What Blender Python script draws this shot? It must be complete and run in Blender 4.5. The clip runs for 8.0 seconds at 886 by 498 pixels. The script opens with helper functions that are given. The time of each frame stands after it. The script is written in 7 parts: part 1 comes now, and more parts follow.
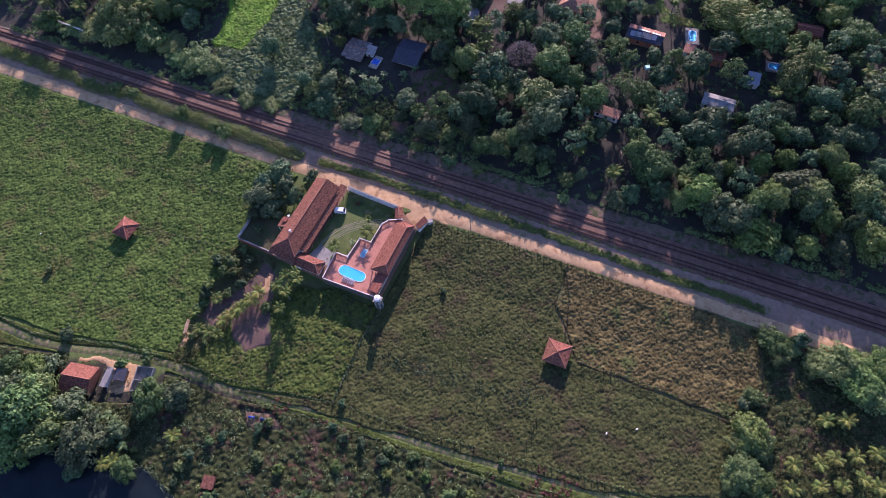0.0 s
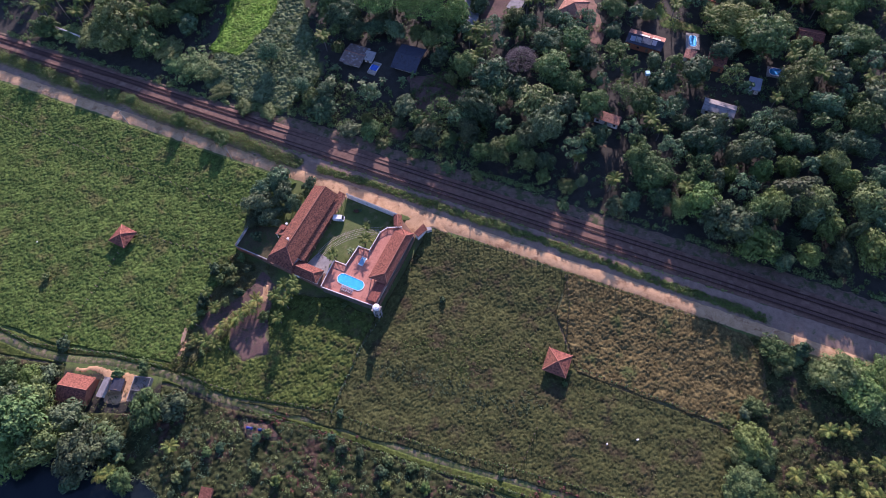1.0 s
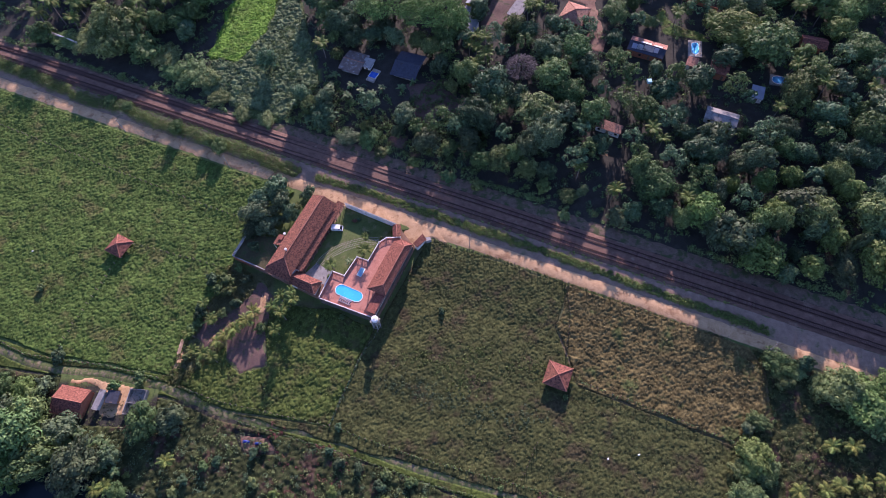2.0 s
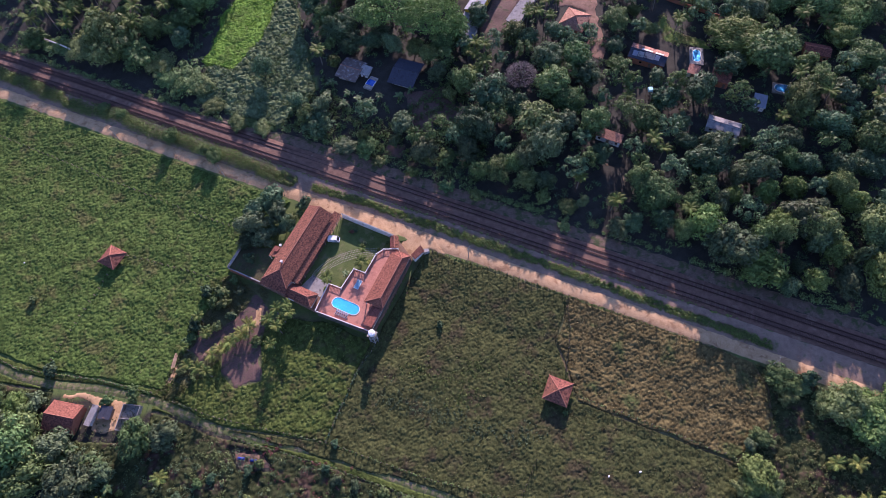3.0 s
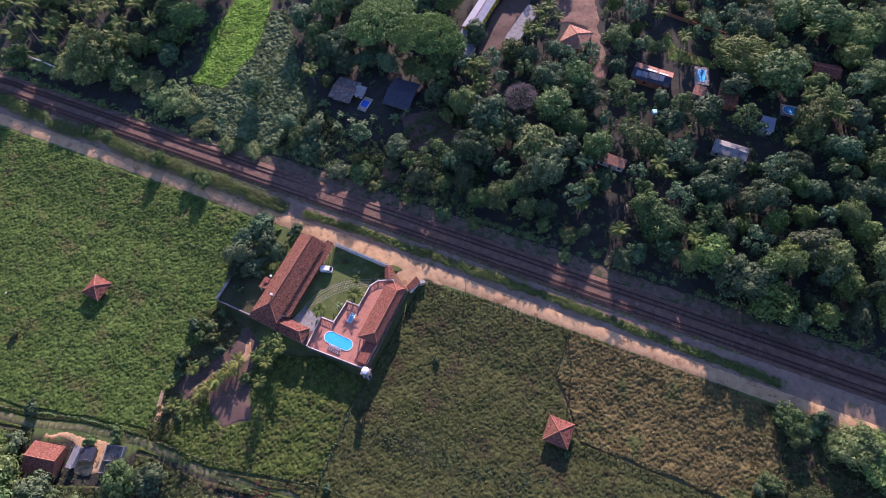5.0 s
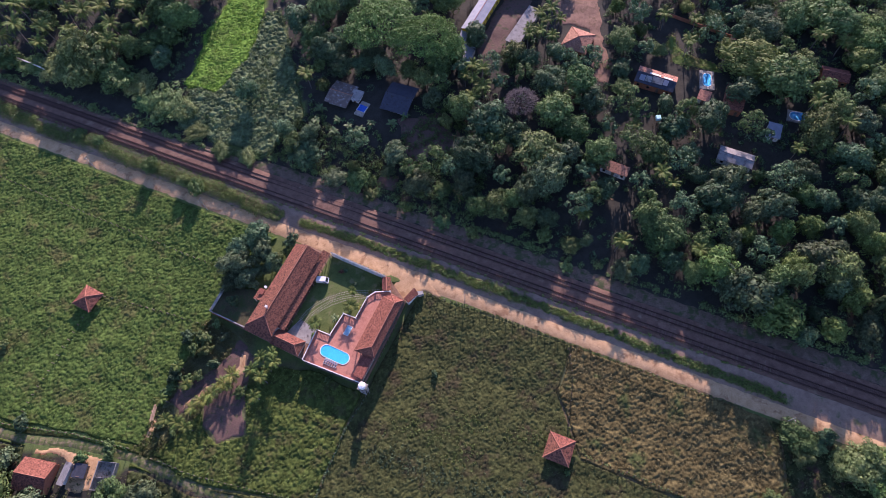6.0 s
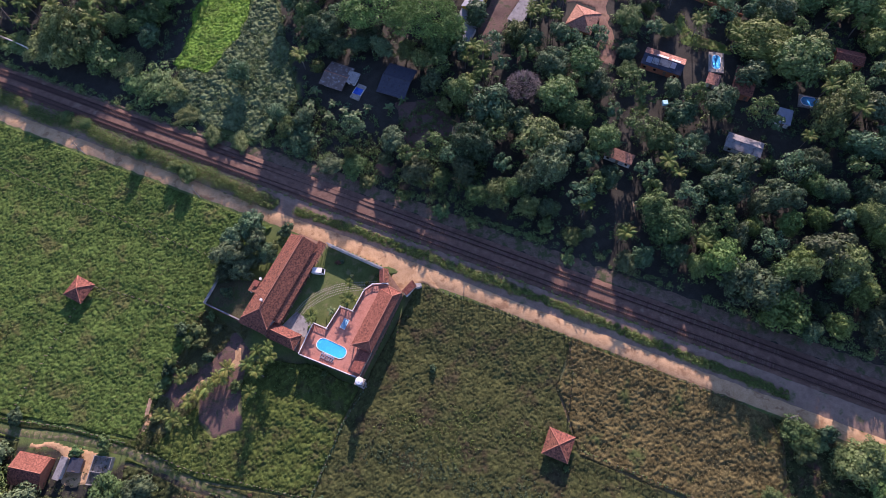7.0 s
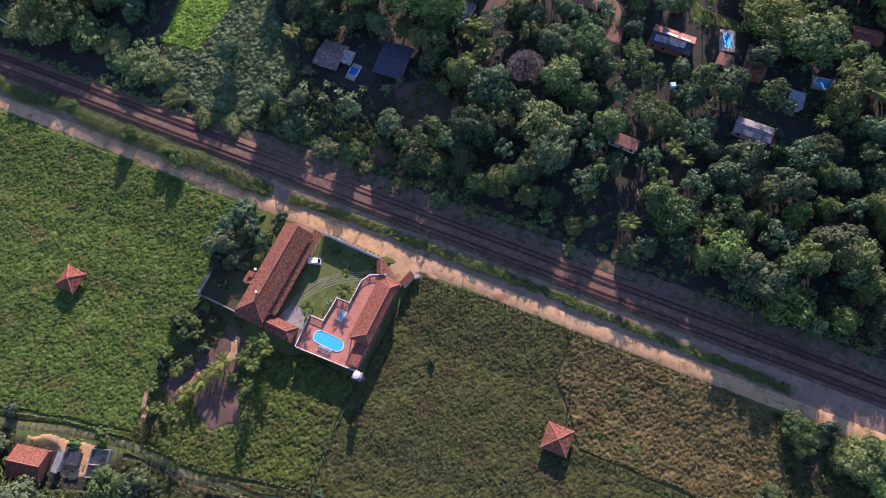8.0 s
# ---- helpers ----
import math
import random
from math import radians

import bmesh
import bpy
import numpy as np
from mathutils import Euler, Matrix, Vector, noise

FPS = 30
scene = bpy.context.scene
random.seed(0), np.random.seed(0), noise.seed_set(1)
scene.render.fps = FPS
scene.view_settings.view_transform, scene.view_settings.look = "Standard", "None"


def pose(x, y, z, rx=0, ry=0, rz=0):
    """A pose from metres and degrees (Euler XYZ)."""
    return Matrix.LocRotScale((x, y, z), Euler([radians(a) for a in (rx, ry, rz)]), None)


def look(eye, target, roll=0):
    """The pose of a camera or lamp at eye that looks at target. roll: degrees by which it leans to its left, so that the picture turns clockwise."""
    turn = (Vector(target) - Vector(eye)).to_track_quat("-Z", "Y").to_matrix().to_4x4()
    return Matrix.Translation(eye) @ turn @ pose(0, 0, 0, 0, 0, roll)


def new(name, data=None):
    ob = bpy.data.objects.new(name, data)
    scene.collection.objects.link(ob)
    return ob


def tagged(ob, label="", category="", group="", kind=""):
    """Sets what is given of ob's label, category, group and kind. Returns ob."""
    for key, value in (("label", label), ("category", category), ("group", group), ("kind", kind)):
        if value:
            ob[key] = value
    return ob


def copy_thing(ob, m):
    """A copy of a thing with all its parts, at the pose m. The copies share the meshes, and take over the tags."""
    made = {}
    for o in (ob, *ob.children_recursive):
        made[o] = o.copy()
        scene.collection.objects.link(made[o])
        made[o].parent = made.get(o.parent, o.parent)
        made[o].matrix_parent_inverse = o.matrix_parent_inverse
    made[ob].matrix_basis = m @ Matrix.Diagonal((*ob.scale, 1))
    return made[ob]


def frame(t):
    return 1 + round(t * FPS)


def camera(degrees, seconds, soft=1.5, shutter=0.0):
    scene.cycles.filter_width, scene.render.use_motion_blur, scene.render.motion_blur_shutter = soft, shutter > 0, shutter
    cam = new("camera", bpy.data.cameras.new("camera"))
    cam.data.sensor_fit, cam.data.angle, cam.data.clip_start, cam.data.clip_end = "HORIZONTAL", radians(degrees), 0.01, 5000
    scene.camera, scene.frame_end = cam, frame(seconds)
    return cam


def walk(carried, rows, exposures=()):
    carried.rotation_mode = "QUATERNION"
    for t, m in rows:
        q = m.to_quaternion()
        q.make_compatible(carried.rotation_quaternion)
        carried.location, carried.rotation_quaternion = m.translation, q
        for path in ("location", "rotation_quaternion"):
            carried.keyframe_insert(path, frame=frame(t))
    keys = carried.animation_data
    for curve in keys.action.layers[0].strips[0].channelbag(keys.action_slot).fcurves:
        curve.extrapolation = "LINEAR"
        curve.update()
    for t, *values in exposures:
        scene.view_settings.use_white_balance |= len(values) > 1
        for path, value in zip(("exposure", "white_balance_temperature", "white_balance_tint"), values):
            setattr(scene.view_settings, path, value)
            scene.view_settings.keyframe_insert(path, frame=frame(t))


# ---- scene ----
cam = camera(73.1, 8.0, soft=0.5)
PATH = [
    (0, (-1.218, -1.970, 211.441), (-1.214, -0.863, 209.311), -4.4),
    (0.5, (-0.929, -0.221, 211.494), (-0.925, 0.886, 209.364), -4.5),
    (1, (-0.630, 1.705, 211.520), (-0.626, 2.810, 209.390), -4.5),
    (1.5, (-0.301, 4.020, 211.481), (-0.299, 5.125, 209.351), -4.5),
    (3, (0.713, 12.751, 210.544), (0.720, 13.849, 208.410), -4.3),
    (3.5, (1.214, 16.220, 210.218), (1.220, 17.316, 208.084), -4.3),
    (4, (1.722, 20.005, 209.854), (1.730, 21.097, 207.716), -4.2),
    (4.5, (2.280, 24.010, 209.459), (2.287, 25.098, 207.319), -4.2),
    (5, (2.786, 28.250, 209.068), (2.795, 29.334, 206.926), -4.2),
    (6.5, (4.098, 42.040, 207.272), (4.104, 43.042, 205.091), -4.2),
    (7, (4.584, 47.591, 206.815), (4.585, 48.518, 204.602), -4.4),
    (7.5, (5.125, 53.698, 206.418), (5.122, 54.548, 204.174), -4.7),
    (8, (5.746, 60.070, 206.096), (5.736, 60.840, 203.824), -5.1),
]
walk(cam, [(t, look(eye, target, roll)) for t, eye, target, roll in PATH], exposures=[(0, 1.17, 5450, 43), (3, 1.17, 5470, 43), (5, 1.17, 5540, 41), (6.5, 1.17, 5620, 40), (8, 1.17, 5740, 36)])

# ---- light ----
SUN_TO = Vector((0.18, 0.97, 0.0)).normalized()
SUN_UP = radians(19)
world = bpy.data.worlds.new("sky")
scene.world = world
world.use_nodes = True
wn = world.node_tree
sky = wn.nodes.new("ShaderNodeTexSky")
sky.sky_type = "NISHITA"
sky.sun_disc = False
sky.sun_elevation = SUN_UP
sky.sun_rotation = math.atan2(SUN_TO.x, SUN_TO.y)
sky.air_density = 1.0
sky.dust_density = 0.3
sky.ozone_density = 2.0
wn.links.new(sky.outputs[0], wn.nodes["Background"].inputs[0])
wn.nodes["Background"].inputs[1].default_value = 0.096
sun = new("sun", bpy.data.lights.new("sun", "SUN"))
sun.data.energy = 5.0
sun.data.angle = radians(0.5)
sun.data.color = (1.0, 0.80, 0.58)
sun.matrix_world = look((0, 0, 300), Vector((0, 0, 300)) - (SUN_TO * math.cos(SUN_UP) + Vector((0, 0, math.sin(SUN_UP)))))


# ---- materials ----
def surf(name, low, high, size=1.0, fine=8.0, rough=0.9, bump=0.3, depth=0.05, gloss=0.25, spread=0.0, metal=0.0, patch=None, patch_size=6.0, patch_share=0.5):
    """Two-scale noise between two colours, a third one in larger patches, relief, and a shade of its own for each object."""
    m = bpy.data.materials.new(name)
    m.use_nodes = True
    nt = m.node_tree
    b = nt.nodes["Principled BSDF"]
    tc = nt.nodes.new("ShaderNodeTexCoord")
    n1 = nt.nodes.new("ShaderNodeTexNoise")
    n1.inputs["Scale"].default_value = 1.0 / size
    n1.inputs["Detail"].default_value = 5
    n2 = nt.nodes.new("ShaderNodeTexNoise")
    n2.inputs["Scale"].default_value = fine
    n2.inputs["Detail"].default_value = 4
    for n in (n1, n2):
        nt.links.new(tc.outputs["Object"], n.inputs["Vector"])
    half = nt.nodes.new("ShaderNodeMath")
    half.operation = "MULTIPLY_ADD"
    half.inputs[1].default_value = 0.5
    nt.links.new(n2.outputs["Fac"], half.inputs[0])
    h2 = nt.nodes.new("ShaderNodeMath")
    h2.operation = "MULTIPLY"
    h2.inputs[1].default_value = 0.5
    nt.links.new(n1.outputs["Fac"], h2.inputs[0])
    nt.links.new(h2.outputs[0], half.inputs[2])
    ramp = nt.nodes.new("ShaderNodeValToRGB")
    ramp.color_ramp.elements[0].position, ramp.color_ramp.elements[1].position = 0.36, 0.64
    ramp.color_ramp.elements[0].color, ramp.color_ramp.elements[1].color = (*low, 1), (*high, 1)
    nt.links.new(half.outputs[0], ramp.inputs[0])
    out = ramp.outputs[0]
    if patch:
        n3 = nt.nodes.new("ShaderNodeTexNoise")
        n3.inputs["Scale"].default_value = 1.0 / patch_size
        n3.inputs["Detail"].default_value = 6
        n3.inputs["Roughness"].default_value = 0.65
        nt.links.new(tc.outputs["Object"], n3.inputs["Vector"])
        r3 = nt.nodes.new("ShaderNodeMapRange")
        r3.inputs[1].default_value, r3.inputs[2].default_value = 0.62 - 0.25 * patch_share, 0.72 - 0.25 * patch_share
        nt.links.new(n3.outputs["Fac"], r3.inputs[0])
        mx = nt.nodes.new("ShaderNodeMixRGB")
        mx.inputs[2].default_value = (*patch, 1)
        nt.links.new(r3.outputs[0], mx.inputs[0])
        nt.links.new(out, mx.inputs[1])
        out = mx.outputs[0]
    if spread:
        oi = nt.nodes.new("ShaderNodeObjectInfo")
        hs = nt.nodes.new("ShaderNodeHueSaturation")
        r = nt.nodes.new("ShaderNodeMapRange")
        r.inputs[3].default_value, r.inputs[4].default_value = 1 - spread, 1 + spread
        nt.links.new(oi.outputs["Random"], r.inputs[0])
        nt.links.new(r.outputs[0], hs.inputs["Value"])
        w = nt.nodes.new("ShaderNodeMath")
        w.operation = "MULTIPLY"
        w.inputs[1].default_value = 7.31
        f = nt.nodes.new("ShaderNodeMath")
        f.operation = "FRACT"
        nt.links.new(oi.outputs["Random"], w.inputs[0])
        nt.links.new(w.outputs[0], f.inputs[0])
        r2 = nt.nodes.new("ShaderNodeMapRange")
        r2.inputs[3].default_value, r2.inputs[4].default_value = 0.5 - 0.1 * spread, 0.5 + 0.1 * spread
        nt.links.new(f.outputs[0], r2.inputs[0])
        nt.links.new(r2.outputs[0], hs.inputs["Hue"])
        nt.links.new(out, hs.inputs["Color"])
        out = hs.outputs[0]
    nt.links.new(out, b.inputs["Base Color"])
    b.inputs["Roughness"].default_value = rough
    b.inputs["Metallic"].default_value = metal
    b.inputs["Specular IOR Level"].default_value = gloss
    if bump:
        bp = nt.nodes.new("ShaderNodeBump")
        bp.inputs["Strength"].default_value = bump
        bp.inputs["Distance"].default_value = depth
        nt.links.new(half.outputs[0], bp.inputs["Height"])
        nt.links.new(bp.outputs[0], b.inputs["Normal"])
    return m


def leafy(name, low, high, size=0.8, spread=0.3, through_light=0.10, gloss=0.3, patch=None, share=0.3, vary=0.4):
    """Foliage: every clump a shade of its own, some light passing through the leaves."""
    m = surf(name, low, high, size=size * 3, fine=1.2, rough=0.6, bump=0.0, gloss=gloss, spread=spread, patch=patch, patch_size=13.0, patch_share=share)
    nt = m.node_tree
    b = nt.nodes["Principled BSDF"]
    geo = nt.nodes.new("ShaderNodeNewGeometry")
    hs = nt.nodes.new("ShaderNodeHueSaturation")
    r = nt.nodes.new("ShaderNodeMapRange")
    r.inputs[3].default_value, r.inputs[4].default_value = 1 - vary, 1 + vary
    nt.links.new(geo.outputs["Random Per Island"], r.inputs[0])
    nt.links.new(r.outputs[0], hs.inputs["Value"])
    src = b.inputs["Base Color"].links[0].from_socket
    nt.links.new(src, hs.inputs["Color"])
    nt.links.new(hs.outputs[0], b.inputs["Base Color"])
    tr = nt.nodes.new("ShaderNodeBsdfTranslucent")
    nt.links.new(hs.outputs[0], tr.inputs["Color"])
    mix = nt.nodes.new("ShaderNodeMixShader")
    mix.inputs[0].default_value = through_light
    nt.links.new(b.outputs[0], mix.inputs[1])
    nt.links.new(tr.outputs[0], mix.inputs[2])
    nt.links.new(mix.outputs[0], nt.nodes["Material Output"].inputs[0])
    return m


def tile_roof(name, low, high, old, share=0.5, pitch=0.3):
    """Clay roof tiles: ribs down the slope, course lines across it, dark weathering in blotches. UV runs in metres, u along the eave."""
    m = surf(name, low, high, size=0.9, fine=3.0, rough=0.9, bump=0.0, gloss=0.15, spread=0.06, patch=old, patch_size=0.55, patch_share=share)
    nt = m.node_tree
    b = nt.nodes["Principled BSDF"]
    uv = nt.nodes.new("ShaderNodeTexCoord")
    hs = []
    for axis, step in (("X", pitch), ("Y", 0.42)):
        wv = nt.nodes.new("ShaderNodeTexWave")
        wv.bands_direction = axis
        wv.wave_profile = "SIN" if axis == "X" else "SAW"
        wv.inputs["Scale"].default_value = math.pi * 2 / 20 / step
        wv.inputs["Distortion"].default_value = 0.25
        nt.links.new(uv.outputs["UV"], wv.inputs["Vector"])
        hs.append(wv.outputs["Fac"])
    add = nt.nodes.new("ShaderNodeMath")
    add.operation = "ADD"
    nt.links.new(hs[0], add.inputs[0])
    nt.links.new(hs[1], add.inputs[1])
    bp = nt.nodes.new("ShaderNodeBump")
    bp.inputs["Strength"].default_value = 0.45
    bp.inputs["Distance"].default_value = 0.05
    nt.links.new(add.outputs[0], bp.inputs["Height"])
    nt.links.new(bp.outputs[0], b.inputs["Normal"])
    vo = nt.nodes.new("ShaderNodeTexVoronoi")
    vo.inputs["Scale"].default_value = 2.6
    nt.links.new(uv.outputs["UV"], vo.inputs["Vector"])
    hv = nt.nodes.new("ShaderNodeHueSaturation")
    r = nt.nodes.new("ShaderNodeMapRange")
    r.inputs[3].default_value, r.inputs[4].default_value = 0.7, 1.25
    sep = nt.nodes.new("ShaderNodeSeparateColor")
    nt.links.new(vo.outputs["Color"], sep.inputs[0])
    nt.links.new(sep.outputs[0], r.inputs[0])
    nt.links.new(r.outputs[0], hv.inputs["Value"])
    nt.links.new(b.inputs["Base Color"].links[0].from_socket, hv.inputs["Color"])
    nt.links.new(hv.outputs[0], b.inputs["Base Color"])
    return m


M_ROOF = tile_roof("clay_tiles_weathered", (0.185, 0.074, 0.049), (0.295, 0.120, 0.079), (0.095, 0.045, 0.036), 0.55)
M_ROOF_NEW = tile_roof("clay_tiles_clean", (0.19, 0.074, 0.05), (0.28, 0.11, 0.076), (0.12, 0.05, 0.038), 0.4)
M_ROOF_PINK = tile_roof("clay_tiles_pale", (0.30, 0.15, 0.10), (0.45, 0.24, 0.17), (0.10, 0.06, 0.05), 0.35)
M_RIDGE = surf("ridge_mortar", (0.30, 0.12, 0.08), (0.44, 0.20, 0.13), size=0.6)
M_PLASTER = surf("white_plaster", (0.55, 0.53, 0.50), (0.78, 0.76, 0.72), size=2.0, bump=0.15, patch=(0.36, 0.33, 0.30), patch_size=1.6, patch_share=0.25)
M_GREYWALL = surf("grey_render", (0.22, 0.21, 0.20), (0.38, 0.37, 0.35), size=1.5, patch=(0.14, 0.13, 0.12), patch_size=1.2, patch_share=0.3)
M_YELLOW = surf("yellow_paint", (0.62, 0.42, 0.03), (0.80, 0.58, 0.05), size=2.0, patch=(0.45, 0.33, 0.08), patch_size=1.5, patch_share=0.2)
M_BRICKWALL = surf("red_brick", (0.26, 0.10, 0.06), (0.40, 0.17, 0.10), size=0.7, fine=5)
M_DECK = surf("terracotta_paving", (0.36, 0.15, 0.105), (0.50, 0.235, 0.165), size=1.4, fine=3.0, rough=0.75, bump=0.2, depth=0.02, patch=(0.26, 0.12, 0.09), patch_size=2.2, patch_share=0.25)
M_CONCRETE = surf("old_concrete", (0.24, 0.22, 0.19), (0.42, 0.39, 0.34), size=1.6, patch=(0.13, 0.12, 0.10), patch_size=1.5, patch_share=0.35)
M_FIBRO = surf("fibre_cement_sheet", (0.19, 0.185, 0.18), (0.33, 0.32, 0.31), size=1.5, patch=(0.12, 0.11, 0.11), patch_size=2.0, patch_share=0.35)
M_WHITESHEET = surf("pale_zinc_sheet", (0.20, 0.215, 0.26), (0.31, 0.33, 0.38), size=1.8, rough=0.5, patch=(0.30, 0.30, 0.32), patch_size=1.6, patch_share=0.25)
M_DARKSHEET = surf("dark_sheet_roof", (0.035, 0.04, 0.055), (0.075, 0.08, 0.105), size=1.5, patch=(0.04, 0.04, 0.045), patch_size=1.5, patch_share=0.3)
M_DRUM = surf("dark_blue_plastic", (0.015, 0.03, 0.20), (0.03, 0.06, 0.32), size=0.8, rough=0.4)
M_BLUETARP = surf("blue_plastic", (0.02, 0.10, 0.62), (0.04, 0.16, 0.80), size=1.2, rough=0.4)
M_WHITE = surf("white_enamel", (0.72, 0.72, 0.72), (0.84, 0.84, 0.83), size=1.0, rough=0.35, bump=0.0, gloss=0.5)
M_GLASS = surf("dark_glass", (0.01, 0.012, 0.015), (0.03, 0.035, 0.04), size=1.0, rough=0.08, bump=0.0, gloss=0.8)
M_TYRE = surf("tyre_rubber", (0.015, 0.015, 0.015), (0.035, 0.034, 0.033), size=0.3)
M_POOLWALL = surf("pool_lining", (0.02, 0.27, 0.56), (0.045, 0.36, 0.66), size=0.8, rough=0.5, bump=0.05)
M_STEEL = surf("rail_steel", (0.035, 0.018, 0.014), (0.075, 0.035, 0.026), size=0.5, rough=0.5, gloss=0.4, metal=0.3)
M_SLEEPER = surf("sleeper_timber", (0.10, 0.065, 0.05), (0.20, 0.13, 0.10), size=0.5, spread=0.35)
M_BALLAST = surf("iron_stained_ballast", (0.105, 0.062, 0.046), (0.215, 0.130, 0.092), size=2.2, fine=7.0, bump=0.9, depth=0.12, patch=(0.24, 0.165, 0.115), patch_size=5.0, patch_share=0.15)
M_VERGE = surf("brown_verge_earth", (0.105, 0.074, 0.053), (0.19, 0.135, 0.096), size=2.0, fine=3.0, bump=0.7, depth=0.12, patch=(0.06, 0.075, 0.03), patch_size=3.0, patch_share=0.5)
M_GRAVEL = surf("brown_gravel", (0.185, 0.125, 0.092), (0.34, 0.24, 0.172), size=2.0, fine=6.0, bump=0.7, depth=0.08, patch=(0.12, 0.12, 0.06), patch_size=4.0, patch_share=0.25)
M_DIRT = surf("ochre_dirt", (0.37, 0.23, 0.115), (0.55, 0.375, 0.205), size=2.4, fine=3.0, bump=0.5, depth=0.08, patch=(0.28, 0.165, 0.085), patch_size=3.5, patch_share=0.3)
M_REDDIRT = surf("red_dirt", (0.15, 0.09, 0.065), (0.27, 0.165, 0.115), size=2.0, fine=3.0, bump=0.5, depth=0.08, patch=(0.14, 0.09, 0.055), patch_size=3.0, patch_share=0.35)
# brown earth, darkened to hold the shade of palms, trees and buildings too
M_YARDEARTH = surf("yard_earth_with_shade", (0.095, 0.060, 0.050), (0.175, 0.112, 0.090), size=2.0, fine=3.0, bump=0.6, depth=0.1, patch=(0.075, 0.070, 0.040), patch_size=2.0, patch_share=0.4)
M_WOOD = surf("weathered_timber", (0.12, 0.09, 0.07), (0.26, 0.21, 0.16), size=0.4, spread=0.3)
M_BARK = surf("bark", (0.045, 0.037, 0.030), (0.105, 0.088, 0.072), size=0.5, bump=0.8, spread=0.25)
M_PALMBARK = surf("palm_bark", (0.10, 0.088, 0.075), (0.20, 0.175, 0.15), size=0.3, bump=0.6)
M_LAWN = surf("mown_lawn", (0.055, 0.085, 0.02), (0.115, 0.15, 0.045), size=2.5, fine=5.0, bump=0.6, depth=0.06, patch=(0.15, 0.15, 0.07), patch_size=4.0, patch_share=0.3)
M_STONE = surf("pale_stepping_stone", (0.21, 0.21, 0.15), (0.34, 0.33, 0.25), size=0.6, spread=0.2)
M_RIVER = surf("dark_river", (0.008, 0.014, 0.018), (0.014, 0.022, 0.024), size=6.0, rough=0.12, bump=0.08, depth=0.05, gloss=0.2)

L_DEEP = leafy("leaves_deep_green", (0.046, 0.080, 0.044), (0.114, 0.174, 0.080), spread=0.35, gloss=0.12)
L_MID = leafy("leaves_mid_green", (0.064, 0.108, 0.040), (0.148, 0.212, 0.070), spread=0.3, gloss=0.12)
L_LIGHT = leafy("leaves_light_green", (0.082, 0.136, 0.034), (0.168, 0.232, 0.068), spread=0.25, gloss=0.12)
L_GREY = leafy("leaves_grey_green", (0.104, 0.160, 0.056), (0.215, 0.275, 0.108), spread=0.25, gloss=0.12, through_light=0.3)
L_PALM = leafy("palm_fronds", (0.060, 0.094, 0.022), (0.135, 0.174, 0.045), spread=0.3, gloss=0.08)
L_YOUNG_PALM = leafy("young_palm_fronds", (0.130, 0.175, 0.040), (0.270, 0.310, 0.085), spread=0.3, gloss=0.1, through_light=0.35)
L_BANANA = leafy("banana_leaves", (0.050, 0.095, 0.030), (0.105, 0.160, 0.056), spread=0.2, gloss=0.3)
L_HEDGE = leafy("hedge_leaves", (0.094, 0.155, 0.046), (0.192, 0.262, 0.085), spread=0.2, gloss=0.12, through_light=0.4)
L_RED = leafy("reddish_scrub_leaves", (0.15, 0.070, 0.046), (0.27, 0.120, 0.080), spread=0.3)
L_BARE = leafy("bare_grey_twigs", (0.125, 0.105, 0.10), (0.225, 0.19, 0.185), spread=0.15, through_light=0.1)
G_PASTURE = leafy("pasture_blades", (0.080, 0.128, 0.032), (0.150, 0.208, 0.058), size=2.5, spread=0.0, gloss=0.15, through_light=0.27, patch=(0.130, 0.138, 0.055), share=0.35, vary=0.42)
G_MEADOW = leafy("meadow_blades", (0.080, 0.092, 0.034), (0.150, 0.156, 0.060), size=2.5, spread=0.0, gloss=0.15, through_light=0.27, patch=(0.115, 0.108, 0.052), share=0.35, vary=0.42)
G_DRY = leafy("dry_meadow_blades", (0.130, 0.114, 0.050), (0.235, 0.204, 0.092), size=2.5, spread=0.0, gloss=0.15, through_light=0.27, patch=(0.165, 0.175, 0.065), share=0.2, vary=0.42)
G_SCRUB = leafy("scrub_blades", (0.056, 0.078, 0.031), (0.114, 0.136, 0.054), size=2.5, spread=0.0, gloss=0.12, patch=(0.115, 0.085, 0.050), share=0.3, vary=0.2)
G_LUSH = leafy("lush_crop_blades", (0.135, 0.250, 0.032), (0.230, 0.375, 0.062), size=2.5, spread=0.0, gloss=0.15, through_light=0.45, vary=0.2)
G_WEED = leafy("tall_weed_leaves", (0.120, 0.175, 0.075), (0.220, 0.290, 0.130), size=2.5, spread=0.0, gloss=0.15, through_light=0.4, patch=(0.08, 0.12, 0.05), share=0.3, vary=0.2)


# ---- ground ----
RU, RN = Vector((0.896, -0.444, 0)), Vector((0.444, 0.896, 0))
GV = (-200, 30, 85, 103, 115, 122, 137, 165, 200, 240, 320, 900)
GZ = (-2.5, -2.0, -1.2, 0.3, 1.0, 2.0, 2.2, 4.5, 5.5, 7.5, 9.0, 12.0)


def across(x, y):
    return x * 0.444 + y * 0.896


def along(x, y):
    return x * 0.896 - y * 0.444


def place(u, v):
    return u * 0.896 + v * 0.444, -u * 0.444 + v * 0.896


def smooth(a, b, x):
    t = np.clip((x - a) / (b - a), 0, 1)
    return t * t * (3 - 2 * t)


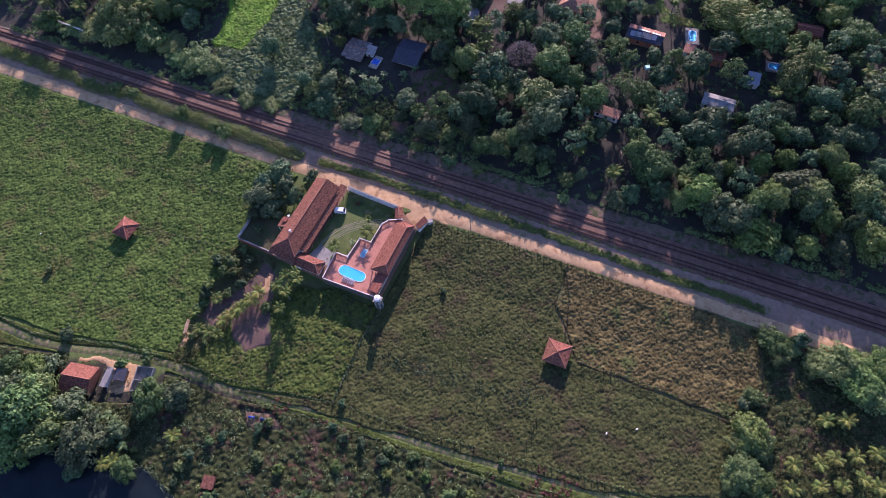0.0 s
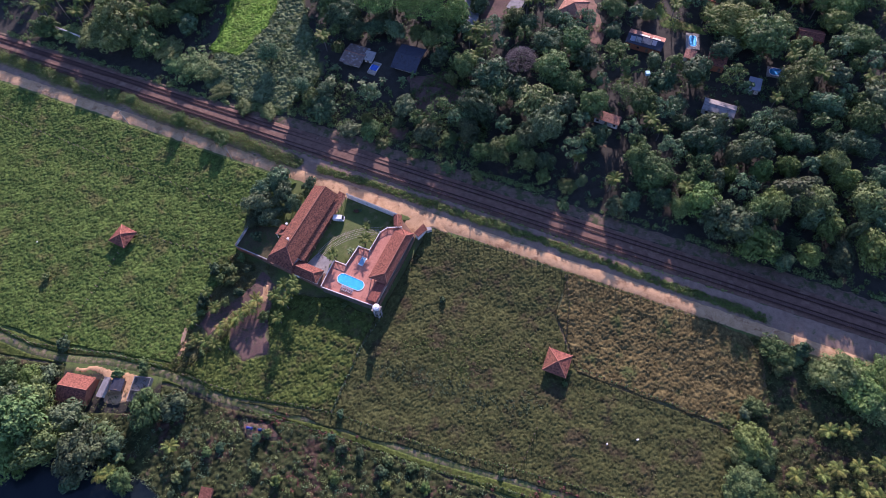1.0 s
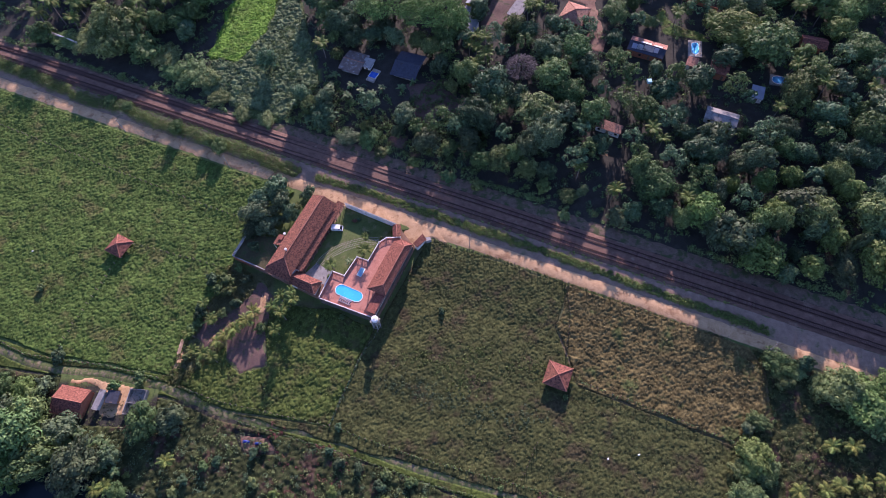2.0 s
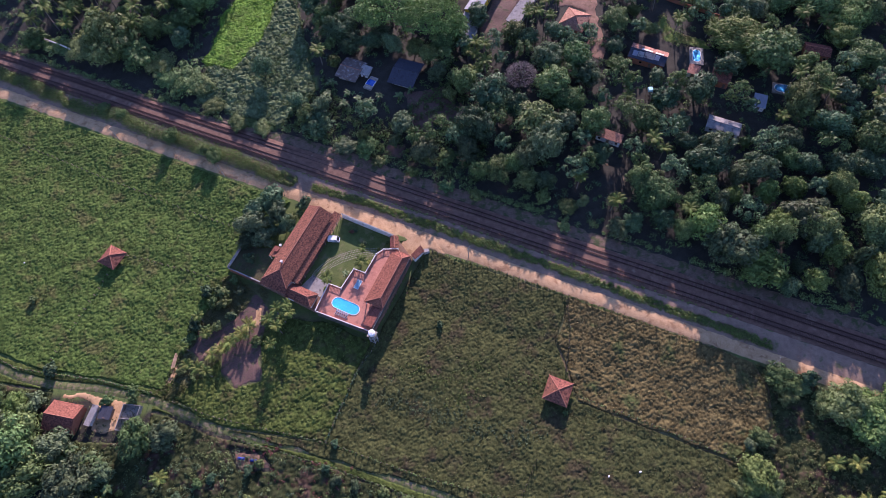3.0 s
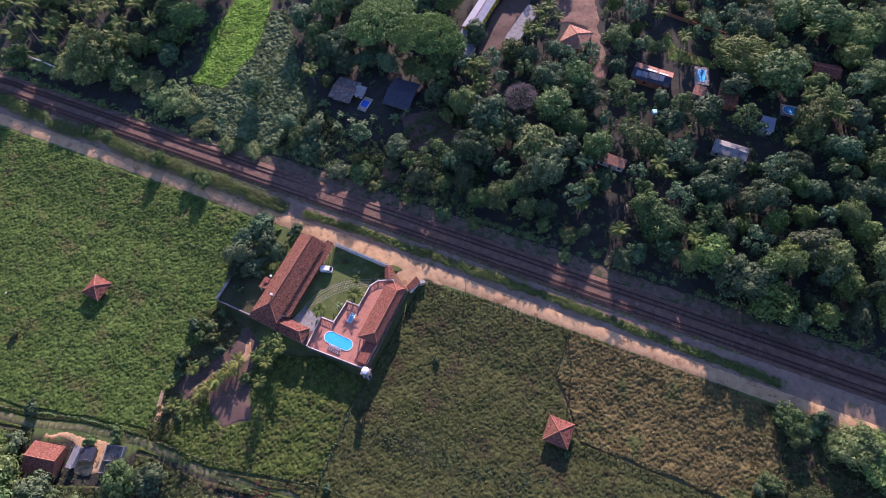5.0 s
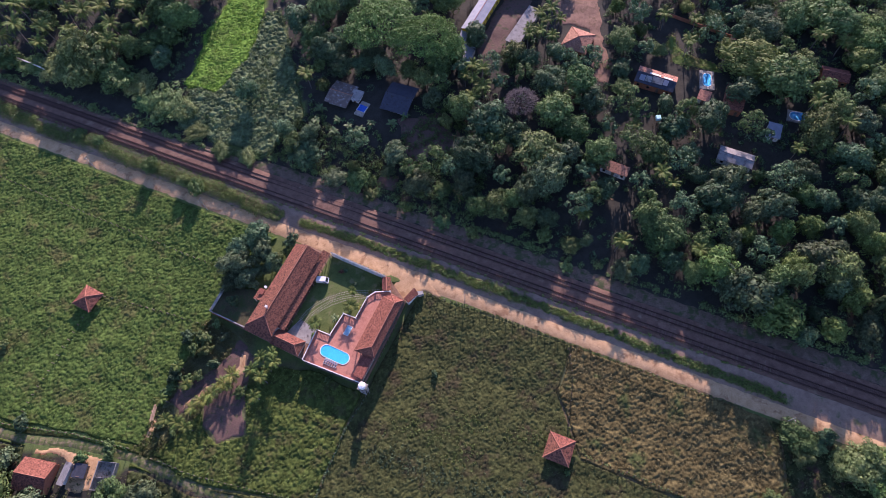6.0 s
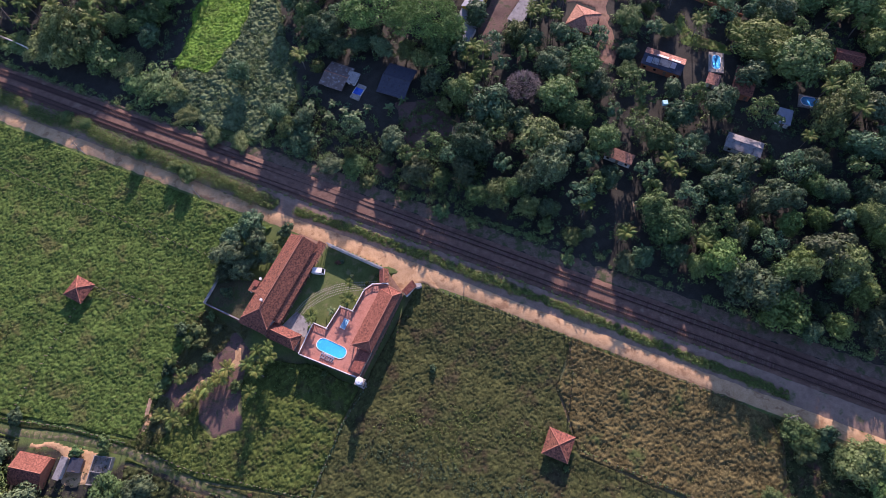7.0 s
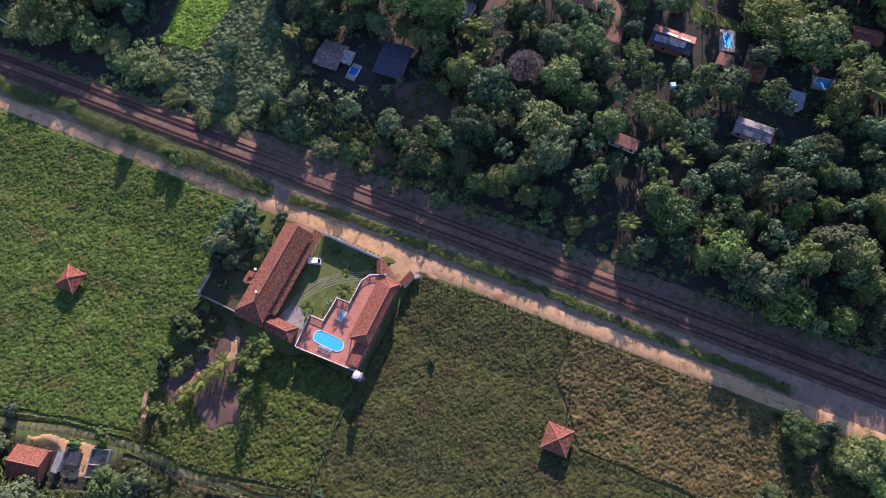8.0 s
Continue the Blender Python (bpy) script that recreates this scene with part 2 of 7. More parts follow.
def wobble(x, y, s, seed=0.0):
    """Soft wandering between -1 and 1, for uneven borders."""
    return (np.sin(x / s + 1.7 * np.sin(y / s * 0.73 + seed) + seed) + np.sin(y / s * 1.31 + 1.3 * np.sin(x / s * 0.61 - seed) + 2.1 * seed)) / 2


def ground_z(x, y):
    v = across(x, y)
    z = np.interp(v, GV, GZ)
    calm = 1 - smooth(102, 106, v) * (1 - smooth(137, 142, v))
    z = z + calm * (0.12 * wobble(x, y, 2.3, 0.7) + 0.16 * wobble(x, y, 6.1, 2.2))
    return z + 4.0 * np.exp(-((x + 22) ** 2 + (y - 206) ** 2) / 900.0)


def gz(x, y, up=0.0):
    return float(ground_z(x, y)) + up


def inside(x, y, poly):
    """1 inside the polygon, 0 outside, for arrays."""
    x, y = np.asarray(x, float), np.asarray(y, float)
    hit = np.zeros(x.shape, bool)
    for (x0, y0), (x1, y1) in zip(poly, poly[1:] + poly[:1]):
        with np.errstate(divide="ignore", invalid="ignore"):
            c = ((y0 > y) != (y1 > y)) & (x < (x1 - x0) * (y - y0) / (y1 - y0) + x0)
        hit ^= c
    return hit


def link(name, mesh, material, parent=None, label=""):
    ob = new(name, mesh)
    if material and not mesh.materials:
        mesh.materials.append(material)
    if parent:
        ob.parent = parent
    if label:
        ob["label"] = label
    return ob


def part(name, bm, material, parent=None, label="", flat=True):
    mesh = bpy.data.meshes.new(name)
    bmesh.ops.recalc_face_normals(bm, faces=bm.faces)
    bm.to_mesh(mesh)
    bm.free()
    if not flat:
        mesh.polygons.foreach_set("use_smooth", [True] * len(mesh.polygons))
    return link(name, mesh, material, parent, label)


def sheet(name, verts, faces, material, parent=None, label="", flat=True):
    mesh = bpy.data.meshes.new(name)
    mesh.from_pydata([tuple(v) for v in verts], [], [tuple(f) for f in faces])
    if not flat:
        mesh.polygons.foreach_set("use_smooth", [True] * len(mesh.polygons))
    return link(name, mesh, material, parent, label)


def empty(name, m=None, label="", category="", group="", kind=""):
    e = new(name)
    e.empty_display_size = 0.5
    if m is not None:
        e.matrix_world = m
    return tagged(e, label, category, group, kind)


def box(bm, x0, x1, y0, y1, z0, z1, bevel=0.0):
    r = bmesh.ops.create_cube(bm, size=1, matrix=Matrix.Translation(((x0 + x1) / 2, (y0 + y1) / 2, (z0 + z1) / 2)) @ Matrix.Diagonal((x1 - x0, y1 - y0, z1 - z0, 1)))
    if bevel:
        es = list({e for v in r["verts"] for e in v.link_edges})
        bmesh.ops.bevel(bm, geom=es, offset=bevel, segments=1, affect="EDGES")
    return bm


def prism(bm, poly, z0, z1):
    a = [bm.verts.new((x, y, z0)) for x, y in poly]
    b = [bm.verts.new((x, y, z1)) for x, y in poly]
    bm.faces.new(b)
    bm.faces.new(a[::-1])
    for i in range(len(poly)):
        j = (i + 1) % len(poly)
        bm.faces.new((a[i], a[j], b[j], b[i]))
    return bm


def tube(bm, a, b, r0, r1, n=8):
    a, b = Vector(a), Vector(b)
    q = (b - a).to_track_quat("Z", "Y").to_matrix()
    ra, rb = [], []
    for i in range(n):
        c = Vector((math.cos(2 * math.pi * i / n), math.sin(2 * math.pi * i / n), 0))
        ra.append(bm.verts.new(a + q @ (c * r0)))
        rb.append(bm.verts.new(b + q @ (c * r1)))
    for i in range(n):
        bm.faces.new((ra[i], ra[(i + 1) % n], rb[(i + 1) % n], rb[i]))
    bm.faces.new(ra[::-1])
    bm.faces.new(rb)
    return bm


def slab(bm, pts, thick=0.16):
    """A roof slope: the polygon and its underside, with UV in metres (u along the first edge, v up the slope)."""
    lay = bm.loops.layers.uv.verify()
    p = [Vector(q) for q in pts]
    n = (p[1] - p[0]).cross(p[2] - p[0]).normalized()
    if n.z < 0:
        p.reverse()
        n = -n
    e = (p[1] - p[0]).normalized()
    e = max(((p[(i + 1) % len(p)] - p[i]) for i in range(len(p))), key=lambda d: d.length - 9 * abs(d.z)).normalized()
    s = n.cross(e)
    top = [bm.verts.new(q) for q in p]
    low = [bm.verts.new(q - Vector((0, 0, thick))) for q in p]
    fs = [bm.faces.new(top), bm.faces.new(low[::-1])]
    for i in range(len(p)):
        j = (i + 1) % len(p)
        fs.append(bm.faces.new((low[i], low[j], top[j], top[i])))
    for f in fs:
        for l in f.loops:
            l[lay].uv = (l.vert.co.dot(e), l.vert.co.dot(s))
    return bm


# zones of the land
WEST_FIELD = [(-260, 252), (-58, 151), (-80, 128), (-84, 116), (-104, 74), (-150, 85), (-260, 130)]
CENTRE_FIELD = [(-70, 98), (-46, 96), (-27, 86), (-10.5, 117), (-4, 120.8), (100, 70.5), (108, 67.5), (112, 56), (108, 45), (95, 33), (86, 8), (40, 15), (-12, 34), (-82, 59), (-100, 70)]
DRY_FIELD = [(48, 97.5), (99, 70.5), (107, 67.5), (110, 56), (108, 44), (92, 34), (44, 58), (40, 80)]
LUSH_FIELD = [(-105, 228), (-89, 221), (-76, 240), (-70, 270), (-68, 330), (-90, 330), (-86, 278), (-98, 256), (-100, 238)]
ROUGH_FIELD = [(-106, 205), (-66, 186), (-50, 204), (-56, 237), (-62, 266), (-69, 266), (-76, 240), (-89, 221), (-102, 224)]
GREEN_MEADOW = [(-70, 98), (-46, 96), (-28, 86), (-34, 73.5), (-44.5, 51), (-82, 59), (-100, 70)]
YARD_WEEDS = [(-84, 118), (-106, 74), (-99, 68), (-68, 98), (-69, 110)]
EAST_ROUGH = [(106, 68), (135, 52), (175, 25), (160, -25), (86, -15), (86, 8), (95, 33), (108, 45)]
FOREST = [(-330, 290), (-60, 165), (180, 45), (330, -20), (330, 420), (-330, 420)]
SOUTH_SCRUB = [(-200, 90), (-150, 78), (-104, 66), (-42, 42), (30, 12), (88, -12), (88, -80), (-200, -80)]

step = 2.0
xs = np.concatenate([[-4000, -1500, -700, -420], np.arange(-300, 260.1, step), [380, 700, 1500, 4000]])
ys = np.concatenate([[-4000, -1500, -600, -200], np.arange(-60, 340.1, step), [460, 800, 1500, 4000]])
gx, gy = np.meshgrid(xs, ys)
ghz = ground_z(gx, gy) - 0.06
nx, ny = len(xs), len(ys)
idx = np.arange(nx * ny).reshape(ny, nx)
gfaces = np.stack([idx[:-1, :-1], idx[:-1, 1:], idx[1:, 1:], idx[1:, :-1]], -1).reshape(-1, 4)
ground = sheet("ground", np.stack([gx, gy, ghz], -1).reshape(-1, 3).tolist(), gfaces.tolist(), None, flat=False)
tagged(ground, "grassy farmland and forest floor beside the railway", "ground", kind="structure")
wx, wy = gx + 2.5 * wobble(gx, gy, 5.0, 1.1), gy + 2.5 * wobble(gx, gy, 5.0, 4.2)
zone = {
    "dry": inside(wx, wy, DRY_FIELD) * 1.0,
    "meadow": (inside(wx, wy, CENTRE_FIELD) | inside(wx, wy, EAST_ROUGH) | inside(wx, wy, YARD_WEEDS)) * 1.0,
    "lush": inside(wx, wy, LUSH_FIELD) * 1.0,
    # woodland and scrub floor, whose tone includes painted tree shade
    "shade_dark_litter": np.maximum((inside(wx, wy, FOREST) | inside(wx, wy, SOUTH_SCRUB)) & ~inside(wx, wy, LUSH_FIELD) & ~inside(wx, wy, ROUGH_FIELD), False) * 1.0,
}
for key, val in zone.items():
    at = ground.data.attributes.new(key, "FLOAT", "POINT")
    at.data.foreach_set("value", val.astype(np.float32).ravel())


def ground_material():
    m = surf("field_ground", (0.070, 0.105, 0.030), (0.125, 0.170, 0.050), size=3.0, fine=2.2, bump=0.7, depth=0.2)
    nt = m.node_tree
    b = nt.nodes["Principled BSDF"]
    out = b.inputs["Base Color"].links[0].from_socket
    ramp = [n for n in nt.nodes if n.type == "VALTORGB"][0]
    fac = ramp.inputs[0].links[0].from_socket
    # the last pair is leaf litter, darkened to stand in for tree shade
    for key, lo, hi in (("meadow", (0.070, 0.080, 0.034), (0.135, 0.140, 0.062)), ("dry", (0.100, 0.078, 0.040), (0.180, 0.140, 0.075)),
                        ("lush", (0.07, 0.13, 0.015), (0.12, 0.20, 0.03)), ("shade_dark_litter", (0.024, 0.025, 0.020), (0.048, 0.047, 0.037))):
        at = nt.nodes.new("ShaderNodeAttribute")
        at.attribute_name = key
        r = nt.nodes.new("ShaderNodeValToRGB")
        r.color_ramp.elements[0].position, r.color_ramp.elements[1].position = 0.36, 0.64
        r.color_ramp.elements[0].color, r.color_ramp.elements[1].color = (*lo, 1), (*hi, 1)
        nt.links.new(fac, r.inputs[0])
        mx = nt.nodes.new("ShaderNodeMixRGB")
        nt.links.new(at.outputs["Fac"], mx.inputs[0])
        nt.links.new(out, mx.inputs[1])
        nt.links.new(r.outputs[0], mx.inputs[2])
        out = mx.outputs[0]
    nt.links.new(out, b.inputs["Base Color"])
    return m


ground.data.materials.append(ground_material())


def strip(name, u0, u1, lo, hi, up, material, label, category, rag=0.35, du=1.5, rows=4, seed=0.0):
    """A band along the railway between two borders v = lo(u), hi(u), draped on the ground."""
    us = np.arange(u0, u1 + du, du)
    verts, faces = [], []
    for i, u in enumerate(us):
        a = lo(u) + rag * (noise.noise((u * 0.35, seed, 0)) + 0.5 * noise.noise((u * 1.1, seed, 3)))
        b = hi(u) + rag * (noise.noise((u * 0.35, seed + 9, 0)) + 0.5 * noise.noise((u * 1.1, seed + 9, 3)))
        for k in range(rows + 1):
            x, y = place(u, a + (b - a) * k / rows)
            lift = up if 0 < k < rows else -0.15
            verts.append((x, y, gz(x, y, lift)))
            if i and k:
                n = i * (rows + 1) + k
                faces.append((n - rows - 2, n - 1, n, n - rows - 1))
    ob = sheet(name, verts, faces, material, flat=False)
    return tagged(ob, label, category, kind="structure")


def patch_sheet(name, poly, up, material, label, category="dirt patch", rag=0.8, seed=0.0, cell=0.6):
    """A bare patch with an uneven border, draped on the ground."""
    px, py = [q[0] for q in poly], [q[1] for q in poly]
    X, Y = np.meshgrid(np.arange(min(px) - 2, max(px) + 2, cell), np.arange(min(py) - 2, max(py) + 2, cell))
    keep = inside(X + rag * wobble(X, Y, 1.7, seed), Y + rag * wobble(X, Y, 1.9, seed + 3), poly)
    k2 = keep[:-1, :-1] & keep[1:, :-1] & keep[:-1, 1:] & keep[1:, 1:]
    Z = ground_z(X, Y) + up
    rim = np.zeros(keep.shape, bool)
    rim[1:-1, 1:-1] = keep[1:-1, 1:-1] & (keep[:-2, 1:-1] & keep[2:, 1:-1] & keep[1:-1, :-2] & keep[1:-1, 2:])
    Z = np.where(rim, Z, Z - up - 0.12)
    w = X.shape[1]
    ids = np.arange(X.size).reshape(X.shape)
    used, faces = {}, []
    verts = []
    for i, j in zip(*np.nonzero(k2)):
        f = []
        for q in (ids[i, j], ids[i, j + 1], ids[i + 1, j + 1], ids[i + 1, j]):
            if q not in used:
                used[q] = len(verts)
                verts.append((X.flat[q], Y.flat[q], Z.flat[q]))
            f.append(used[q])
        faces.append(f)
    ob = sheet(name, verts, faces, material, flat=False)
    return tagged(ob, label, category, kind="structure")


# ---- railway and road ----
strip("gravel_shoulder", -420, 300, lambda u: 111.6, lambda u: 121.2, 0.09, M_GRAVEL, "pale gravel shoulder beside the railway ballast", "gravel", seed=2.0, rag=0.5)
strip("railway_verge", -420, 300, lambda u: 130.6, lambda u: 136.6 - 4.0 * smooth(130, 170, -u), 0.12, M_VERGE, "brown earth verge between ballast and woodland", "verge", seed=3.0, rag=1.2)
strip("road", -420, 300, lambda u: 107.2 - 1.4 * math.exp(-((u + 72) / 16) ** 2), lambda u: 113.2 + 1.4 * math.exp(-((u + 80) / 30) ** 2), 0.14, M_DIRT, "ochre dirt road along the railway with worn wheel tracks", "road", seed=5.0, rag=0.7)
bed = strip("ballast_bed", -420, 300, lambda u: 120.0, lambda u: 131.4, 0.38, M_BALLAST, "rust-stained crushed stone ballast under both tracks", "ballast", seed=7.0, rag=0.3, rows=6)


def railway_track(vc):
    track = empty("railway_track", Matrix.Identity(4), "rusty steel rails on dark timber sleepers in stained ballast", "railway track", "parallel tracks")
    z = float(np.interp(vc, GV, GZ)) + 0.42
    turn = math.atan2(RU.y, RU.x)
    for off in (-0.84, 0.84):
        bm = bmesh.new()
        for w, z0, z1 in ((0.10, 0.0, 0.04), (0.035, 0.04, 0.18), (0.065, 0.18, 0.25)):
            box(bm, -420, 300, -w, w, z0, z1)
        r = part("rail", bm, M_STEEL, track)
        x, y = place(0, vc + off)
        r.matrix_world = pose(x, y, z + 0.1, 0, 0, math.degrees(turn))
    bm = bmesh.new()
    box(bm, -0.12, 0.12, -1.4, 1.4, -0.12, 0.1)
    first = None
    rest = bmesh.new()
    u = -330.0
    while u < 200:
        x, y = place(u, vc)
        m = pose(x, y, z, 0, 0, math.degrees(turn) + random.uniform(-1.5, 1.5))
        if -104 < u < 66:
            if first is None:
                first = part("sleeper", bm, M_SLEEPER, track)
                first.matrix_world = m
            else:
                s = link("sleeper", first.data, None, track)
                s.matrix_world = m
        else:
            r = bmesh.ops.create_cube(rest, size=1, matrix=m @ Matrix.Diagonal((0.24, 2.8, 0.22, 1)))
        u += 0.62
    part("sleeper_run", rest, M_SLEEPER, track)["kind"] = "stuff"
    return track


for vc in (122.75, 128.0):
    railway_track(vc)


# ---- the walled country house ----
YARD = pose(-40, 110, 0, 0, 0, -29.01)
PAD = 1.0
DECK = 3.0


def wall_run(bm, a, b, z0, z1, t=0.2):
    a, b = Vector((*a, 0)), Vector((*b, 0))
    d = (b - a).normalized()
    n = Vector((-d.y, d.x, 0)) * t / 2
    prism(bm, [(a + n)[:2], (a - n)[:2], (b - n)[:2], (b + n)[:2]], z0, z1)
    return bm


def opening(parent, name, x, y, z, w, h, axis, material, label=""):
    """A window or door set into a wall: a leaf in a frame that stands 3 cm proud. axis: the wall's run, 'x' or 'y'."""
    bm = bmesh.new()
    for a0, a1, z0, z1 in ((-w / 2 - 0.08, -w / 2, -0.05, h + 0.08), (w / 2, w / 2 + 0.08, -0.05, h + 0.08), (-w / 2, w / 2, h, h + 0.08), (-w / 2, w / 2, -0.05, 0.0)):
        if axis == "x":
            box(bm, x + a0, x + a1, y - 0.16, y + 0.16, z + z0, z + z1)
        else:
            box(bm, x - 0.16, x + 0.16, y + a0, y + a1, z + z0, z + z1)
    f = part(name, bm, M_WOOD, parent, label)
    bm = bmesh.new()
    if axis == "x":
        box(bm, x - w / 2, x + w / 2, y - 0.135, y + 0.135, z, z + h)
    else:
        box(bm, x - 0.135, x + 0.135, y - w / 2, y + w / 2, z, z + h)
    part("pane" if name == "window" else "leaf", bm, material, f)
    return f


pad = empty("yard_platform", YARD, "raised yard inside the walls of the country house", "yard", kind="structure")
bm = bmesh.new()
prism(bm, [(-42.6, -12.4), (-2.0, -14.0), (22, -13.0), (22, 20.5), (13, 25.8), (-25, 26.0), (-25.5, 4), (-42.9, -2)], -3.5, PAD)
part("yard_fill", bm, M_REDDIRT, pad)
bm = bmesh.new()
prism(bm, [(-12.6, -7.8), (-2.2, -7.5), (-1.6, -2.8), (3.6, -2.6), (4.2, 6.6), (8.9, 6.8), (9, 15.8), (10.6, 19), (12.6, 21), (11.6, 25.4), (-12.9, 25.6)], PAD - 0.3, PAD + 0.05)
part("lawn", bm, M_LAWN, pad, "mown green lawn in the courtyard")
bm = bmesh.new()
prism(bm, [(-12.4, -8.0), (-2.5, -8.4), (-2.2, -2.6), (-10.4, -1.4), (-11.4, -4.5)], PAD - 0.2, PAD + 0.09)
part("concrete_slab", bm, M_FIBRO, pad, "stained old concrete slab")

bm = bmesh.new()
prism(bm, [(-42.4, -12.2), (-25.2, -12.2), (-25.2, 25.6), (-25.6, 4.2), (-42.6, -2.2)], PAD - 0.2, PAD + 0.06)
# weedy soil, its colour darkened to carry the shade of the garden trees
part("garden_soil", bm, surf("shade_toned_garden_soil", (0.045, 0.045, 0.022), (0.10, 0.095, 0.05), size=2.5, fine=2.5, bump=0.6, depth=0.1, patch=(0.05, 0.075, 0.025), patch_size=2.5, patch_share=0.5), pad, "garden soil with weeds, tree shade darkened into its colour")

# stepping stones in arcs across the lawn
stone = bmesh.new()
bmesh.ops.create_cone(stone, cap_ends=True, segments=6, radius1=0.24, radius2=0.21, depth=0.08)
stone_mesh = bpy.data.meshes.new("paving_stone")
stone.to_mesh(stone_mesh)
stone.free()
stone_mesh.materials.append(M_STONE)
ARC_A = [(-10.7, -1.2), (-10.0, 2.3), (-8.3, 6.4), (-5.8, 9.9), (-2.3, 13.3), (1.5, 16.2), (6.6, 18.6), (10.7, 20.8)]
ARC_B = [(-8.6, -1.6), (-8.1, 2.1), (-6.2, 5.9), (-3.8, 9.6), (-0.2, 12.8), (3.7, 15.5), (8.4, 18.2)]
ARC_C = [(-6.9, 1.6), (-5.0, 5.0), (-2.6, 8.2), (0.9, 11.6), (5.0, 14.3), (8.2, 16.3)]
for arc, lanes in ((ARC_A, (0.0, 0.75)), (ARC_B, (0.0, 0.75)), (ARC_C, (0.0,))):
    pts = [Vector((*q, 0)) for q in arc]
    for off in lanes:
        left = 0.0
        for a, b in zip(pts, pts[1:]):
            d = (b - a).normalized()
            at = left
            while at < (b - a).length:
                c = a + d * at + Vector((d.y, -d.x, 0)) * off
                s = link("paving_stone", stone_mesh, None, pad)
                s.matrix_local = pose(c.x + random.uniform(-0.05, 0.05), c.y + random.uniform(-0.05, 0.05), PAD + 0.06, 0, 0, random.uniform(0, 60))
                at += 0.62
            left = at - (b - a).length

house = empty("country_house", YARD @ pose(0.4, -0.2, 0.9), "long white country house with a weathered clay-tile roof and veranda", "house")
bm = bmesh.new()
box(bm, -25.0, -15.4, -11.4, 23.0, PAD - 1.6, 5.2)
part("wall", bm, M_PLASTER, house)
bm = bmesh.new()
prism(bm, [(-25.0, 0), (-15.4, 0), (-20.2, 2.75)], 22.7, 22.95)
bmesh.ops.transform(bm, matrix=Matrix(((1, 0, 0, 0), (0, 0, 1, 0), (0, 1, 0, 5.2), (0, 0, 0, 1))), verts=bm.verts)
part("gable", bm, M_PLASTER, house)
RZ, EZ = 8.2, 5.35
bm = bmesh.new()
slab(bm, [(-25.8, 23.4, EZ), (-25.8, -12.0, EZ), (-20.0, -6.8, RZ), (-20.0, 23.4, RZ)])
w = part("roof", bm, M_ROOF, house)
bm = bmesh.new()
slab(bm, [(-14.8, -12.0, EZ), (-14.8, 23.4, EZ), (-20.0, 23.4, RZ), (-20.0, -6.8, RZ)])
part("roof", bm, M_ROOF, house)
bm = bmesh.new()
slab(bm, [(-25.8, -12.0, EZ), (-14.8, -12.0, EZ), (-20.0, -6.8, RZ)])
part("roof", bm, M_ROOF, house)
bm = bmesh.new()
tube(bm, (-20, 23.4, RZ + 0.02), (-20, -6.8, RZ + 0.02), 0.17, 0.17)
tube(bm, (-20, -6.8, RZ + 0.02), (-25.8, -12.0, EZ + 0.02), 0.15, 0.15)
tube(bm, (-20, -6.8, RZ + 0.02), (-14.8, -12.0, EZ + 0.02), 0.15, 0.15)
part("ridge_cap", bm, M_RIDGE, w)
bm = bmesh.new()
slab(bm, [(-12.5, -8.1, 3.85), (-12.5, 25.4, 3.85), (-15.3, 25.4, 4.75), (-15.3, -8.1, 4.75)])
v1 = part("veranda_roof", bm, M_ROOF, house, "lower clay-tile veranda roof along the courtyard side")
bm = bmesh.new()
slab(bm, [(-26.1, -13.7, 4.0), (-14.6, -13.7, 4.0), (-14.6, -11.5, 4.85), (-26.1, -11.5, 4.85)])
part("skirt_roof", bm, M_ROOF, house)
for a in np.linspace(-6.5, 24.8, 11):
    bm = bmesh.new()
    box(bm, -12.95, -12.7, a - 0.12, a + 0.12, PAD - 1.0, 3.8, 0.02)
    part("post", bm, M_WOOD, house)
for a in (-4, 2, 8, 14, 20):
    opening(house, "window", -15.4, a, PAD + 0.3, 1.4, 1.2, "y", M_GLASS)
    opening(house, "window", -25.0, a, PAD + 0.3, 1.4, 1.2, "y", M_GLASS)
for a in (-1, 11):
    opening(house, "door", -15.4, a, PAD - 0.85, 1.0, 2.1, "y", M_WOOD)
# chimney and porch
bm = bmesh.new()
box(bm, -21.1, -20.5, -4.2, -3.6, 7.2, 9.2, 0.03)
box(bm, -21.25, -20.35, -4.35, -3.45, 9.2, 9.35, 0.03)
part("chimney", bm, M_PLASTER, house)
bm = bmesh.new()
slab(bm, [(-29.6, -2.0, 3.6), (-29.6, 2.5, 3.6), (-25.7, 2.5, 4.9), (-25.7, -2.0, 4.9)])
part("porch_roof", bm, M_ROOF, house)
for a in (-1.8, 2.3):
    bm = bmesh.new()
    box(bm, -29.4, -29.15, a - 0.12, a + 0.12, PAD - 1.0, 3.55, 0.02)
    part("porch_post", bm, M_PLASTER, house)
bm = bmesh.new()
slab(bm, [(-28.6, 0.2, 4.75), (-26.6, 0.2, 5.0), (-26.6, 2.4, 5.0), (-28.6, 2.4, 4.75)])
part("porch_roof", bm, M_ROOF_NEW, house)

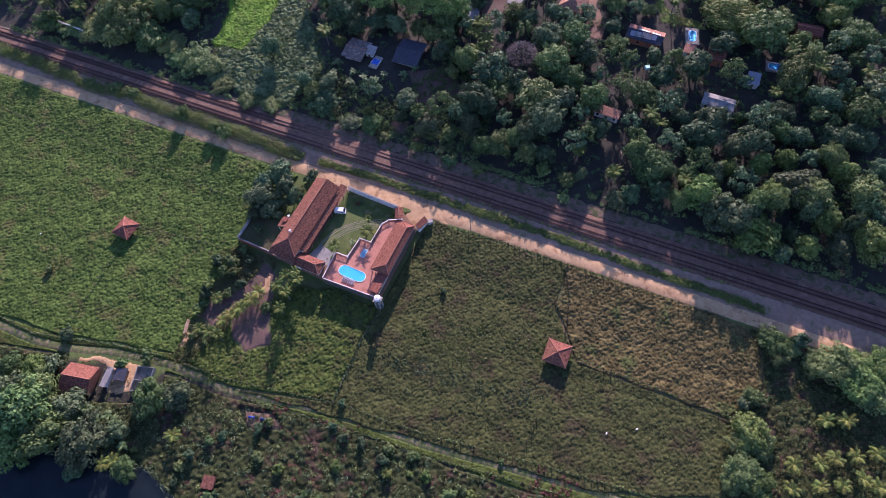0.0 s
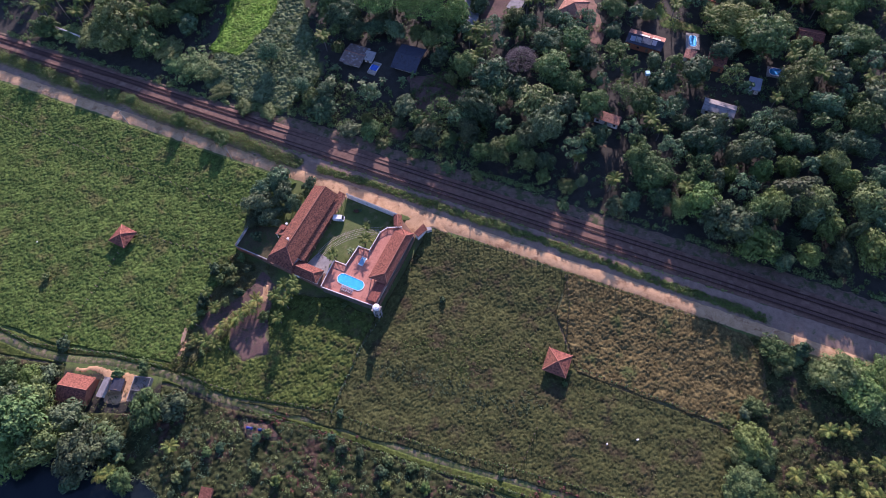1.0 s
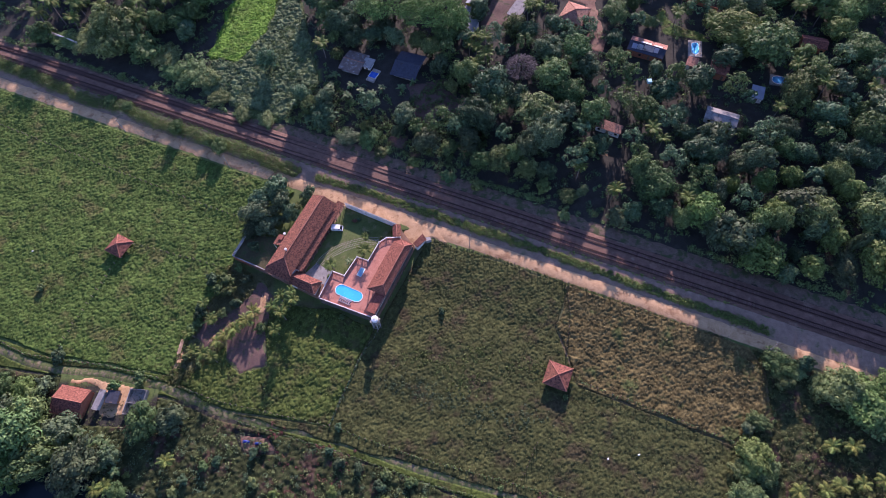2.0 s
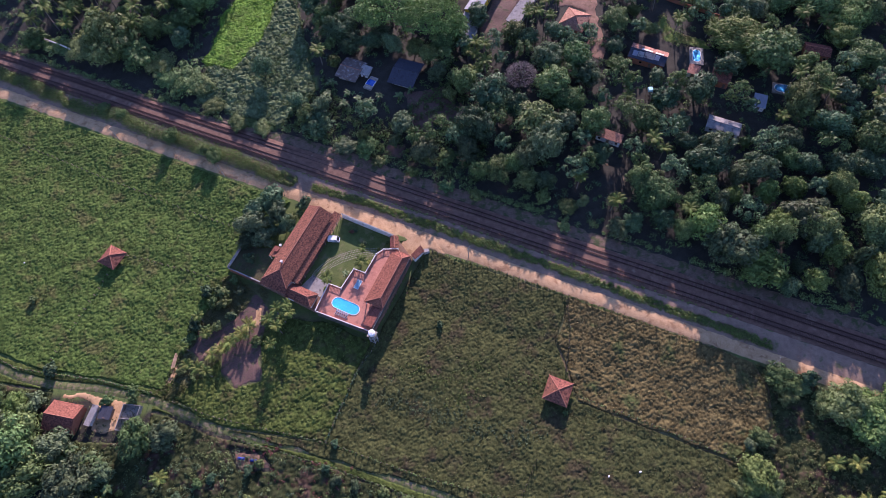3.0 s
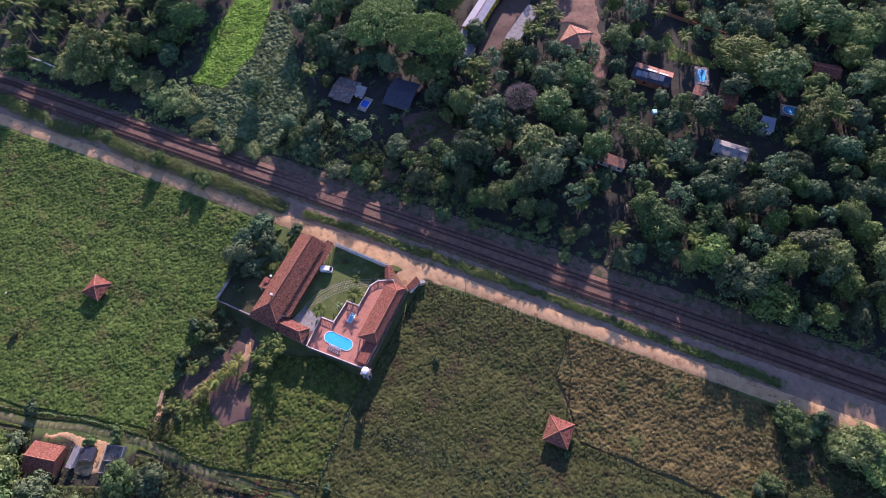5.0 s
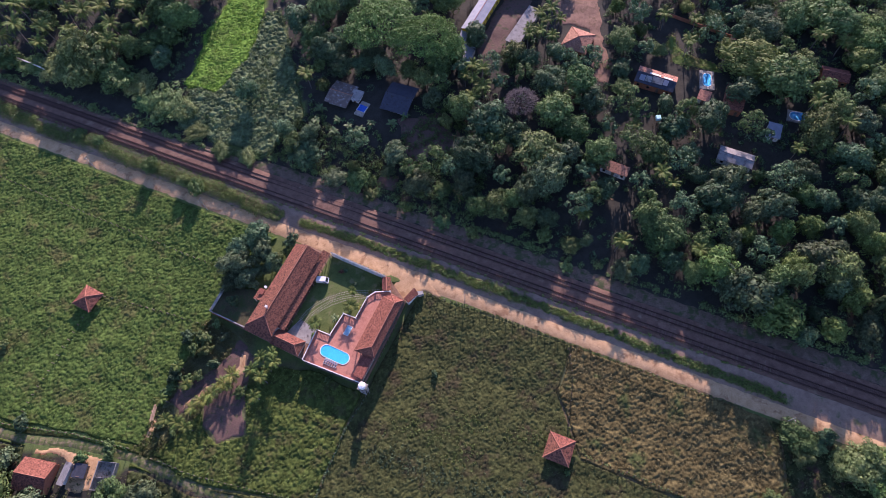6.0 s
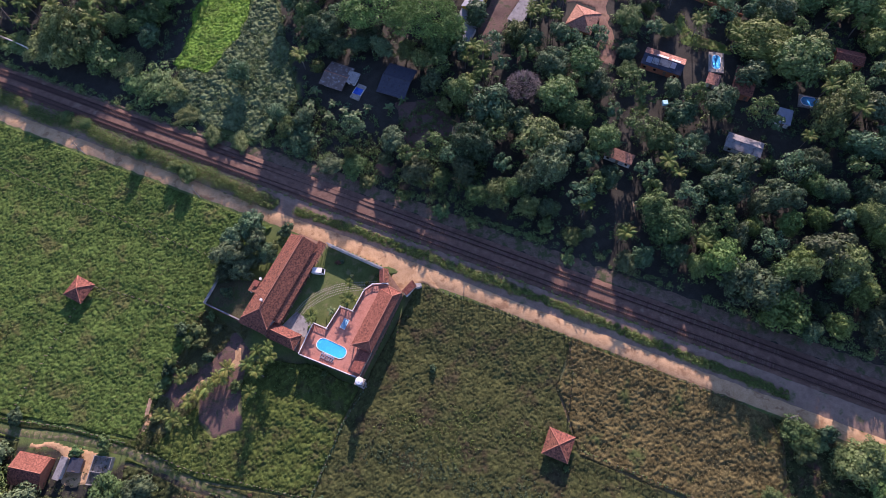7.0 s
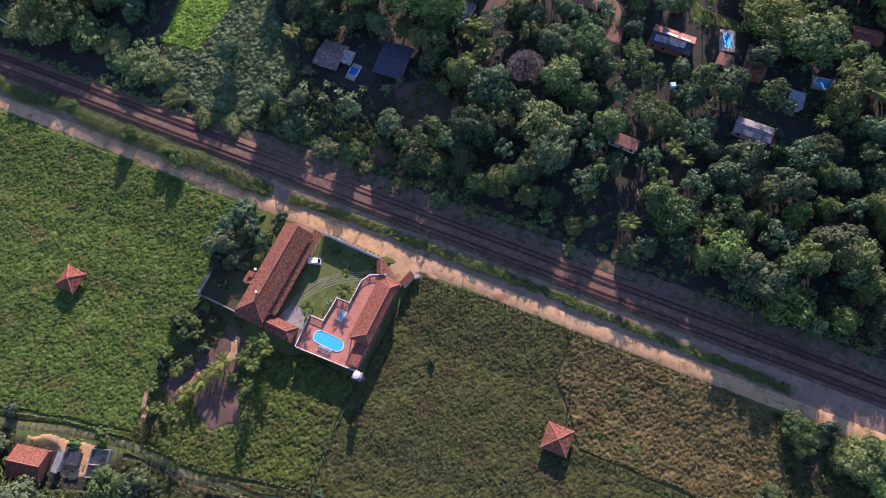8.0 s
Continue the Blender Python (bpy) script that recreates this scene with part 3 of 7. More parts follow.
wing = empty("kitchen_wing", YARD, "low south wing with a hipped terracotta roof", "house wing")
bm = bmesh.new()
box(bm, -14.5, -3.9, -13.6, -8.9, PAD - 1.5, 3.8)
part("wall", bm, M_PLASTER, wing)
for pts in ([(-14.6, -14.3, 3.85), (-3.2, -14.3, 3.85), (-5.9, -11.4, 5.3), (-14.6, -11.4, 5.3)],
            [(-3.2, -8.3, 3.85), (-14.6, -8.3, 3.85), (-14.6, -11.4, 5.3), (-5.9, -11.4, 5.3)],
            [(-3.2, -14.3, 3.85), (-3.2, -8.3, 3.85), (-5.9, -11.4, 5.3)]):
    bm = bmesh.new()
    slab(bm, pts)
    w = part("roof", bm, M_ROOF, wing)
bm = bmesh.new()
tube(bm, (-14.6, -11.4, 5.32), (-5.9, -11.4, 5.32), 0.16, 0.16)
tube(bm, (-5.9, -11.4, 5.32), (-3.2, -14.3, 3.9), 0.14, 0.14)
tube(bm, (-5.9, -11.4, 5.32), (-3.2, -8.3, 3.9), 0.14, 0.14)
part("ridge_cap", bm, M_RIDGE, w)
for b in (-12, -8):
    opening(wing, "window", b, -8.9, PAD + 1.0, 1.2, 1.1, "x", M_GLASS)
    opening(wing, "window", b, -13.6, PAD + 1.0, 1.2, 1.1, "x", M_GLASS)

# boundary walls
for name, a, b, z0, z1, mat_, lab in (
        ("wall_north", (-12.4, 25.9), (11.5, 25.6), -1.0, 4.3, M_PLASTER, "white rendered boundary wall along the dirt road"),
        ("wall_west", (-42.9, -2.0), (-42.5, -12.6), -3.0, 2.4, M_PLASTER, "pale rendered garden wall with a stained top"),
        ("wall_south", (-42.4, -12.6), (-26.2, -12.6), -3.0, 2.0, M_BRICKWALL, "low brick garden wall behind the house")):
    wl = empty(name, YARD, lab, "wall", kind="structure")
    bm = bmesh.new()
    wall_run(bm, a, b, z0, z1, 0.25)
    part("wall", bm, mat_, wl)
    bm = bmesh.new()
    wall_run(bm, a, b, z1, z1 + 0.08, 0.42)
    part("coping", bm, M_GREYWALL, wl)

# gatehouse and entrance
gate = empty("gatehouse", YARD, "small tiled gatehouse roof at the entrance", "gatehouse")
bm = bmesh.new()
for b0, a0 in ((11.2, 24.4), (13.2, 25.4), (13.4, 21.0), (15.0, 21.8)):
    box(bm, b0 - 0.2, b0 + 0.2, a0 - 0.2, a0 + 0.2, -0.5, 3.7)
part("wall", bm, M_PLASTER, gate)
for s in (-1, 1):
    bm = bmesh.new()
    c, d = Vector((13.0, 23.1, 0)), Vector((0.48, -0.88, 0))
    n = Vector((d.y, -d.x, 0)) * s * 1.7
    e0, e1 = c - d * 2.7, c + d * 2.7
    slab(bm, [e0 + n + Vector((0, 0, 3.75)), e1 + n + Vector((0, 0, 3.75)), e1 + Vector((0, 0, 4.6)), e0 + Vector((0, 0, 4.6))])
    w = part("roof", bm, M_ROOF, gate)
bm = bmesh.new()
tube(bm, c - d * 2.7 + Vector((0, 0, 4.62)), c + d * 2.7 + Vector((0, 0, 4.62)), 0.14, 0.14)
part("ridge_cap", bm, M_RIDGE, w)
lodge = empty("gate_lodge", YARD, "narrow terracotta lean-to roof beside the entrance", "gate lodge")
bm = bmesh.new()
prism(bm, [(21.9, 20.8), (23.4, 25.4), (24.9, 24.6), (23.3, 20.2)], -2.0, 3.3)
part("wall", bm, M_PLASTER, lodge)
bm = bmesh.new()
slab(bm, [(23.6, 19.9, 3.3), (25.4, 24.6, 3.3), (23.1, 26.0, 4.0), (21.4, 20.6, 4.0)])
part("roof", bm, M_ROOF_NEW, lodge)
bm = bmesh.new()
prism(bm, [(25.4, 24.2), (27.0, 25.6), (26.2, 26.5), (24.3, 25.6)], -1.5, 2.6)
part("annex", bm, M_GREYWALL, lodge, "grey rendered block")

# raised terrace with pools
TERR = [(-1.0, -14.6), (-1.8, -2.9), (3.4, -2.7), (4.0, 6.4), (8.8, 6.7), (8.9, 15.5), (10.7, 18.6), (15.6, 21.0), (21.7, 20.2), (21.7, -13.3)]


def capsule(cx, cy, L, W, n=10):
    pts = []
    for i in range(n + 1):
        a = -math.pi / 2 + math.pi * i / n
        pts.append((cx + L / 2 - W / 2 + math.cos(a) * W / 2, cy + math.sin(a) * W / 2))
    for i in range(n + 1):
        a = math.pi / 2 + math.pi * i / n
        pts.append((cx - L / 2 + W / 2 + math.cos(a) * W / 2, cy + math.sin(a) * W / 2))
    return pts


def pool(name, outline, rim, label, lining):
    """A moulded pool standing just proud of the deck: shell, coping and real water."""
    p = empty(name, YARD, label, "swimming pool")
    bm = bmesh.new()
    prism(bm, outline, DECK - 0.02, DECK + 0.06)
    part("basin", bm, lining, p)
    cx, cy = sum(q[0] for q in outline) / len(outline), sum(q[1] for q in outline) / len(outline)
    bm = bmesh.new()
    o1 = [(cx + (x - cx) * (1 + rim / max(0.5, math.hypot(x - cx, y - cy))), cy + (y - cy) * (1 + rim / max(0.5, math.hypot(x - cx, y - cy)))) for x, y in outline]
    n = len(outline)
    inn = [bm.verts.new((x, y, DECK + 0.16)) for x, y in outline]
    out = [bm.verts.new((x, y, DECK + 0.16)) for x, y in o1]
    lo = [bm.verts.new((x, y, DECK - 0.05)) for x, y in o1]
    li = [bm.verts.new((x, y, DECK - 0.05)) for x, y in outline]
    for i in range(n):
        j = (i + 1) % n
        bm.faces.new((inn[i], inn[j], out[j], out[i]))
        bm.faces.new((out[i], out[j], lo[j], lo[i]))
        bm.faces.new((inn[j], inn[i], li[i], li[j]))
    part("coping", bm, M_WHITE, p)
    bm = bmesh.new()
    prism(bm, outline, DECK + 0.07, DECK + 0.11)
    wob = part("water", bm, M_POOLWATER, p)
    wob.visible_shadow = False
    return p


def pool_water():
    m = bpy.data.materials.new("clear_pool_water")
    m.use_nodes = True
    nt = m.node_tree
    b = nt.nodes["Principled BSDF"]
    b.inputs["Base Color"].default_value = (0.75, 0.95, 1.0, 1)
    b.inputs["Roughness"].default_value = 0.03
    b.inputs["Transmission Weight"].default_value = 1.0
    b.inputs["IOR"].default_value = 1.33
    n1 = nt.nodes.new("ShaderNodeTexNoise")
    n1.inputs["Scale"].default_value = 2.5
    bp = nt.nodes.new("ShaderNodeBump")
    bp.inputs["Strength"].default_value = 0.15
    bp.inputs["Distance"].default_value = 0.05
    nt.links.new(n1.outputs["Fac"], bp.inputs["Height"])
    nt.links.new(bp.outputs[0], b.inputs["Normal"])
    return m


M_POOLWATER = pool_water()
terrace = empty("pool_terrace", YARD, "raised terracotta-paved pool terrace with white-topped parapets", "terrace", kind="structure")
bm = bmesh.new()
prism(bm, TERR, -3.5, DECK - 0.06)
part("terrace_block", bm, surf("dark_mottled_render", (0.075, 0.065, 0.058), (0.15, 0.13, 0.115), size=1.2, patch=(0.05, 0.055, 0.035), patch_size=1.0, patch_share=0.4), terrace, "dark mottled retaining wall")
bm = bmesh.new()
prism(bm, [(x * 0.997 + 0.03, y * 0.997) for x, y in TERR], DECK - 0.07, DECK)
part("deck", bm, M_DECK, terrace)
for i in range(len(TERR)):
    a, b = TERR[i], TERR[(i + 1) % len(TERR)]
    if i == 8:
        a, b = (21.7, -4.0), (21.7, -13.3)
    if i == 7:
        continue
    h = 0.95 if i < 7 else 0.5
    bm = bmesh.new()
    open_rail = i in (1, 3, 5, 6)
    wall_run(bm, a, b, DECK - 0.2, DECK + (0.15 if open_rail else h), 0.18)
    pw = part("parapet", bm, M_DECK if i != 8 else M_PLASTER, terrace)
    if open_rail:
        run = math.hypot(b[0] - a[0], b[1] - a[1])
        count = max(2, int(run / 0.55))
        for k in range(count):
            f = (k + 0.5) / count
            cx, cy = a[0] + (b[0] - a[0]) * f, a[1] + (b[1] - a[1]) * f
            bm = bmesh.new()
            tube(bm, (cx, cy, DECK + 0.14), (cx, cy, DECK + 0.5), 0.07, 0.12, 6)
            tube(bm, (cx, cy, DECK + 0.5), (cx, cy, DECK + h + 0.01), 0.12, 0.07, 6)
            part("baluster", bm, M_DECK, pw)
    bm = bmesh.new()
    wall_run(bm, a, b, DECK + h, DECK + h + 0.07, 0.34)
    part("coping", bm, M_DECK if i == 8 else M_PLASTER, pw)
    if i < 7:
        bm = bmesh.new()
        box(bm, b[0] - 0.22, b[0] + 0.22, b[1] - 0.22, b[1] + 0.22, DECK - 0.1, DECK + h + 0.25, 0.02)
        part("pillar", bm, M_PLASTER, terrace)
pool("oval_pool", capsule(8.3, -8.1, 11.0, 4.2), 0.28, "oval blue swimming pool with a white rim on the terrace", M_POOLWALL)
pool("paddling_pool", [(7.4, -0.2), (9.2, -0.2), (9.2, 3.2), (7.4, 3.2)], 0.22, "small rectangular pale blue paddling pool on the terrace", surf("pale_pool_lining", (0.45, 0.62, 0.74), (0.62, 0.75, 0.82), rough=0.5, bump=0.05))

lounger = empty("sun_lounger", YARD @ pose(6.4, -11.6, DECK), "white plastic sun lounger with dark slats by the pool", "sun lounger", "loungers by the pool")
bm = bmesh.new()
box(bm, -0.3, 0.3, -1.0, 0.35, 0.28, 0.36, 0.02)
seat_ = part("seat", bm, M_WHITE, lounger)
bm = bmesh.new()
box(bm, -0.22, 0.22, -0.95, 0.3, 0.362, 0.39, 0.01)
part("cushion", bm, M_DARKSHEET, seat_, "dark cushion")
bm = bmesh.new()
box(bm, -0.3, 0.3, 0.0, 0.75, -0.04, 0.04, 0.02)
bk = part("backrest", bm, M_WHITE, lounger)
bk.matrix_local = pose(0, 0.36, 0.33, 38)
for x in (-0.25, 0.25):
    for y in (-0.85, 0.5):
        bm = bmesh.new()
        box(bm, x - 0.03, x + 0.03, y - 0.03, y + 0.03, 0, 0.3)
        part("leg", bm, M_WHITE, lounger)
for k in range(1, 6):
    copy_thing(lounger, YARD @ pose(6.4 + 0.86 * k, -11.6 + 0.02 * k, DECK, 0, 0, random.uniform(-3, 3)))

annex = empty("pool_house", YARD, "open pool house under a hipped weathered clay roof", "pool house")
bm = bmesh.new()
box(bm, 18.6, 21.6, -2.8, 19.2, DECK - 0.1, 5.75)
part("wall", bm, M_GREYWALL, annex)
ARZ, AEZ = 7.5, 5.8
for pts in ([(14.6, 17.6, AEZ), (14.6, -4.6, AEZ), (20.1, -1.1, ARZ), (20.1, 16.6, ARZ)],
            [(22.3, -4.0, AEZ), (22.3, 19.5, AEZ), (20.1, 16.6, ARZ), (20.1, -1.1, ARZ)],
            [(14.6, -4.6, AEZ), (22.3, -4.0, AEZ), (20.1, -1.1, ARZ)],
            [(22.3, 19.5, AEZ), (17.0, 19.6, AEZ), (14.6, 17.6, AEZ), (20.1, 16.6, ARZ)]):
    bm = bmesh.new()
    slab(bm, pts)
    w = part("roof", bm, M_ROOF_NEW, annex)
bm = bmesh.new()
tube(bm, (20.1, 16.6, ARZ + 0.02), (20.1, -1.1, ARZ + 0.02), 0.16, 0.16)
for q in ((14.6, -4.6), (22.3, -4.0)):
    tube(bm, (20.1, -1.1, ARZ + 0.02), (*q, AEZ + 0.03), 0.14, 0.14)
for q in ((22.3, 19.5), (17.0, 19.6)):
    tube(bm, (20.1, 16.6, ARZ + 0.02), (*q, AEZ + 0.03), 0.14, 0.14)
part("ridge_cap", bm, M_RIDGE, w)
for a in (-4.0, 0.2, 4.4, 8.6, 12.8, 17.0):
    bm = bmesh.new()
    box(bm, 15.0, 15.3, a - 0.15, a + 0.15, DECK - 0.05, 5.75, 0.02)
    part("post", bm, M_PLASTER, annex)
for a in (1, 6, 11, 16):
    opening(annex, "door", 18.6, a, DECK, 1.0, 2.1, "y", M_WOOD)
shed = empty("pump_shed", YARD, "low terracotta lean-to at the terrace corner", "shed")
bm = bmesh.new()
box(bm, 18.6, 21.5, -11.6, -4.9, DECK - 0.1, 4.6)
part("wall", bm, M_GREYWALL, shed)
bm = bmesh.new()
slab(bm, [(18.0, -12.2, 4.65), (18.0, -4.4, 4.65), (21.8, -4.4, 5.2), (21.8, -12.2, 5.2)])
part("roof", bm, M_ROOF_NEW, shed)

tower = empty("water_tower", YARD @ pose(23.2, -14.4, -2.2), "white round water tank on a tall grey concrete stand", "water tower")
bm = bmesh.new()
for x in (-0.95, 0.95):
    for y in (-0.95, 0.95):
        box(bm, x - 0.16, x + 0.16, y - 0.16, y + 0.16, -3, 7.2)
for z in (1.0, 4.0, 6.9):
    for s in (-0.95, 0.95):
        box(bm, -0.8, 0.8, s - 0.1, s + 0.1, z, z + 0.25)
        box(bm, s - 0.1, s + 0.1, -0.8, 0.8, z, z + 0.25)
part("stand", bm, M_GREYWALL, tower)
bm = bmesh.new()
box(bm, -1.5, 1.5, -1.5, 1.5, 7.2, 7.45, 0.03)
part("platform", bm, M_CONCRETE, tower)
bm = bmesh.new()
tube(bm, (0, 0, 7.45), (0, 0, 9.0), 1.1, 1.25, 20)
part("tank", bm, M_WHITE, tower, flat=False)
bm = bmesh.new()
tube(bm, (0, 0, 9.0), (0, 0, 9.25), 1.3, 0.95, 20)
tube(bm, (0, 0, 9.25), (0, 0, 9.4), 0.42, 0.36, 12)
part("lid", bm, M_WHITE, tower)
bm = bmesh.new()
for s in (-0.2, 0.2):
    tube(bm, (1.7, s, 0.2), (1.7, s, 9.0), 0.03, 0.03, 5)
for z in np.arange(0.4, 9, 0.35):
    tube(bm, (1.7, -0.2, z), (1.7, 0.2, z), 0.02, 0.02, 5)
part("ladder", bm, M_GREYWALL, tower)

van = empty("parked_van", YARD @ pose(-10.3, 15.2, PAD + 0.06, 0, 0, 20) @ Matrix.Diagonal((0.98, 1.08, 1.1, 1)), "white panel van parked on the courtyard lawn", "van")
bm = bmesh.new()
prof = [(-2.3, 0.35), (2.35, 0.35), (2.4, 0.95), (2.15, 1.15), (1.45, 2.0), (1.15, 2.15), (-2.2, 2.2), (-2.35, 1.9)]
va = [bm.verts.new((x, -0.95, z)) for x, z in prof]
vb = [bm.verts.new((x, 0.95, z)) for x, z in prof]
bm.faces.new(va)
bm.faces.new(vb[::-1])
for i in range(len(prof)):
    j = (i + 1) % len(prof)
    bm.faces.new((va[i], vb[i], vb[j], va[j]))
bmesh.ops.bevel(bm, geom=bm.edges[:], offset=0.07, segments=2, affect="EDGES")
part("body", bm, M_WHITE, van)
bm = bmesh.new()
slab(bm, [(2.17, -0.82, 1.2), (2.17, 0.82, 1.2), (1.5, 0.78, 2.02), (1.5, -0.78, 2.02)], 0.05)
part("windscreen", bm, M_GLASS, van)
for s in (-1, 1):
    bm = bmesh.new()
    box(bm, 0.55, 1.5, s * 0.955 - 0.01, s * 0.955 + 0.01, 1.2, 1.8)
    part("side_window", bm, M_GLASS, van)
    for x in (-1.5, 1.5):
        bm = bmesh.new()
        tube(bm, (x, s * 0.72, 0.33), (x, s * 0.97, 0.33), 0.33, 0.33, 14)
        wh = part("wheel", bm, M_TYRE, van)
        bm = bmesh.new()
        tube(bm, (x, s * 0.96, 0.33), (x, s * 0.985, 0.33), 0.18, 0.18, 10)
        part("rim", bm, M_GREYWALL, wh)
    bm = bmesh.new()
    box(bm, 2.36, 2.43, s * 0.7 - 0.15, s * 0.7 + 0.15, 0.75, 0.9, 0.02)
    part("headlight", bm, M_WHITE, van)

# white satellite dish / tank beside the west porch
tank = empty("roof_tank", YARD @ pose(-27.2, 3.4, 0), "small white water drum on a post beside the porch", "water drum")
bm = bmesh.new()
tube(bm, (0, 0, PAD - 0.1), (0, 0, 4.2), 0.12, 0.12)
part("post", bm, M_WOOD, tank)
bm = bmesh.new()
tube(bm, (0, 0, 4.2), (0, 0, 5.0), 0.45, 0.5, 14)
part("drum", bm, M_WHITE, tank)


# ---- field shelters ----
def shelter(cx, cy, side, turn, label):
    z = gz(cx, cy)
    e = empty("field_shelter", pose(cx, cy, z, 0, 0, turn), label, "shelter", "field shelters")
    h, top, s = 2.3, 4.3, side / 2
    for a, b in (((-s, -s), (s, -s)), ((s, -s), (s, s)), ((s, s), (-s, s)), ((-s, s), (-s, -s))):
        bm = bmesh.new()
        slab(bm, [(*a, h), (*b, h), (0, 0, top)], 0.14)
        w = part("roof", bm, M_ROOF, e)
    bm = bmesh.new()
    for q in ((-s, -s), (s, -s), (s, s), (-s, s)):
        tube(bm, (*q, h + 0.05), (0, 0, top + 0.03), 0.13, 0.13, 6)
    part("ridge_cap", bm, M_RIDGE, w)
    for q in ((-1, -1), (1, -1), (1, 1), (-1, 1)):
        bm = bmesh.new()
        tube(bm, (q[0] * (s - 0.8), q[1] * (s - 0.8), -0.4), (q[0] * (s - 0.8), q[1] * (s - 0.8), h + 0.4), 0.14, 0.13)
        part("post", bm, M_WOOD, e)
    bm = bmesh.new()
    for q in ((-1, 0), (1, 0)):
        box(bm, q[0] * (s - 0.8) - 0.1, q[0] * (s - 0.8) + 0.1, -s + 0.8, s - 0.8, h + 0.05, h + 0.25)
    part("beam", bm, M_WOOD, e)
    return e


shelter(37.3, 61.4, 8.9, -26, "square open shelter with a hipped clay-tile roof in the meadow")
shelter(-131.0, 129.1, 8.4, -31, "square open shelter with a hipped clay-tile roof in the pasture")


# ---- other buildings ----
M_PLANK = surf("sawn_timber", (0.30, 0.20, 0.13), (0.48, 0.34, 0.23), size=0.6, spread=0.25)
M_BROWNSHEET = surf("brown_stained_sheet", (0.11, 0.085, 0.075), (0.20, 0.16, 0.14), size=1.5, patch=(0.30, 0.29, 0.28), patch_size=1.4, patch_share=0.3)
def cottage(name, cx, cy, L, W, turn, h, rise, roof, wall, label, category="house", kind_of="gable", split=None, eave=0.4):
    """A small building: walls with openings and a gable, shed or hip roof. L runs along its own x axis."""
    z = gz(cx, cy)
    e = empty(name, pose(cx, cy, z, 0, 0, turn), label, category)
    l, w = L / 2, W / 2
    bm = bmesh.new()
    box(bm, -l + eave, l - eave, -w + eave, w - eave, -1.5, h + (0.0 if kind_of != "shed" else -0.1))
    part("wall", bm, wall, e)
    if kind_of == "shed":
        bm = bmesh.new()
        slab(bm, [(-l, -w, h), (l, -w, h), (l, w, h + rise), (-l, w, h + rise)], 0.12)
        part("roof", bm, roof, e)
        bm = bmesh.new()
        box(bm, -l + eave, l - eave, w - eave - 0.2, w - eave, h - 0.1, h + rise * (1 - eave / W) - 0.2)
        part("gable", bm, wall, e)
    elif kind_of == "gable":
        for s, mt in ((-1, roof), (1, split or roof)):
            bm = bmesh.new()
            slab(bm, [(-l, s * w, h - 0.1), (l, s * w, h - 0.1), (l, 0, h + rise), (-l, 0, h + rise)], 0.14)
            rf = part("roof", bm, mt, e)
        bm = bmesh.new()
        tube(bm, (-l, 0, h + rise + 0.02), (l, 0, h + rise + 0.02), 0.13, 0.13, 6)
        part("ridge_cap", bm, M_RIDGE if roof not in (M_FIBRO, M_DARKSHEET) else roof, rf)
        for s in (-1, 1):
            bm = bmesh.new()
            prism(bm, [(-w + eave, 0), (w - eave, 0), (0, (rise - 0.25) * (1 - eave / w))], -0.1, 0.1)
            bmesh.ops.transform(bm, matrix=Matrix.Translation((s * (l - eave - 0.1), 0, h)) @ Matrix(((0, 0, 1, 0), (1, 0, 0, 0), (0, 1, 0, 0), (0, 0, 0, 1))), verts=bm.verts)
            part("gable", bm, wall, e)
    else:
        k = min(l, w)
        for pts in ([(-l, -w, h), (l, -w, h), (l - k, 0, h + rise), (-l + k, 0, h + rise)], [(l, w, h), (-l, w, h), (-l + k, 0, h + rise), (l - k, 0, h + rise)],
                    [(l, -w, h), (l, w, h), (l - k, 0, h + rise)], [(-l, w, h), (-l, -w, h), (-l + k, 0, h + rise)]):
            bm = bmesh.new()
            if l - k < 0.05 and len(pts) == 4:
                pts = pts[:3]
            slab(bm, pts, 0.14)
            rf = part("roof", bm, roof, e)
        bm = bmesh.new()
        for sx in (-1, 1):
            for sy in (-1, 1):
                tube(bm, (sx * (l - k), 0, h + rise + 0.02), (sx * l, sy * w, h + 0.04), 0.12, 0.12, 6)
        part("ridge_cap", bm, M_RIDGE, rf)
    n = max(1, int(L // 3.5))
    for i in range(n):
        x = -l + L * (i + 0.5) / n
        if i == n // 2:
            opening(e, "door", x, -w + eave, 0.02, 0.9, 2.05, "x", M_WOOD)
        else:
            opening(e, "window", x, -w + eave, 1.0, 1.0, 1.0, "x", M_GLASS)
        opening(e, "window", x, w - eave, 1.0, 1.0, 1.0, "x", M_GLASS)
    return e


cottage("cottage", -33.1, 210.0, 10.5, 12.0, -27, 2.2, 1.0, M_BROWNSHEET, M_GREYWALL, "cottage with worn brown-grey sheet roofing among banana plants", kind_of="gable", eave=1.3)
cottage("cottage_annexe", -26.6, 208.0, 5.0, 5.6, -27, 2.2, 0.3, M_GREYWALL, M_PLASTER, "low grey annexe beside the worn cottage", "annexe", kind_of="shed", eave=0.9)
cottage("dark_roofed_house", -8.6, 205.0, 12.2, 15.0, -24, 2.5, 1.6, M_DARKSHEET, M_GREYWALL, "house with a dark slate-blue sheet roof under trees", kind_of="gable", eave=1.5)
cottage("yellow_school", 33.8, 255.8, 40.0, 7.4, 59.4, 4.6, 0.9, M_WHITESHEET, M_YELLOW, "long yellow-walled building with a pale sheet roof beside a bare yard", "building", kind_of="gable")
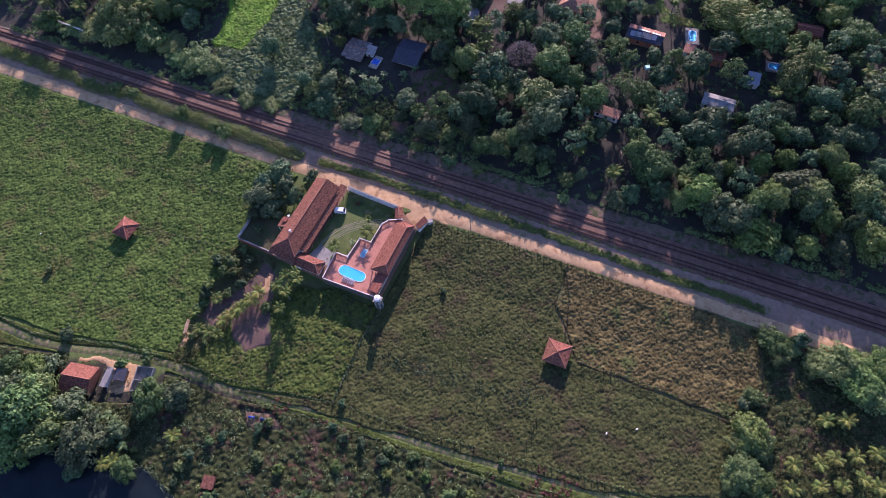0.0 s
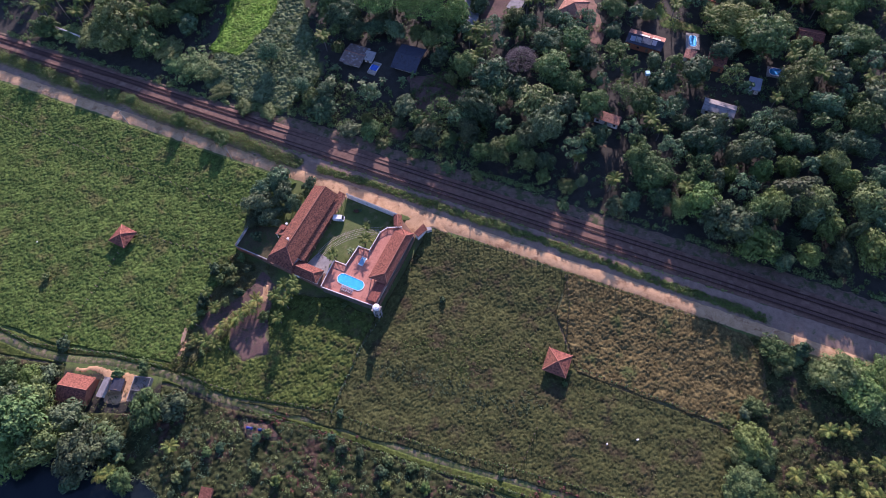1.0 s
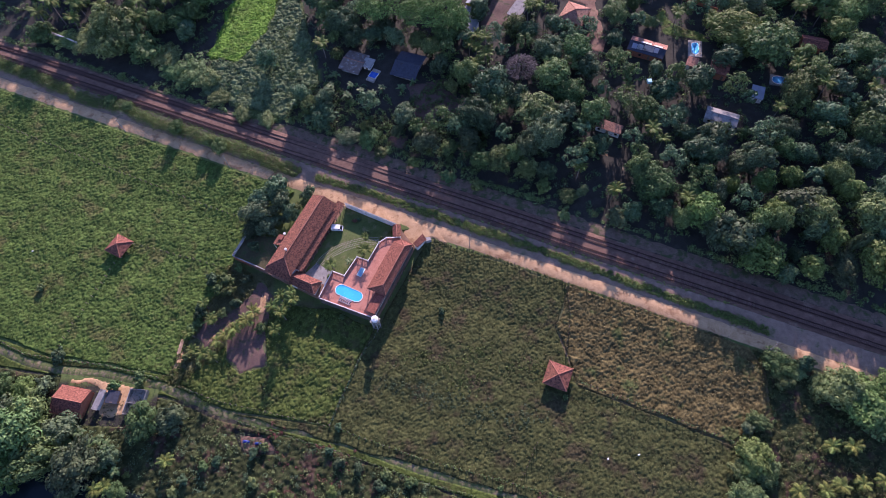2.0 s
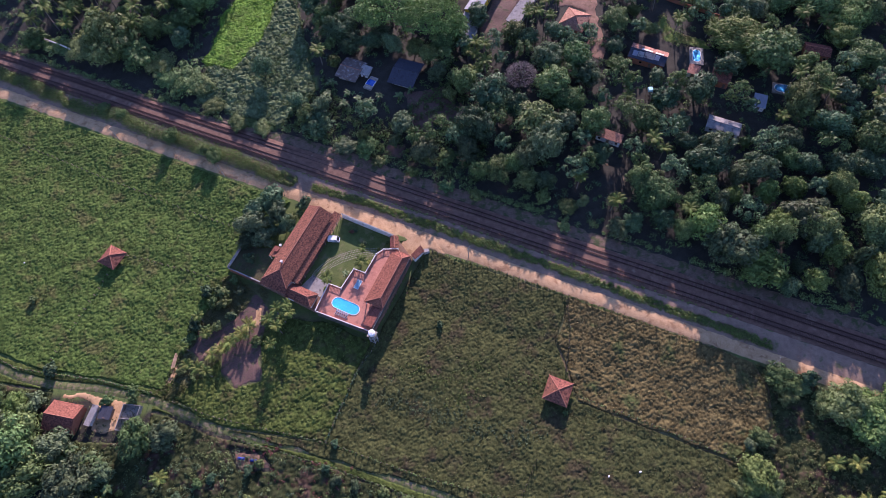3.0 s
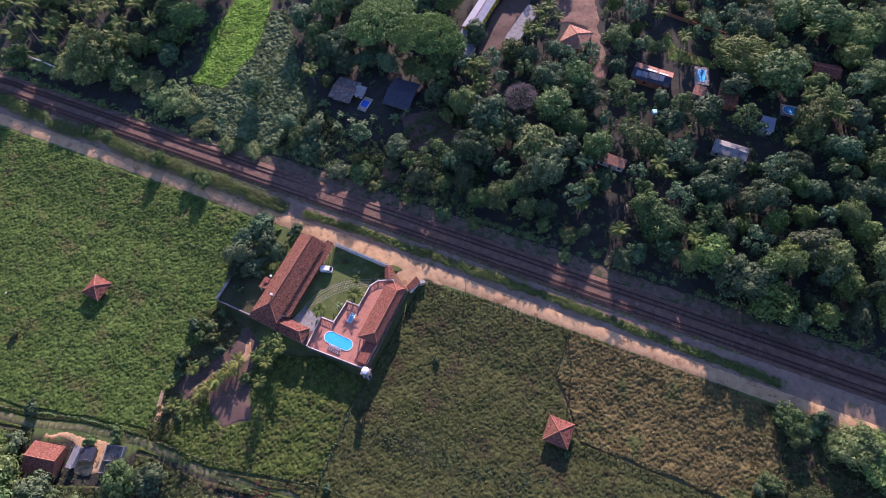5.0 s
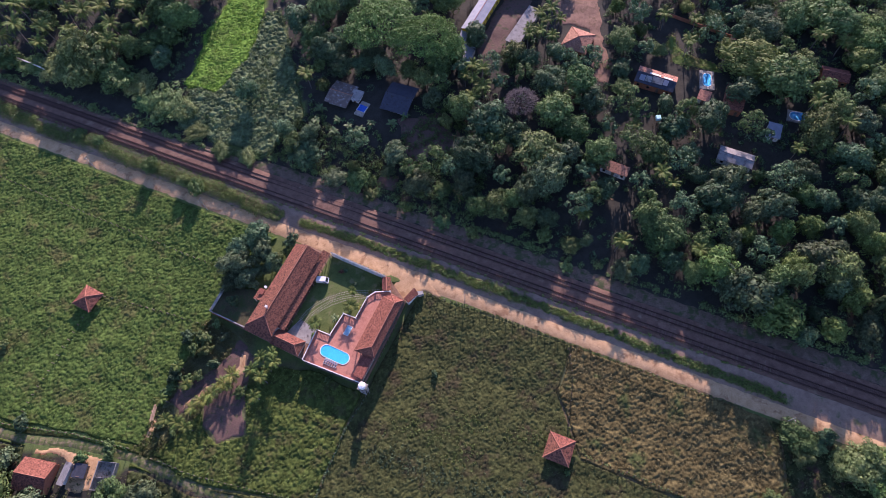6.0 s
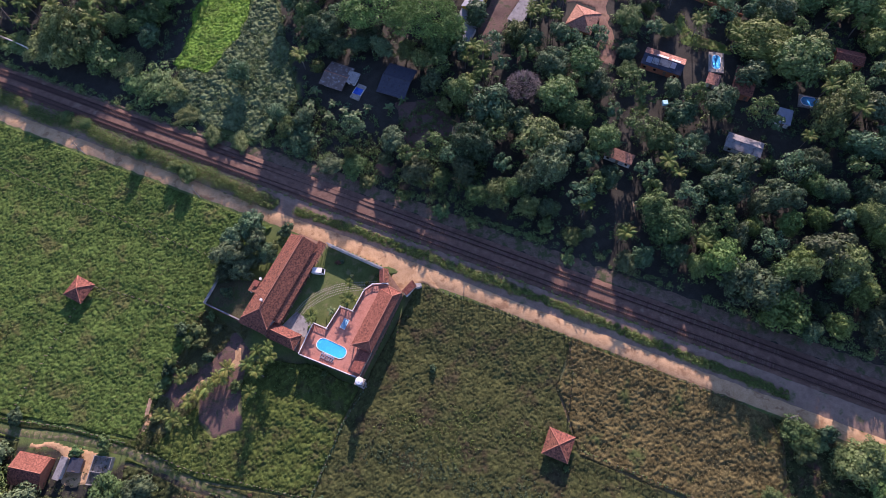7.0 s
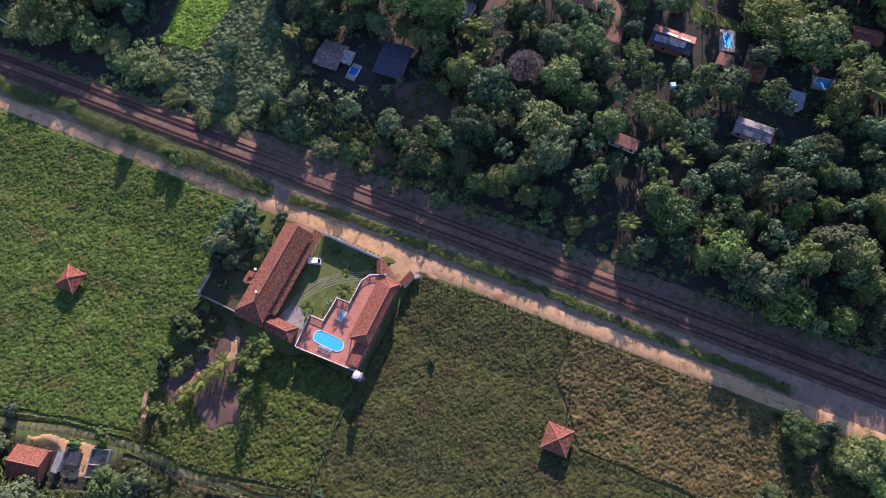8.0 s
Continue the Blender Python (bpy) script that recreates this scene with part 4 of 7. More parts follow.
cottage("yellow_hall", 51.0, 266.0, 15.0, 7.0, -10, 4.2, 0.9, M_WHITESHEET, M_YELLOW, "yellow-walled hall closing the bare yard", "building", kind_of="gable")
cottage("school_porch", 22.2, 237.2, 6.0, 4.6, -31, 3.4, 0.5, M_WHITESHEET, M_PLASTER, "white sheet-roofed porch at the end of the yellow building", "porch", kind_of="shed")
cottage("white_annexe", 21.6, 228.4, 6.0, 8.5, -31, 2.8, 0.5, M_WHITESHEET, M_PLASTER, "white-walled annexe with bluish sheet roofing below the porch", "annexe", kind_of="shed")
cottage("long_shed", 48.4, 240.4, 24.0, 6.2, 56, 3.2, 0.6, M_FIBRO, M_GREYWALL, "long shed with a worn grey sheet roof beside the bare yard", "shed", kind_of="shed")
cottage("tiled_house", 70.9, 229.0, 11.6, 12.6, -33, 3.6, 2.4, M_ROOF_PINK, M_BRICKWALL, "house with a pale orange hipped tile roof on bare earth", kind_of="hip")
cottage("mixed_roof_house", 99.8, 204.8, 16.5, 9.0, -29, 3.2, 1.3, M_DARKSHEET, M_BRICKWALL, "brick house with dark sheets and clay tiles on its roof", kind_of="gable", split=M_ROOF_PINK)
patched = bpy.data.objects["mixed_roof_house"]
for k, (x0, x1, y0, y1, mat_) in enumerate(((-6.6, -4.4, -3.4, -1.0, M_WHITESHEET), (-4.2, -1.6, -3.2, -0.8, M_GREYWALL), (-1.4, 3.0, -3.0, -0.3, M_FIBRO), (3.2, 5.2, -2.7, -0.4, M_WHITESHEET), (-3.4, 1.4, 0.5, 1.7, M_PLASTER), (2.6, 6.4, 0.4, 1.5, M_PLASTER))):
    slope = (1.3 + 0.1) / 4.5
    bm = bmesh.new()
    za, zb = 3.1 + slope * (4.5 - abs(y0)) + 0.14, 3.1 + slope * (4.5 - abs(y1)) + 0.14
    slab(bm, [(x0, y0, za), (x1, y0, za), (x1, y1, zb), (x0, y1, zb)], 0.1)
    part("roof_sheet", bm, mat_, patched, "loose pale sheet laid over the old roof")
cottage("pool_hut", 117.6, 194.4, 5.0, 5.2, -28, 2.6, 0.5, M_ROOF_PINK, M_PLASTER, "small pink-roofed hut beside a backyard pool", "hut", kind_of="shed")
cottage("brown_house", 129.4, 192.0, 8.0, 14.0, -25, 3.4, 1.6, M_ROOF, M_BRICKWALL, "brick house with a dark clay-tile roof half under trees", kind_of="gable")
cottage("white_shed", 122.4, 164.0, 13.5, 7.0, -28, 3.0, 0.8, M_FIBRO, M_PLASTER, "low shed with a pale sheet roof among the trees", "shed", kind_of="gable")
cottage("grey_cabin", 140.8, 174.8, 5.4, 7.0, -25, 2.6, 0.6, M_WHITESHEET, M_PLASTER, "small grey cabin with a bluish sheet roof", "cabin", kind_of="shed")
cottage("pink_roofed_cabin", 74.6, 163.8, 11.0, 4.4, -30, 2.8, 0.7, M_ROOF_PINK, M_PLASTER, "narrow cabin with a faded pink tile roof in the forest", "cabin", kind_of="shed")
cottage("hidden_house", 173.0, 199.0, 11.0, 7.0, -22, 3.2, 1.2, M_ROOF, M_BRICKWALL, "clay-roofed house almost hidden by trees", kind_of="gable")
# south slope gets the darker tiles to paint in its shade
cottage("red_house", -137.2, 66.4, 11.6, 10.4, -15, 3.0, 2.3, M_ROOF, M_BRICKWALL, "brick house by the track, red tile roof with its south slope's shade in the tiles", kind_of="gable", split=M_ROOF_NEW)
cottage("brick_hut", -85.8, 26.9, 4.2, 4.2, -14, 2.3, 0.4, M_ROOF_NEW, M_BRICKWALL, "tiny hut with an orange tile roof in the scrub", "hut", kind_of="shed")
cottage("white_lean_to", -127.4, 66.4, 2.4, 7.4, -18, 2.2, 0.3, M_FIBRO, M_PLASTER, "white lean-to with a pale sheet roof beside the red house", "lean-to", kind_of="shed")
cottage("plank_shed", -122.6, 67.0, 4.6, 4.6, -12, 2.0, 0.3, M_DARKSHEET, M_WOOD, "plank shed with patched dark sheets on its roof", "shed", kind_of="shed")

ruin = empty("roofless_building", pose(-114.2, 64.7, gz(-114, 65), 0, 0, -10), "roofless grey block walls with rubble inside", "ruin")
for a, b in (((-3.2, -4.6), (3.0, -4.6)), ((3.0, -4.6), (3.0, 4.4)), ((3.0, 4.4), (-3.2, 4.4)), ((-3.2, 4.4), (-3.2, -4.6)), ((-3.2, -0.6), (0.8, -0.6))):
    bm = bmesh.new()
    wall_run(bm, a, b, -1.0, 1.9, 0.18)
    part("wall", bm, M_GREYWALL, ruin)
bm = bmesh.new()
box(bm, -3.1, 2.9, -4.5, 4.3, -0.3, 0.12)
part("floor", bm, M_CONCRETE, ruin)
for k in range(9):
    bm = bmesh.new()
    box(bm, -0.5, 0.5, -0.12, 0.12, 0, 0.2)
    r = part("plank", bm, M_WOOD, ruin)
    r.matrix_local = pose(random.uniform(-2.4, 2.2), random.uniform(-4, 3.6), 0.12, 0, 0, random.uniform(0, 180))

for k, (x, y) in enumerate(((-73.3, 47.8), (-69.0, 46.8))):
    d = empty("blue_drum", pose(x, y, gz(x, y), 0, 0, -12), "pair of blue plastic drums lying in a dirt pen" if k == 0 else "blue plastic drum lying beside another one", "drum", "blue drums")
    bm = bmesh.new()
    tube(bm, (-1.15, 0, 0.5), (1.15, 0, 0.5), 0.48, 0.48, 14)
    part("drum", bm, M_DRUM, d, flat=False)
    bm = bmesh.new()
    box(bm, -0.9, 0.9, -0.4, 0.4, -0.3, 0.15)
    part("cradle", bm, M_WOOD, d)

for name, x, y, L, W, lab in (("backyard_pool", 122.0, 204.2, 7.0, 3.2, "oval backyard pool with pale paving round it"), ("round_pool", 153.6, 181.6, 7.0, 4.0, "shaded blue backyard pool with a pale rim"), ("deep_blue_pool", -24.6, 202.4, 6.6, 3.4, "deep blue rectangular pool with a narrow pale rim")):
    p = empty(name, pose(x, y, gz(x, y) + 0.5 - DECK, 0, 0, {"backyard_pool": 76, "round_pool": -20}.get(name, 60)), lab, "swimming pool")
    bm = bmesh.new()
    wide = {"deep_blue_pool": 0.3, "round_pool": 0.9}.get(name, 1.6)
    box(bm, -L / 2 - wide, L / 2 + wide, -W / 2 - wide * 0.9, W / 2 + wide * 0.9, DECK - 2.0, DECK - 0.06, 0.05)
    part("surround", bm, M_CONCRETE, p)
    bm = bmesh.new()
    prism(bm, capsule(0, 0, L + 0.5, W + 0.5, 10 if wide > 0.5 else 1), DECK - 0.1, DECK + 0.05)
    part("coping", bm, M_WHITE, p)
    bm = bmesh.new()
    prism(bm, capsule(0, 0, L, W, 10 if wide > 0.5 else 1), DECK + 0.0, DECK + 0.07)
    part("basin", bm, M_POOLWALL if wide > 0.5 else M_BLUETARP, p)
    bm = bmesh.new()
    prism(bm, capsule(0, 0, L, W, 10 if wide > 0.5 else 1), DECK + 0.08, DECK + 0.11)
    part("water", bm, M_POOLWATER, p).visible_shadow = False

tk = empty("tank_stand", pose(95.3, 183.6, gz(95.3, 183.6)), "pale cyan water tank on a thin stand", "water tank")
bm = bmesh.new()
for x in (-0.6, 0.6):
    for y in (-0.6, 0.6):
        tube(bm, (x, y, -0.5), (x, y, 5.0), 0.08, 0.08, 6)
part("stand", bm, M_WOOD, tk)
bm = bmesh.new()
box(bm, -1.0, 1.0, -1.0, 1.0, 5.0, 6.4, 0.15)
part("tank", bm, surf("cyan_tank_plastic", (0.35, 0.62, 0.66), (0.48, 0.74, 0.78), rough=0.4), tk)

VILLAGE_LAWN = [(109, 226), (114, 232), (116, 220), (127, 214), (131, 207), (126, 208), (118, 211), (110, 214)]
patch_sheet("village_lawn", VILLAGE_LAWN, 0.10, surf("village_lawn_grass", (0.09, 0.15, 0.03), (0.15, 0.22, 0.05), size=2.0, fine=3.0, bump=0.8, depth=0.15, patch=(0.17, 0.15, 0.07), patch_size=3.0, patch_share=0.4), "green village lawn with bare spots between houses", "lawn", seed=41.0)
vw = empty("village_wall", Matrix.Identity(4), "long brick boundary wall in the village", "wall", kind="structure")
bm = bmesh.new()
wall_run(bm, (113, 243), (138, 226), 5, 9.6, 0.25)
part("wall", bm, M_BRICKWALL, vw)
bw = empty("white_wall", Matrix.Identity(4), "long white wall behind the railway trees", "wall", kind="structure")
bm = bmesh.new()
wall_run(bm, (-190, 254), (-169, 242), 2, 6.2, 0.25)
part("wall", bm, M_PLASTER, bw)

# ---- bare ground, paths, water ----
YARD_DIRT = [(-72, 110), (-66, 101), (-68, 96), (-69.5, 88), (-68, 74.5), (-78, 72.5), (-83, 78), (-84, 85), (-92, 83), (-96, 88), (-93, 96), (-84, 97), (-76, 103)]
YARD_PATH = [(-71.5, 104), (-68.8, 103), (-69.5, 95), (-79, 90), (-88, 86), (-92, 83.5), (-91, 87), (-83, 92.5), (-74.5, 96.5)]
patch_sheet("yard_dirt", YARD_DIRT, 0.10, M_YARDEARTH, "bare reddish yard between young palms", seed=1.0)
patch_sheet("yard_path", YARD_PATH, 0.16, M_DIRT, "trodden ochre path through the yard", seed=2.0)
patch_sheet("timber_yard", [(-99, 88), (-102, 88), (-106, 74), (-103, 73), (-99.5, 80)], 0.12, M_DIRT, "sandy strip under the timber stack", seed=2.5)
st = empty("timber_stack", pose(-101.2, 84.0, gz(-101, 84) + 0.12, 0, 0, 83), "stack of long sawn timbers lying at the yard edge", "timber stack")
for k in range(9):
    bm = bmesh.new()
    box(bm, -3.3, 3.3, -0.13, 0.13, 0, 0.22, 0.02)
    r = part("plank", bm, M_PLANK, st)
    r.matrix_local = pose(random.uniform(-0.5, 0.5), (k % 5 - 2) * 0.34 + random.uniform(-0.05, 0.05), 0.22 * (k // 5), 0, 0, random.uniform(-3, 3))
patch_sheet("gate_dirt", [(-14, 126), (-17, 121.5), (-10, 118), (-4, 121), (4, 117), (0, 124), (-12, 131)], 0.18, M_DIRT, "pale trampled dirt in front of the gate", seed=3.0)
patch_sheet("gate_lawn", [(-18.5, 128.6), (-16.0, 129.2), (-13.0, 127.4), (-12.0, 126.2), (-13.2, 125.2), (-15.6, 125.3)], 0.22, M_LAWN, "half-round of grass beside the gate", "lawn", rag=0.15, seed=44.0, cell=0.35)
patch_sheet("side_path", [(-6.5, 120.5), (-8.9, 114), (-13.8, 107), (-17.7, 100), (-20.5, 95.5), (-17.2, 96), (-11.8, 104.8), (-7.6, 111.3), (-4.8, 116.5)], 0.12, M_YARDEARTH, "bare brown path behind the pool house", seed=3.5)
patch_sheet("house_dirt", [(-141, 76.5), (-124, 73.4), (-117, 71.5), (-118.6, 60), (-124, 59), (-128, 62), (-129.6, 72), (-141, 74.5)], 0.10, M_DIRT, "bare ochre ground round the red house", seed=4.0)
patch_sheet("pen_dirt", [(-78, 52), (-66, 49), (-62, 43), (-74, 44)], 0.10, M_REDDIRT, "small dirt pen with blue drums", seed=5.0)
patch_sheet("woodland_yard", [(-10, 196), (6, 199), (13, 199), (13, 178), (3, 178), (-3, 173), (-11, 171), (-19, 172), (-22, 167), (-13, 164), (-7, 178)], 0.10, M_YARDEARTH, "bare brown clearing among the trackside trees", seed=6.5)
patch_sheet("clearing_path", [(11.6, 190), (15.5, 186), (15.2, 179), (11.4, 176)], 0.16, M_DIRT, "sunlit sandy strip at the edge of the clearing", seed=6.7, rag=0.4)
patch_sheet("school_yard", [(27, 236), (42, 262), (56, 262), (54, 255), (44, 241), (38, 229), (31, 226), (27, 228)], 0.10, M_YARDEARTH, "bare reddish yard between long sheds", seed=6.0)
patch_sheet("village_street", [(78, 278), (87, 278), (86, 255), (84, 240), (82.5, 227), (85.5, 217), (80, 206), (75, 211), (75.5, 218), (78, 224), (77.0, 238), (66, 242), (62, 252), (66, 272)], 0.10, M_REDDIRT, "ochre village street between trees", seed=7.0)
for k, q in enumerate(((72, 152, 1.8), (77, 144, 2.0), (80, 138, 1.8), (108, 150, 2.0), (112, 128, 2.0), (128, 105, 2.5), (-118, 257, 7), (12, 160, 2.6), (14, 186, 3))):
    patch_sheet("forest_clearing", [(q[0] + q[2] * math.cos(a) * (0.7 + 0.3 * math.sin(3 * a + k)), q[1] + q[2] * 1.6 * math.sin(a)) for a in np.linspace(0, 5.8, 9)], 0.10, M_DIRT if k not in (6, 8) else M_REDDIRT, "patch of bare earth between the trees", seed=8.0 + k)


def lane(name, pts, width, up, material, label, seed, category="path"):
    """A track that follows a line, with uneven borders."""
    verts, faces = [], []
    P = [Vector((x, y, 0)) for x, y in pts]
    dense = []
    for a, b in zip(P, P[1:]):
        n = max(2, int((b - a).length / 1.5))
        dense += [a.lerp(b, i / n) for i in range(n)]
    dense.append(P[-1])
    for i, c in enumerate(dense):
        d = (dense[min(i + 2, len(dense) - 1)] - dense[max(i - 2, 0)]).normalized()
        n = Vector((-d.y, d.x, 0))
        for k in range(5):
            o = (k / 4 - 0.5) * width * (1 + 0.35 * noise.noise((i * 0.4, seed, k // 3 * 5.0)))
            q = c + n * o
            verts.append((q.x, q.y, gz(q.x, q.y, up if 0 < k < 4 else -0.15)))
            if i and k:
                j = i * 5 + k
                faces.append((j - 6, j - 1, j, j - 5))
    return tagged(sheet(name, verts, faces, material, flat=False), label, category, kind="structure")


M_TRACK = surf("grassy_track", (0.15, 0.128, 0.066), (0.26, 0.215, 0.125), size=2.0, fine=2.5, bump=0.5, depth=0.1, patch=(0.10, 0.125, 0.04), patch_size=1.8, patch_share=0.8)
TRACK = [(-230, 118), (-176, 92), (-160, 84), (-146, 79.5), (-128, 76.5), (-106, 70), (-84, 59), (-42, 46.5), (-13, 34), (15, 24.5), (42, 15), (80, -4)]
lane("farm_track", TRACK, 3.4, 0.08, M_TRACK, "worn grassy farm track between two fences", 1.0)
river = sheet("river", [(-320, -200, -1.2), (-92, -200, -1.2), (-94, 20, -1.2), (-102, 27, -1.2), (-108, 33, -1.2), (-121, 38, -1.2), (-140, 44, -1.2), (-165, 46, -1.2), (-320, 60, -1.2)], [tuple(range(9))], M_RIVER)
tagged(river, "dark still river below the wooded bank", "river", kind="structure")


# ---- vegetation ----
def blades_mesh(name, C, A, B, material, parent=None):
    """Many pointed blades, one triangle each."""
    n = len(C)
    V = np.stack([C - A - B, C - A + B, C + A], 1).reshape(-1, 3)
    mesh = bpy.data.meshes.new(name)
    mesh.vertices.add(3 * n)
    mesh.vertices.foreach_set("co", V.astype(np.float32).ravel())
    mesh.loops.add(3 * n)
    mesh.loops.foreach_set("vertex_index", np.arange(3 * n, dtype=np.int32))
    mesh.polygons.add(n)
    mesh.polygons.foreach_set("loop_start", np.arange(0, 3 * n, 3, dtype=np.int32))
    mesh.update(calc_edges=True)
    return link(name, mesh, material, parent)


def quads(name, C, A, B, material, parent=None, label="", fold=0.0):
    """Many small leaves at once: centres C, half-length vectors A, half-width vectors B."""
    n = len(C)
    if fold:
        nrm = np.cross(A, B)
        nrm /= np.linalg.norm(nrm, axis=1, keepdims=True) + 1e-9
        dip = nrm * fold * np.linalg.norm(A, axis=1, keepdims=True)
    else:
        dip = 0
    V = np.stack([C - A - dip, C + B * 0.9, C + A - dip, C - B * 0.9], 1).reshape(-1, 3)
    mesh = bpy.data.meshes.new(name)
    mesh.vertices.add(4 * n)
    mesh.vertices.foreach_set("co", V.astype(np.float32).ravel())
    mesh.loops.add(4 * n)
    mesh.loops.foreach_set("vertex_index", np.arange(4 * n, dtype=np.int32))
    mesh.polygons.add(n)
    mesh.polygons.foreach_set("loop_start", np.arange(0, 4 * n, 4, dtype=np.int32))
    mesh.update(calc_edges=True)
    return link(name, mesh, material, parent, label)


def unit(v):
    return v / (np.linalg.norm(v, axis=-1, keepdims=True) + 1e-9)


def crown_leaves(rng, R, flat, lobes, per, leaf, gap=0.1):
    """Leaf clumps on the outside of many lobes that make up a crown of radius R."""
    C, A, B = [], [], []
    k = 0
    while k < lobes:
        d = unit(rng.normal(size=3))
        if d[2] < -0.5:
            continue
        k += 1
        rr = R * rng.uniform(0.15, 0.36)
        c = d * (R - rr * 0.7) * rng.uniform(0.6, 1.14) * np.array([1, 1, flat])
        n = int(1.75 * per * (rr / (0.34 * R)) ** 2)
        dd = unit(rng.normal(size=(n, 3)) + np.array([0, 0, 0.55]))
        pos = c + dd * rr * rng.uniform(0.86, 1.05, size=(n, 1)) * np.array([1, 1, 0.85])
        t = unit(np.cross(dd, rng.normal(size=(n, 3))))
        tilt = unit(dd + 0.3 * rng.normal(size=(n, 3)))
        t = unit(np.cross(tilt, t))
        b = np.cross(tilt, t)
        s = 0.78 * leaf * rng.uniform(0.6, 1.35, size=(n, 1))
        C.append(pos), A.append(t * s), B.append(b * s * 0.75)
    return np.concatenate(C), np.concatenate(A), np.concatenate(B)


def tree(name, R, trunk_h, flat, lobes, per, leaf, material, label, category="tree", seed=0, bark=None):
    """Tapered trunk, limbs that reach into the crown, and a crown of leaf clumps with gaps. Stands at its foot."""
    rng = np.random.default_rng(seed)
    e = empty(name, Matrix.Identity(4), label, category)
    cz = trunk_h + R * flat * 0.62
    bm = bmesh.new()
    r0 = 0.05 * R + 0.06
    lean = rng.uniform(-0.3, 0.3, 2)
    top = (lean[0], lean[1], trunk_h)
    tube(bm, (0, 0, -0.6), top, r0 * 1.25, r0 * 0.75, 8)
    for k in range(6):
        a = k * 1.05 + rng.uniform(-0.3, 0.3)
        o = R * rng.uniform(0.4, 0.65)
        mid = (top[0] + math.cos(a) * o * 0.5, top[1] + math.sin(a) * o * 0.5, trunk_h + R * flat * 0.35)
        tube(bm, (top[0], top[1], trunk_h - 0.2), mid, r0 * 0.5, r0 * 0.33, 6)
        tube(bm, mid, (math.cos(a) * o, math.sin(a) * o, cz + R * flat * 0.2), r0 * 0.33, r0 * 0.12, 5)
    part("trunk", bm, bark or M_BARK, e)
    C, A, B = crown_leaves(rng, R, flat, lobes, per, leaf)
    # inner leaves that close most of the view through the crown
    n = int(lobes * per * 0.22)
    d = unit(rng.normal(size=(n, 3)))
    P0 = d * R * rng.uniform(0.2, 0.75, (n, 1)) * np.array([1, 1, flat])
    t = unit(np.cross(d, rng.normal(size=(n, 3))))
    C, A, B = np.concatenate([C, P0]), np.concatenate([A, t * leaf * 1.6]), np.concatenate([B, unit(np.cross(d, t)) * leaf * 1.2])
    C = C + np.array([0, 0, cz])
    blades_mesh("crown", C, A, B, material, e)
    return e


proto = {}


def plant(kind, x, y, r, up=0.0, rise=1.0, tall=None):
    """A copy of one of that kind's plants, at its size, with its foot on the ground. tall: its height, if it is known."""
    opts = proto[kind]
    ob, base, top = opts[random.randrange(len(opts))]
    s, st = r / base, random.uniform(0.84, 1.19)
    high = rise * s * random.uniform(0.85, 1.15) if tall is None else tall / top
    m = pose(x, y, gz(x, y, up), random.uniform(-3, 3), random.uniform(-3, 3), random.uniform(0, 360)) @ Matrix.Diagonal((s * st, s / st, high, 1))
    return copy_thing(ob, m)


def stock(kind, ob, base):
    top = max((o.matrix_local @ v.co).z for o in ob.children for v in o.data.vertices)
    proto.setdefault(kind, []).append((ob, base, top))


# how far the shade of the woodland reaches across the railway: from here on along the sun's slant, down to v
SHADE = [(-400, 112), (-272, 136), (-246, 96), (-237, 106), (-227, 100), (-219, 121), (-208, 136), (-181, 131), (-157, 136), (-134, 113), (-117, 136), (-101, 118), (-95, 136), (-87, 120), (-80.5, 136), (-75, 114), (-65, 136), (-57, 115), (-41, 111.5), (-15, 136), (-4, 119), (0.4, 136), (9.4, 120), (13, 136), (18, 115), (26, 113), (41, 96), (61, 101), (77, 116), (83, 106), (92, 116), (98, 104), (105, 108)]


def shade_end(x, y):
    us = along(x, y) + 0.283 * (across(x, y) - 126)
    return [v for a, v in SHADE if a <= us][-1] if us > -400 else 112


def shade_height(x, y):
    """The height at which a tree's shade ends where the woodland's shade does."""
    v, end = across(x, y), shade_end(x, y)
    return (v - end) / 2.75 - (gz(x, y) - float(np.interp(end, GV, GZ)))


sd = 1
for kind, mat_, lab in (("deep", L_DEEP, "dense dark green broadleaf tree in the woodland"), ("mid", L_MID, "rounded mid-green broadleaf tree crown"),
                        ("light", L_LIGHT, "light green broad-crowned tree"), ("grey", L_GREY, "grey-green bushy tree at the railway edge")):
    for R, th, fl, lb, per, lf in ((6.5, 2.6, 0.90, 46, 68, 0.45), (6.5, 2.9, 0.98, 40, 74, 0.44), (9.5, 3.0, 0.78, 68, 84, 0.50)):
        sd += 1
        stock(kind, tree("tree", R, th, fl, lb, per, lf, mat_, lab, seed=sd), R)
for kind, mat_, lab in (("low_deep", L_DEEP, "dense dark green tree with a low round crown"), ("low_mid", L_MID, "mid-green tree with a low round crown"), ("low_light", L_LIGHT, "light green tree with a low spreading crown"), ("low_grey", L_GREY, "grey-green tree with a low bushy crown")):
    for k in range(2):
        sd += 1
        stock(kind, tree("tree", 6.0, 1.3, 0.62, 40, 78, 0.40, mat_, lab, seed=sd), 6.0)
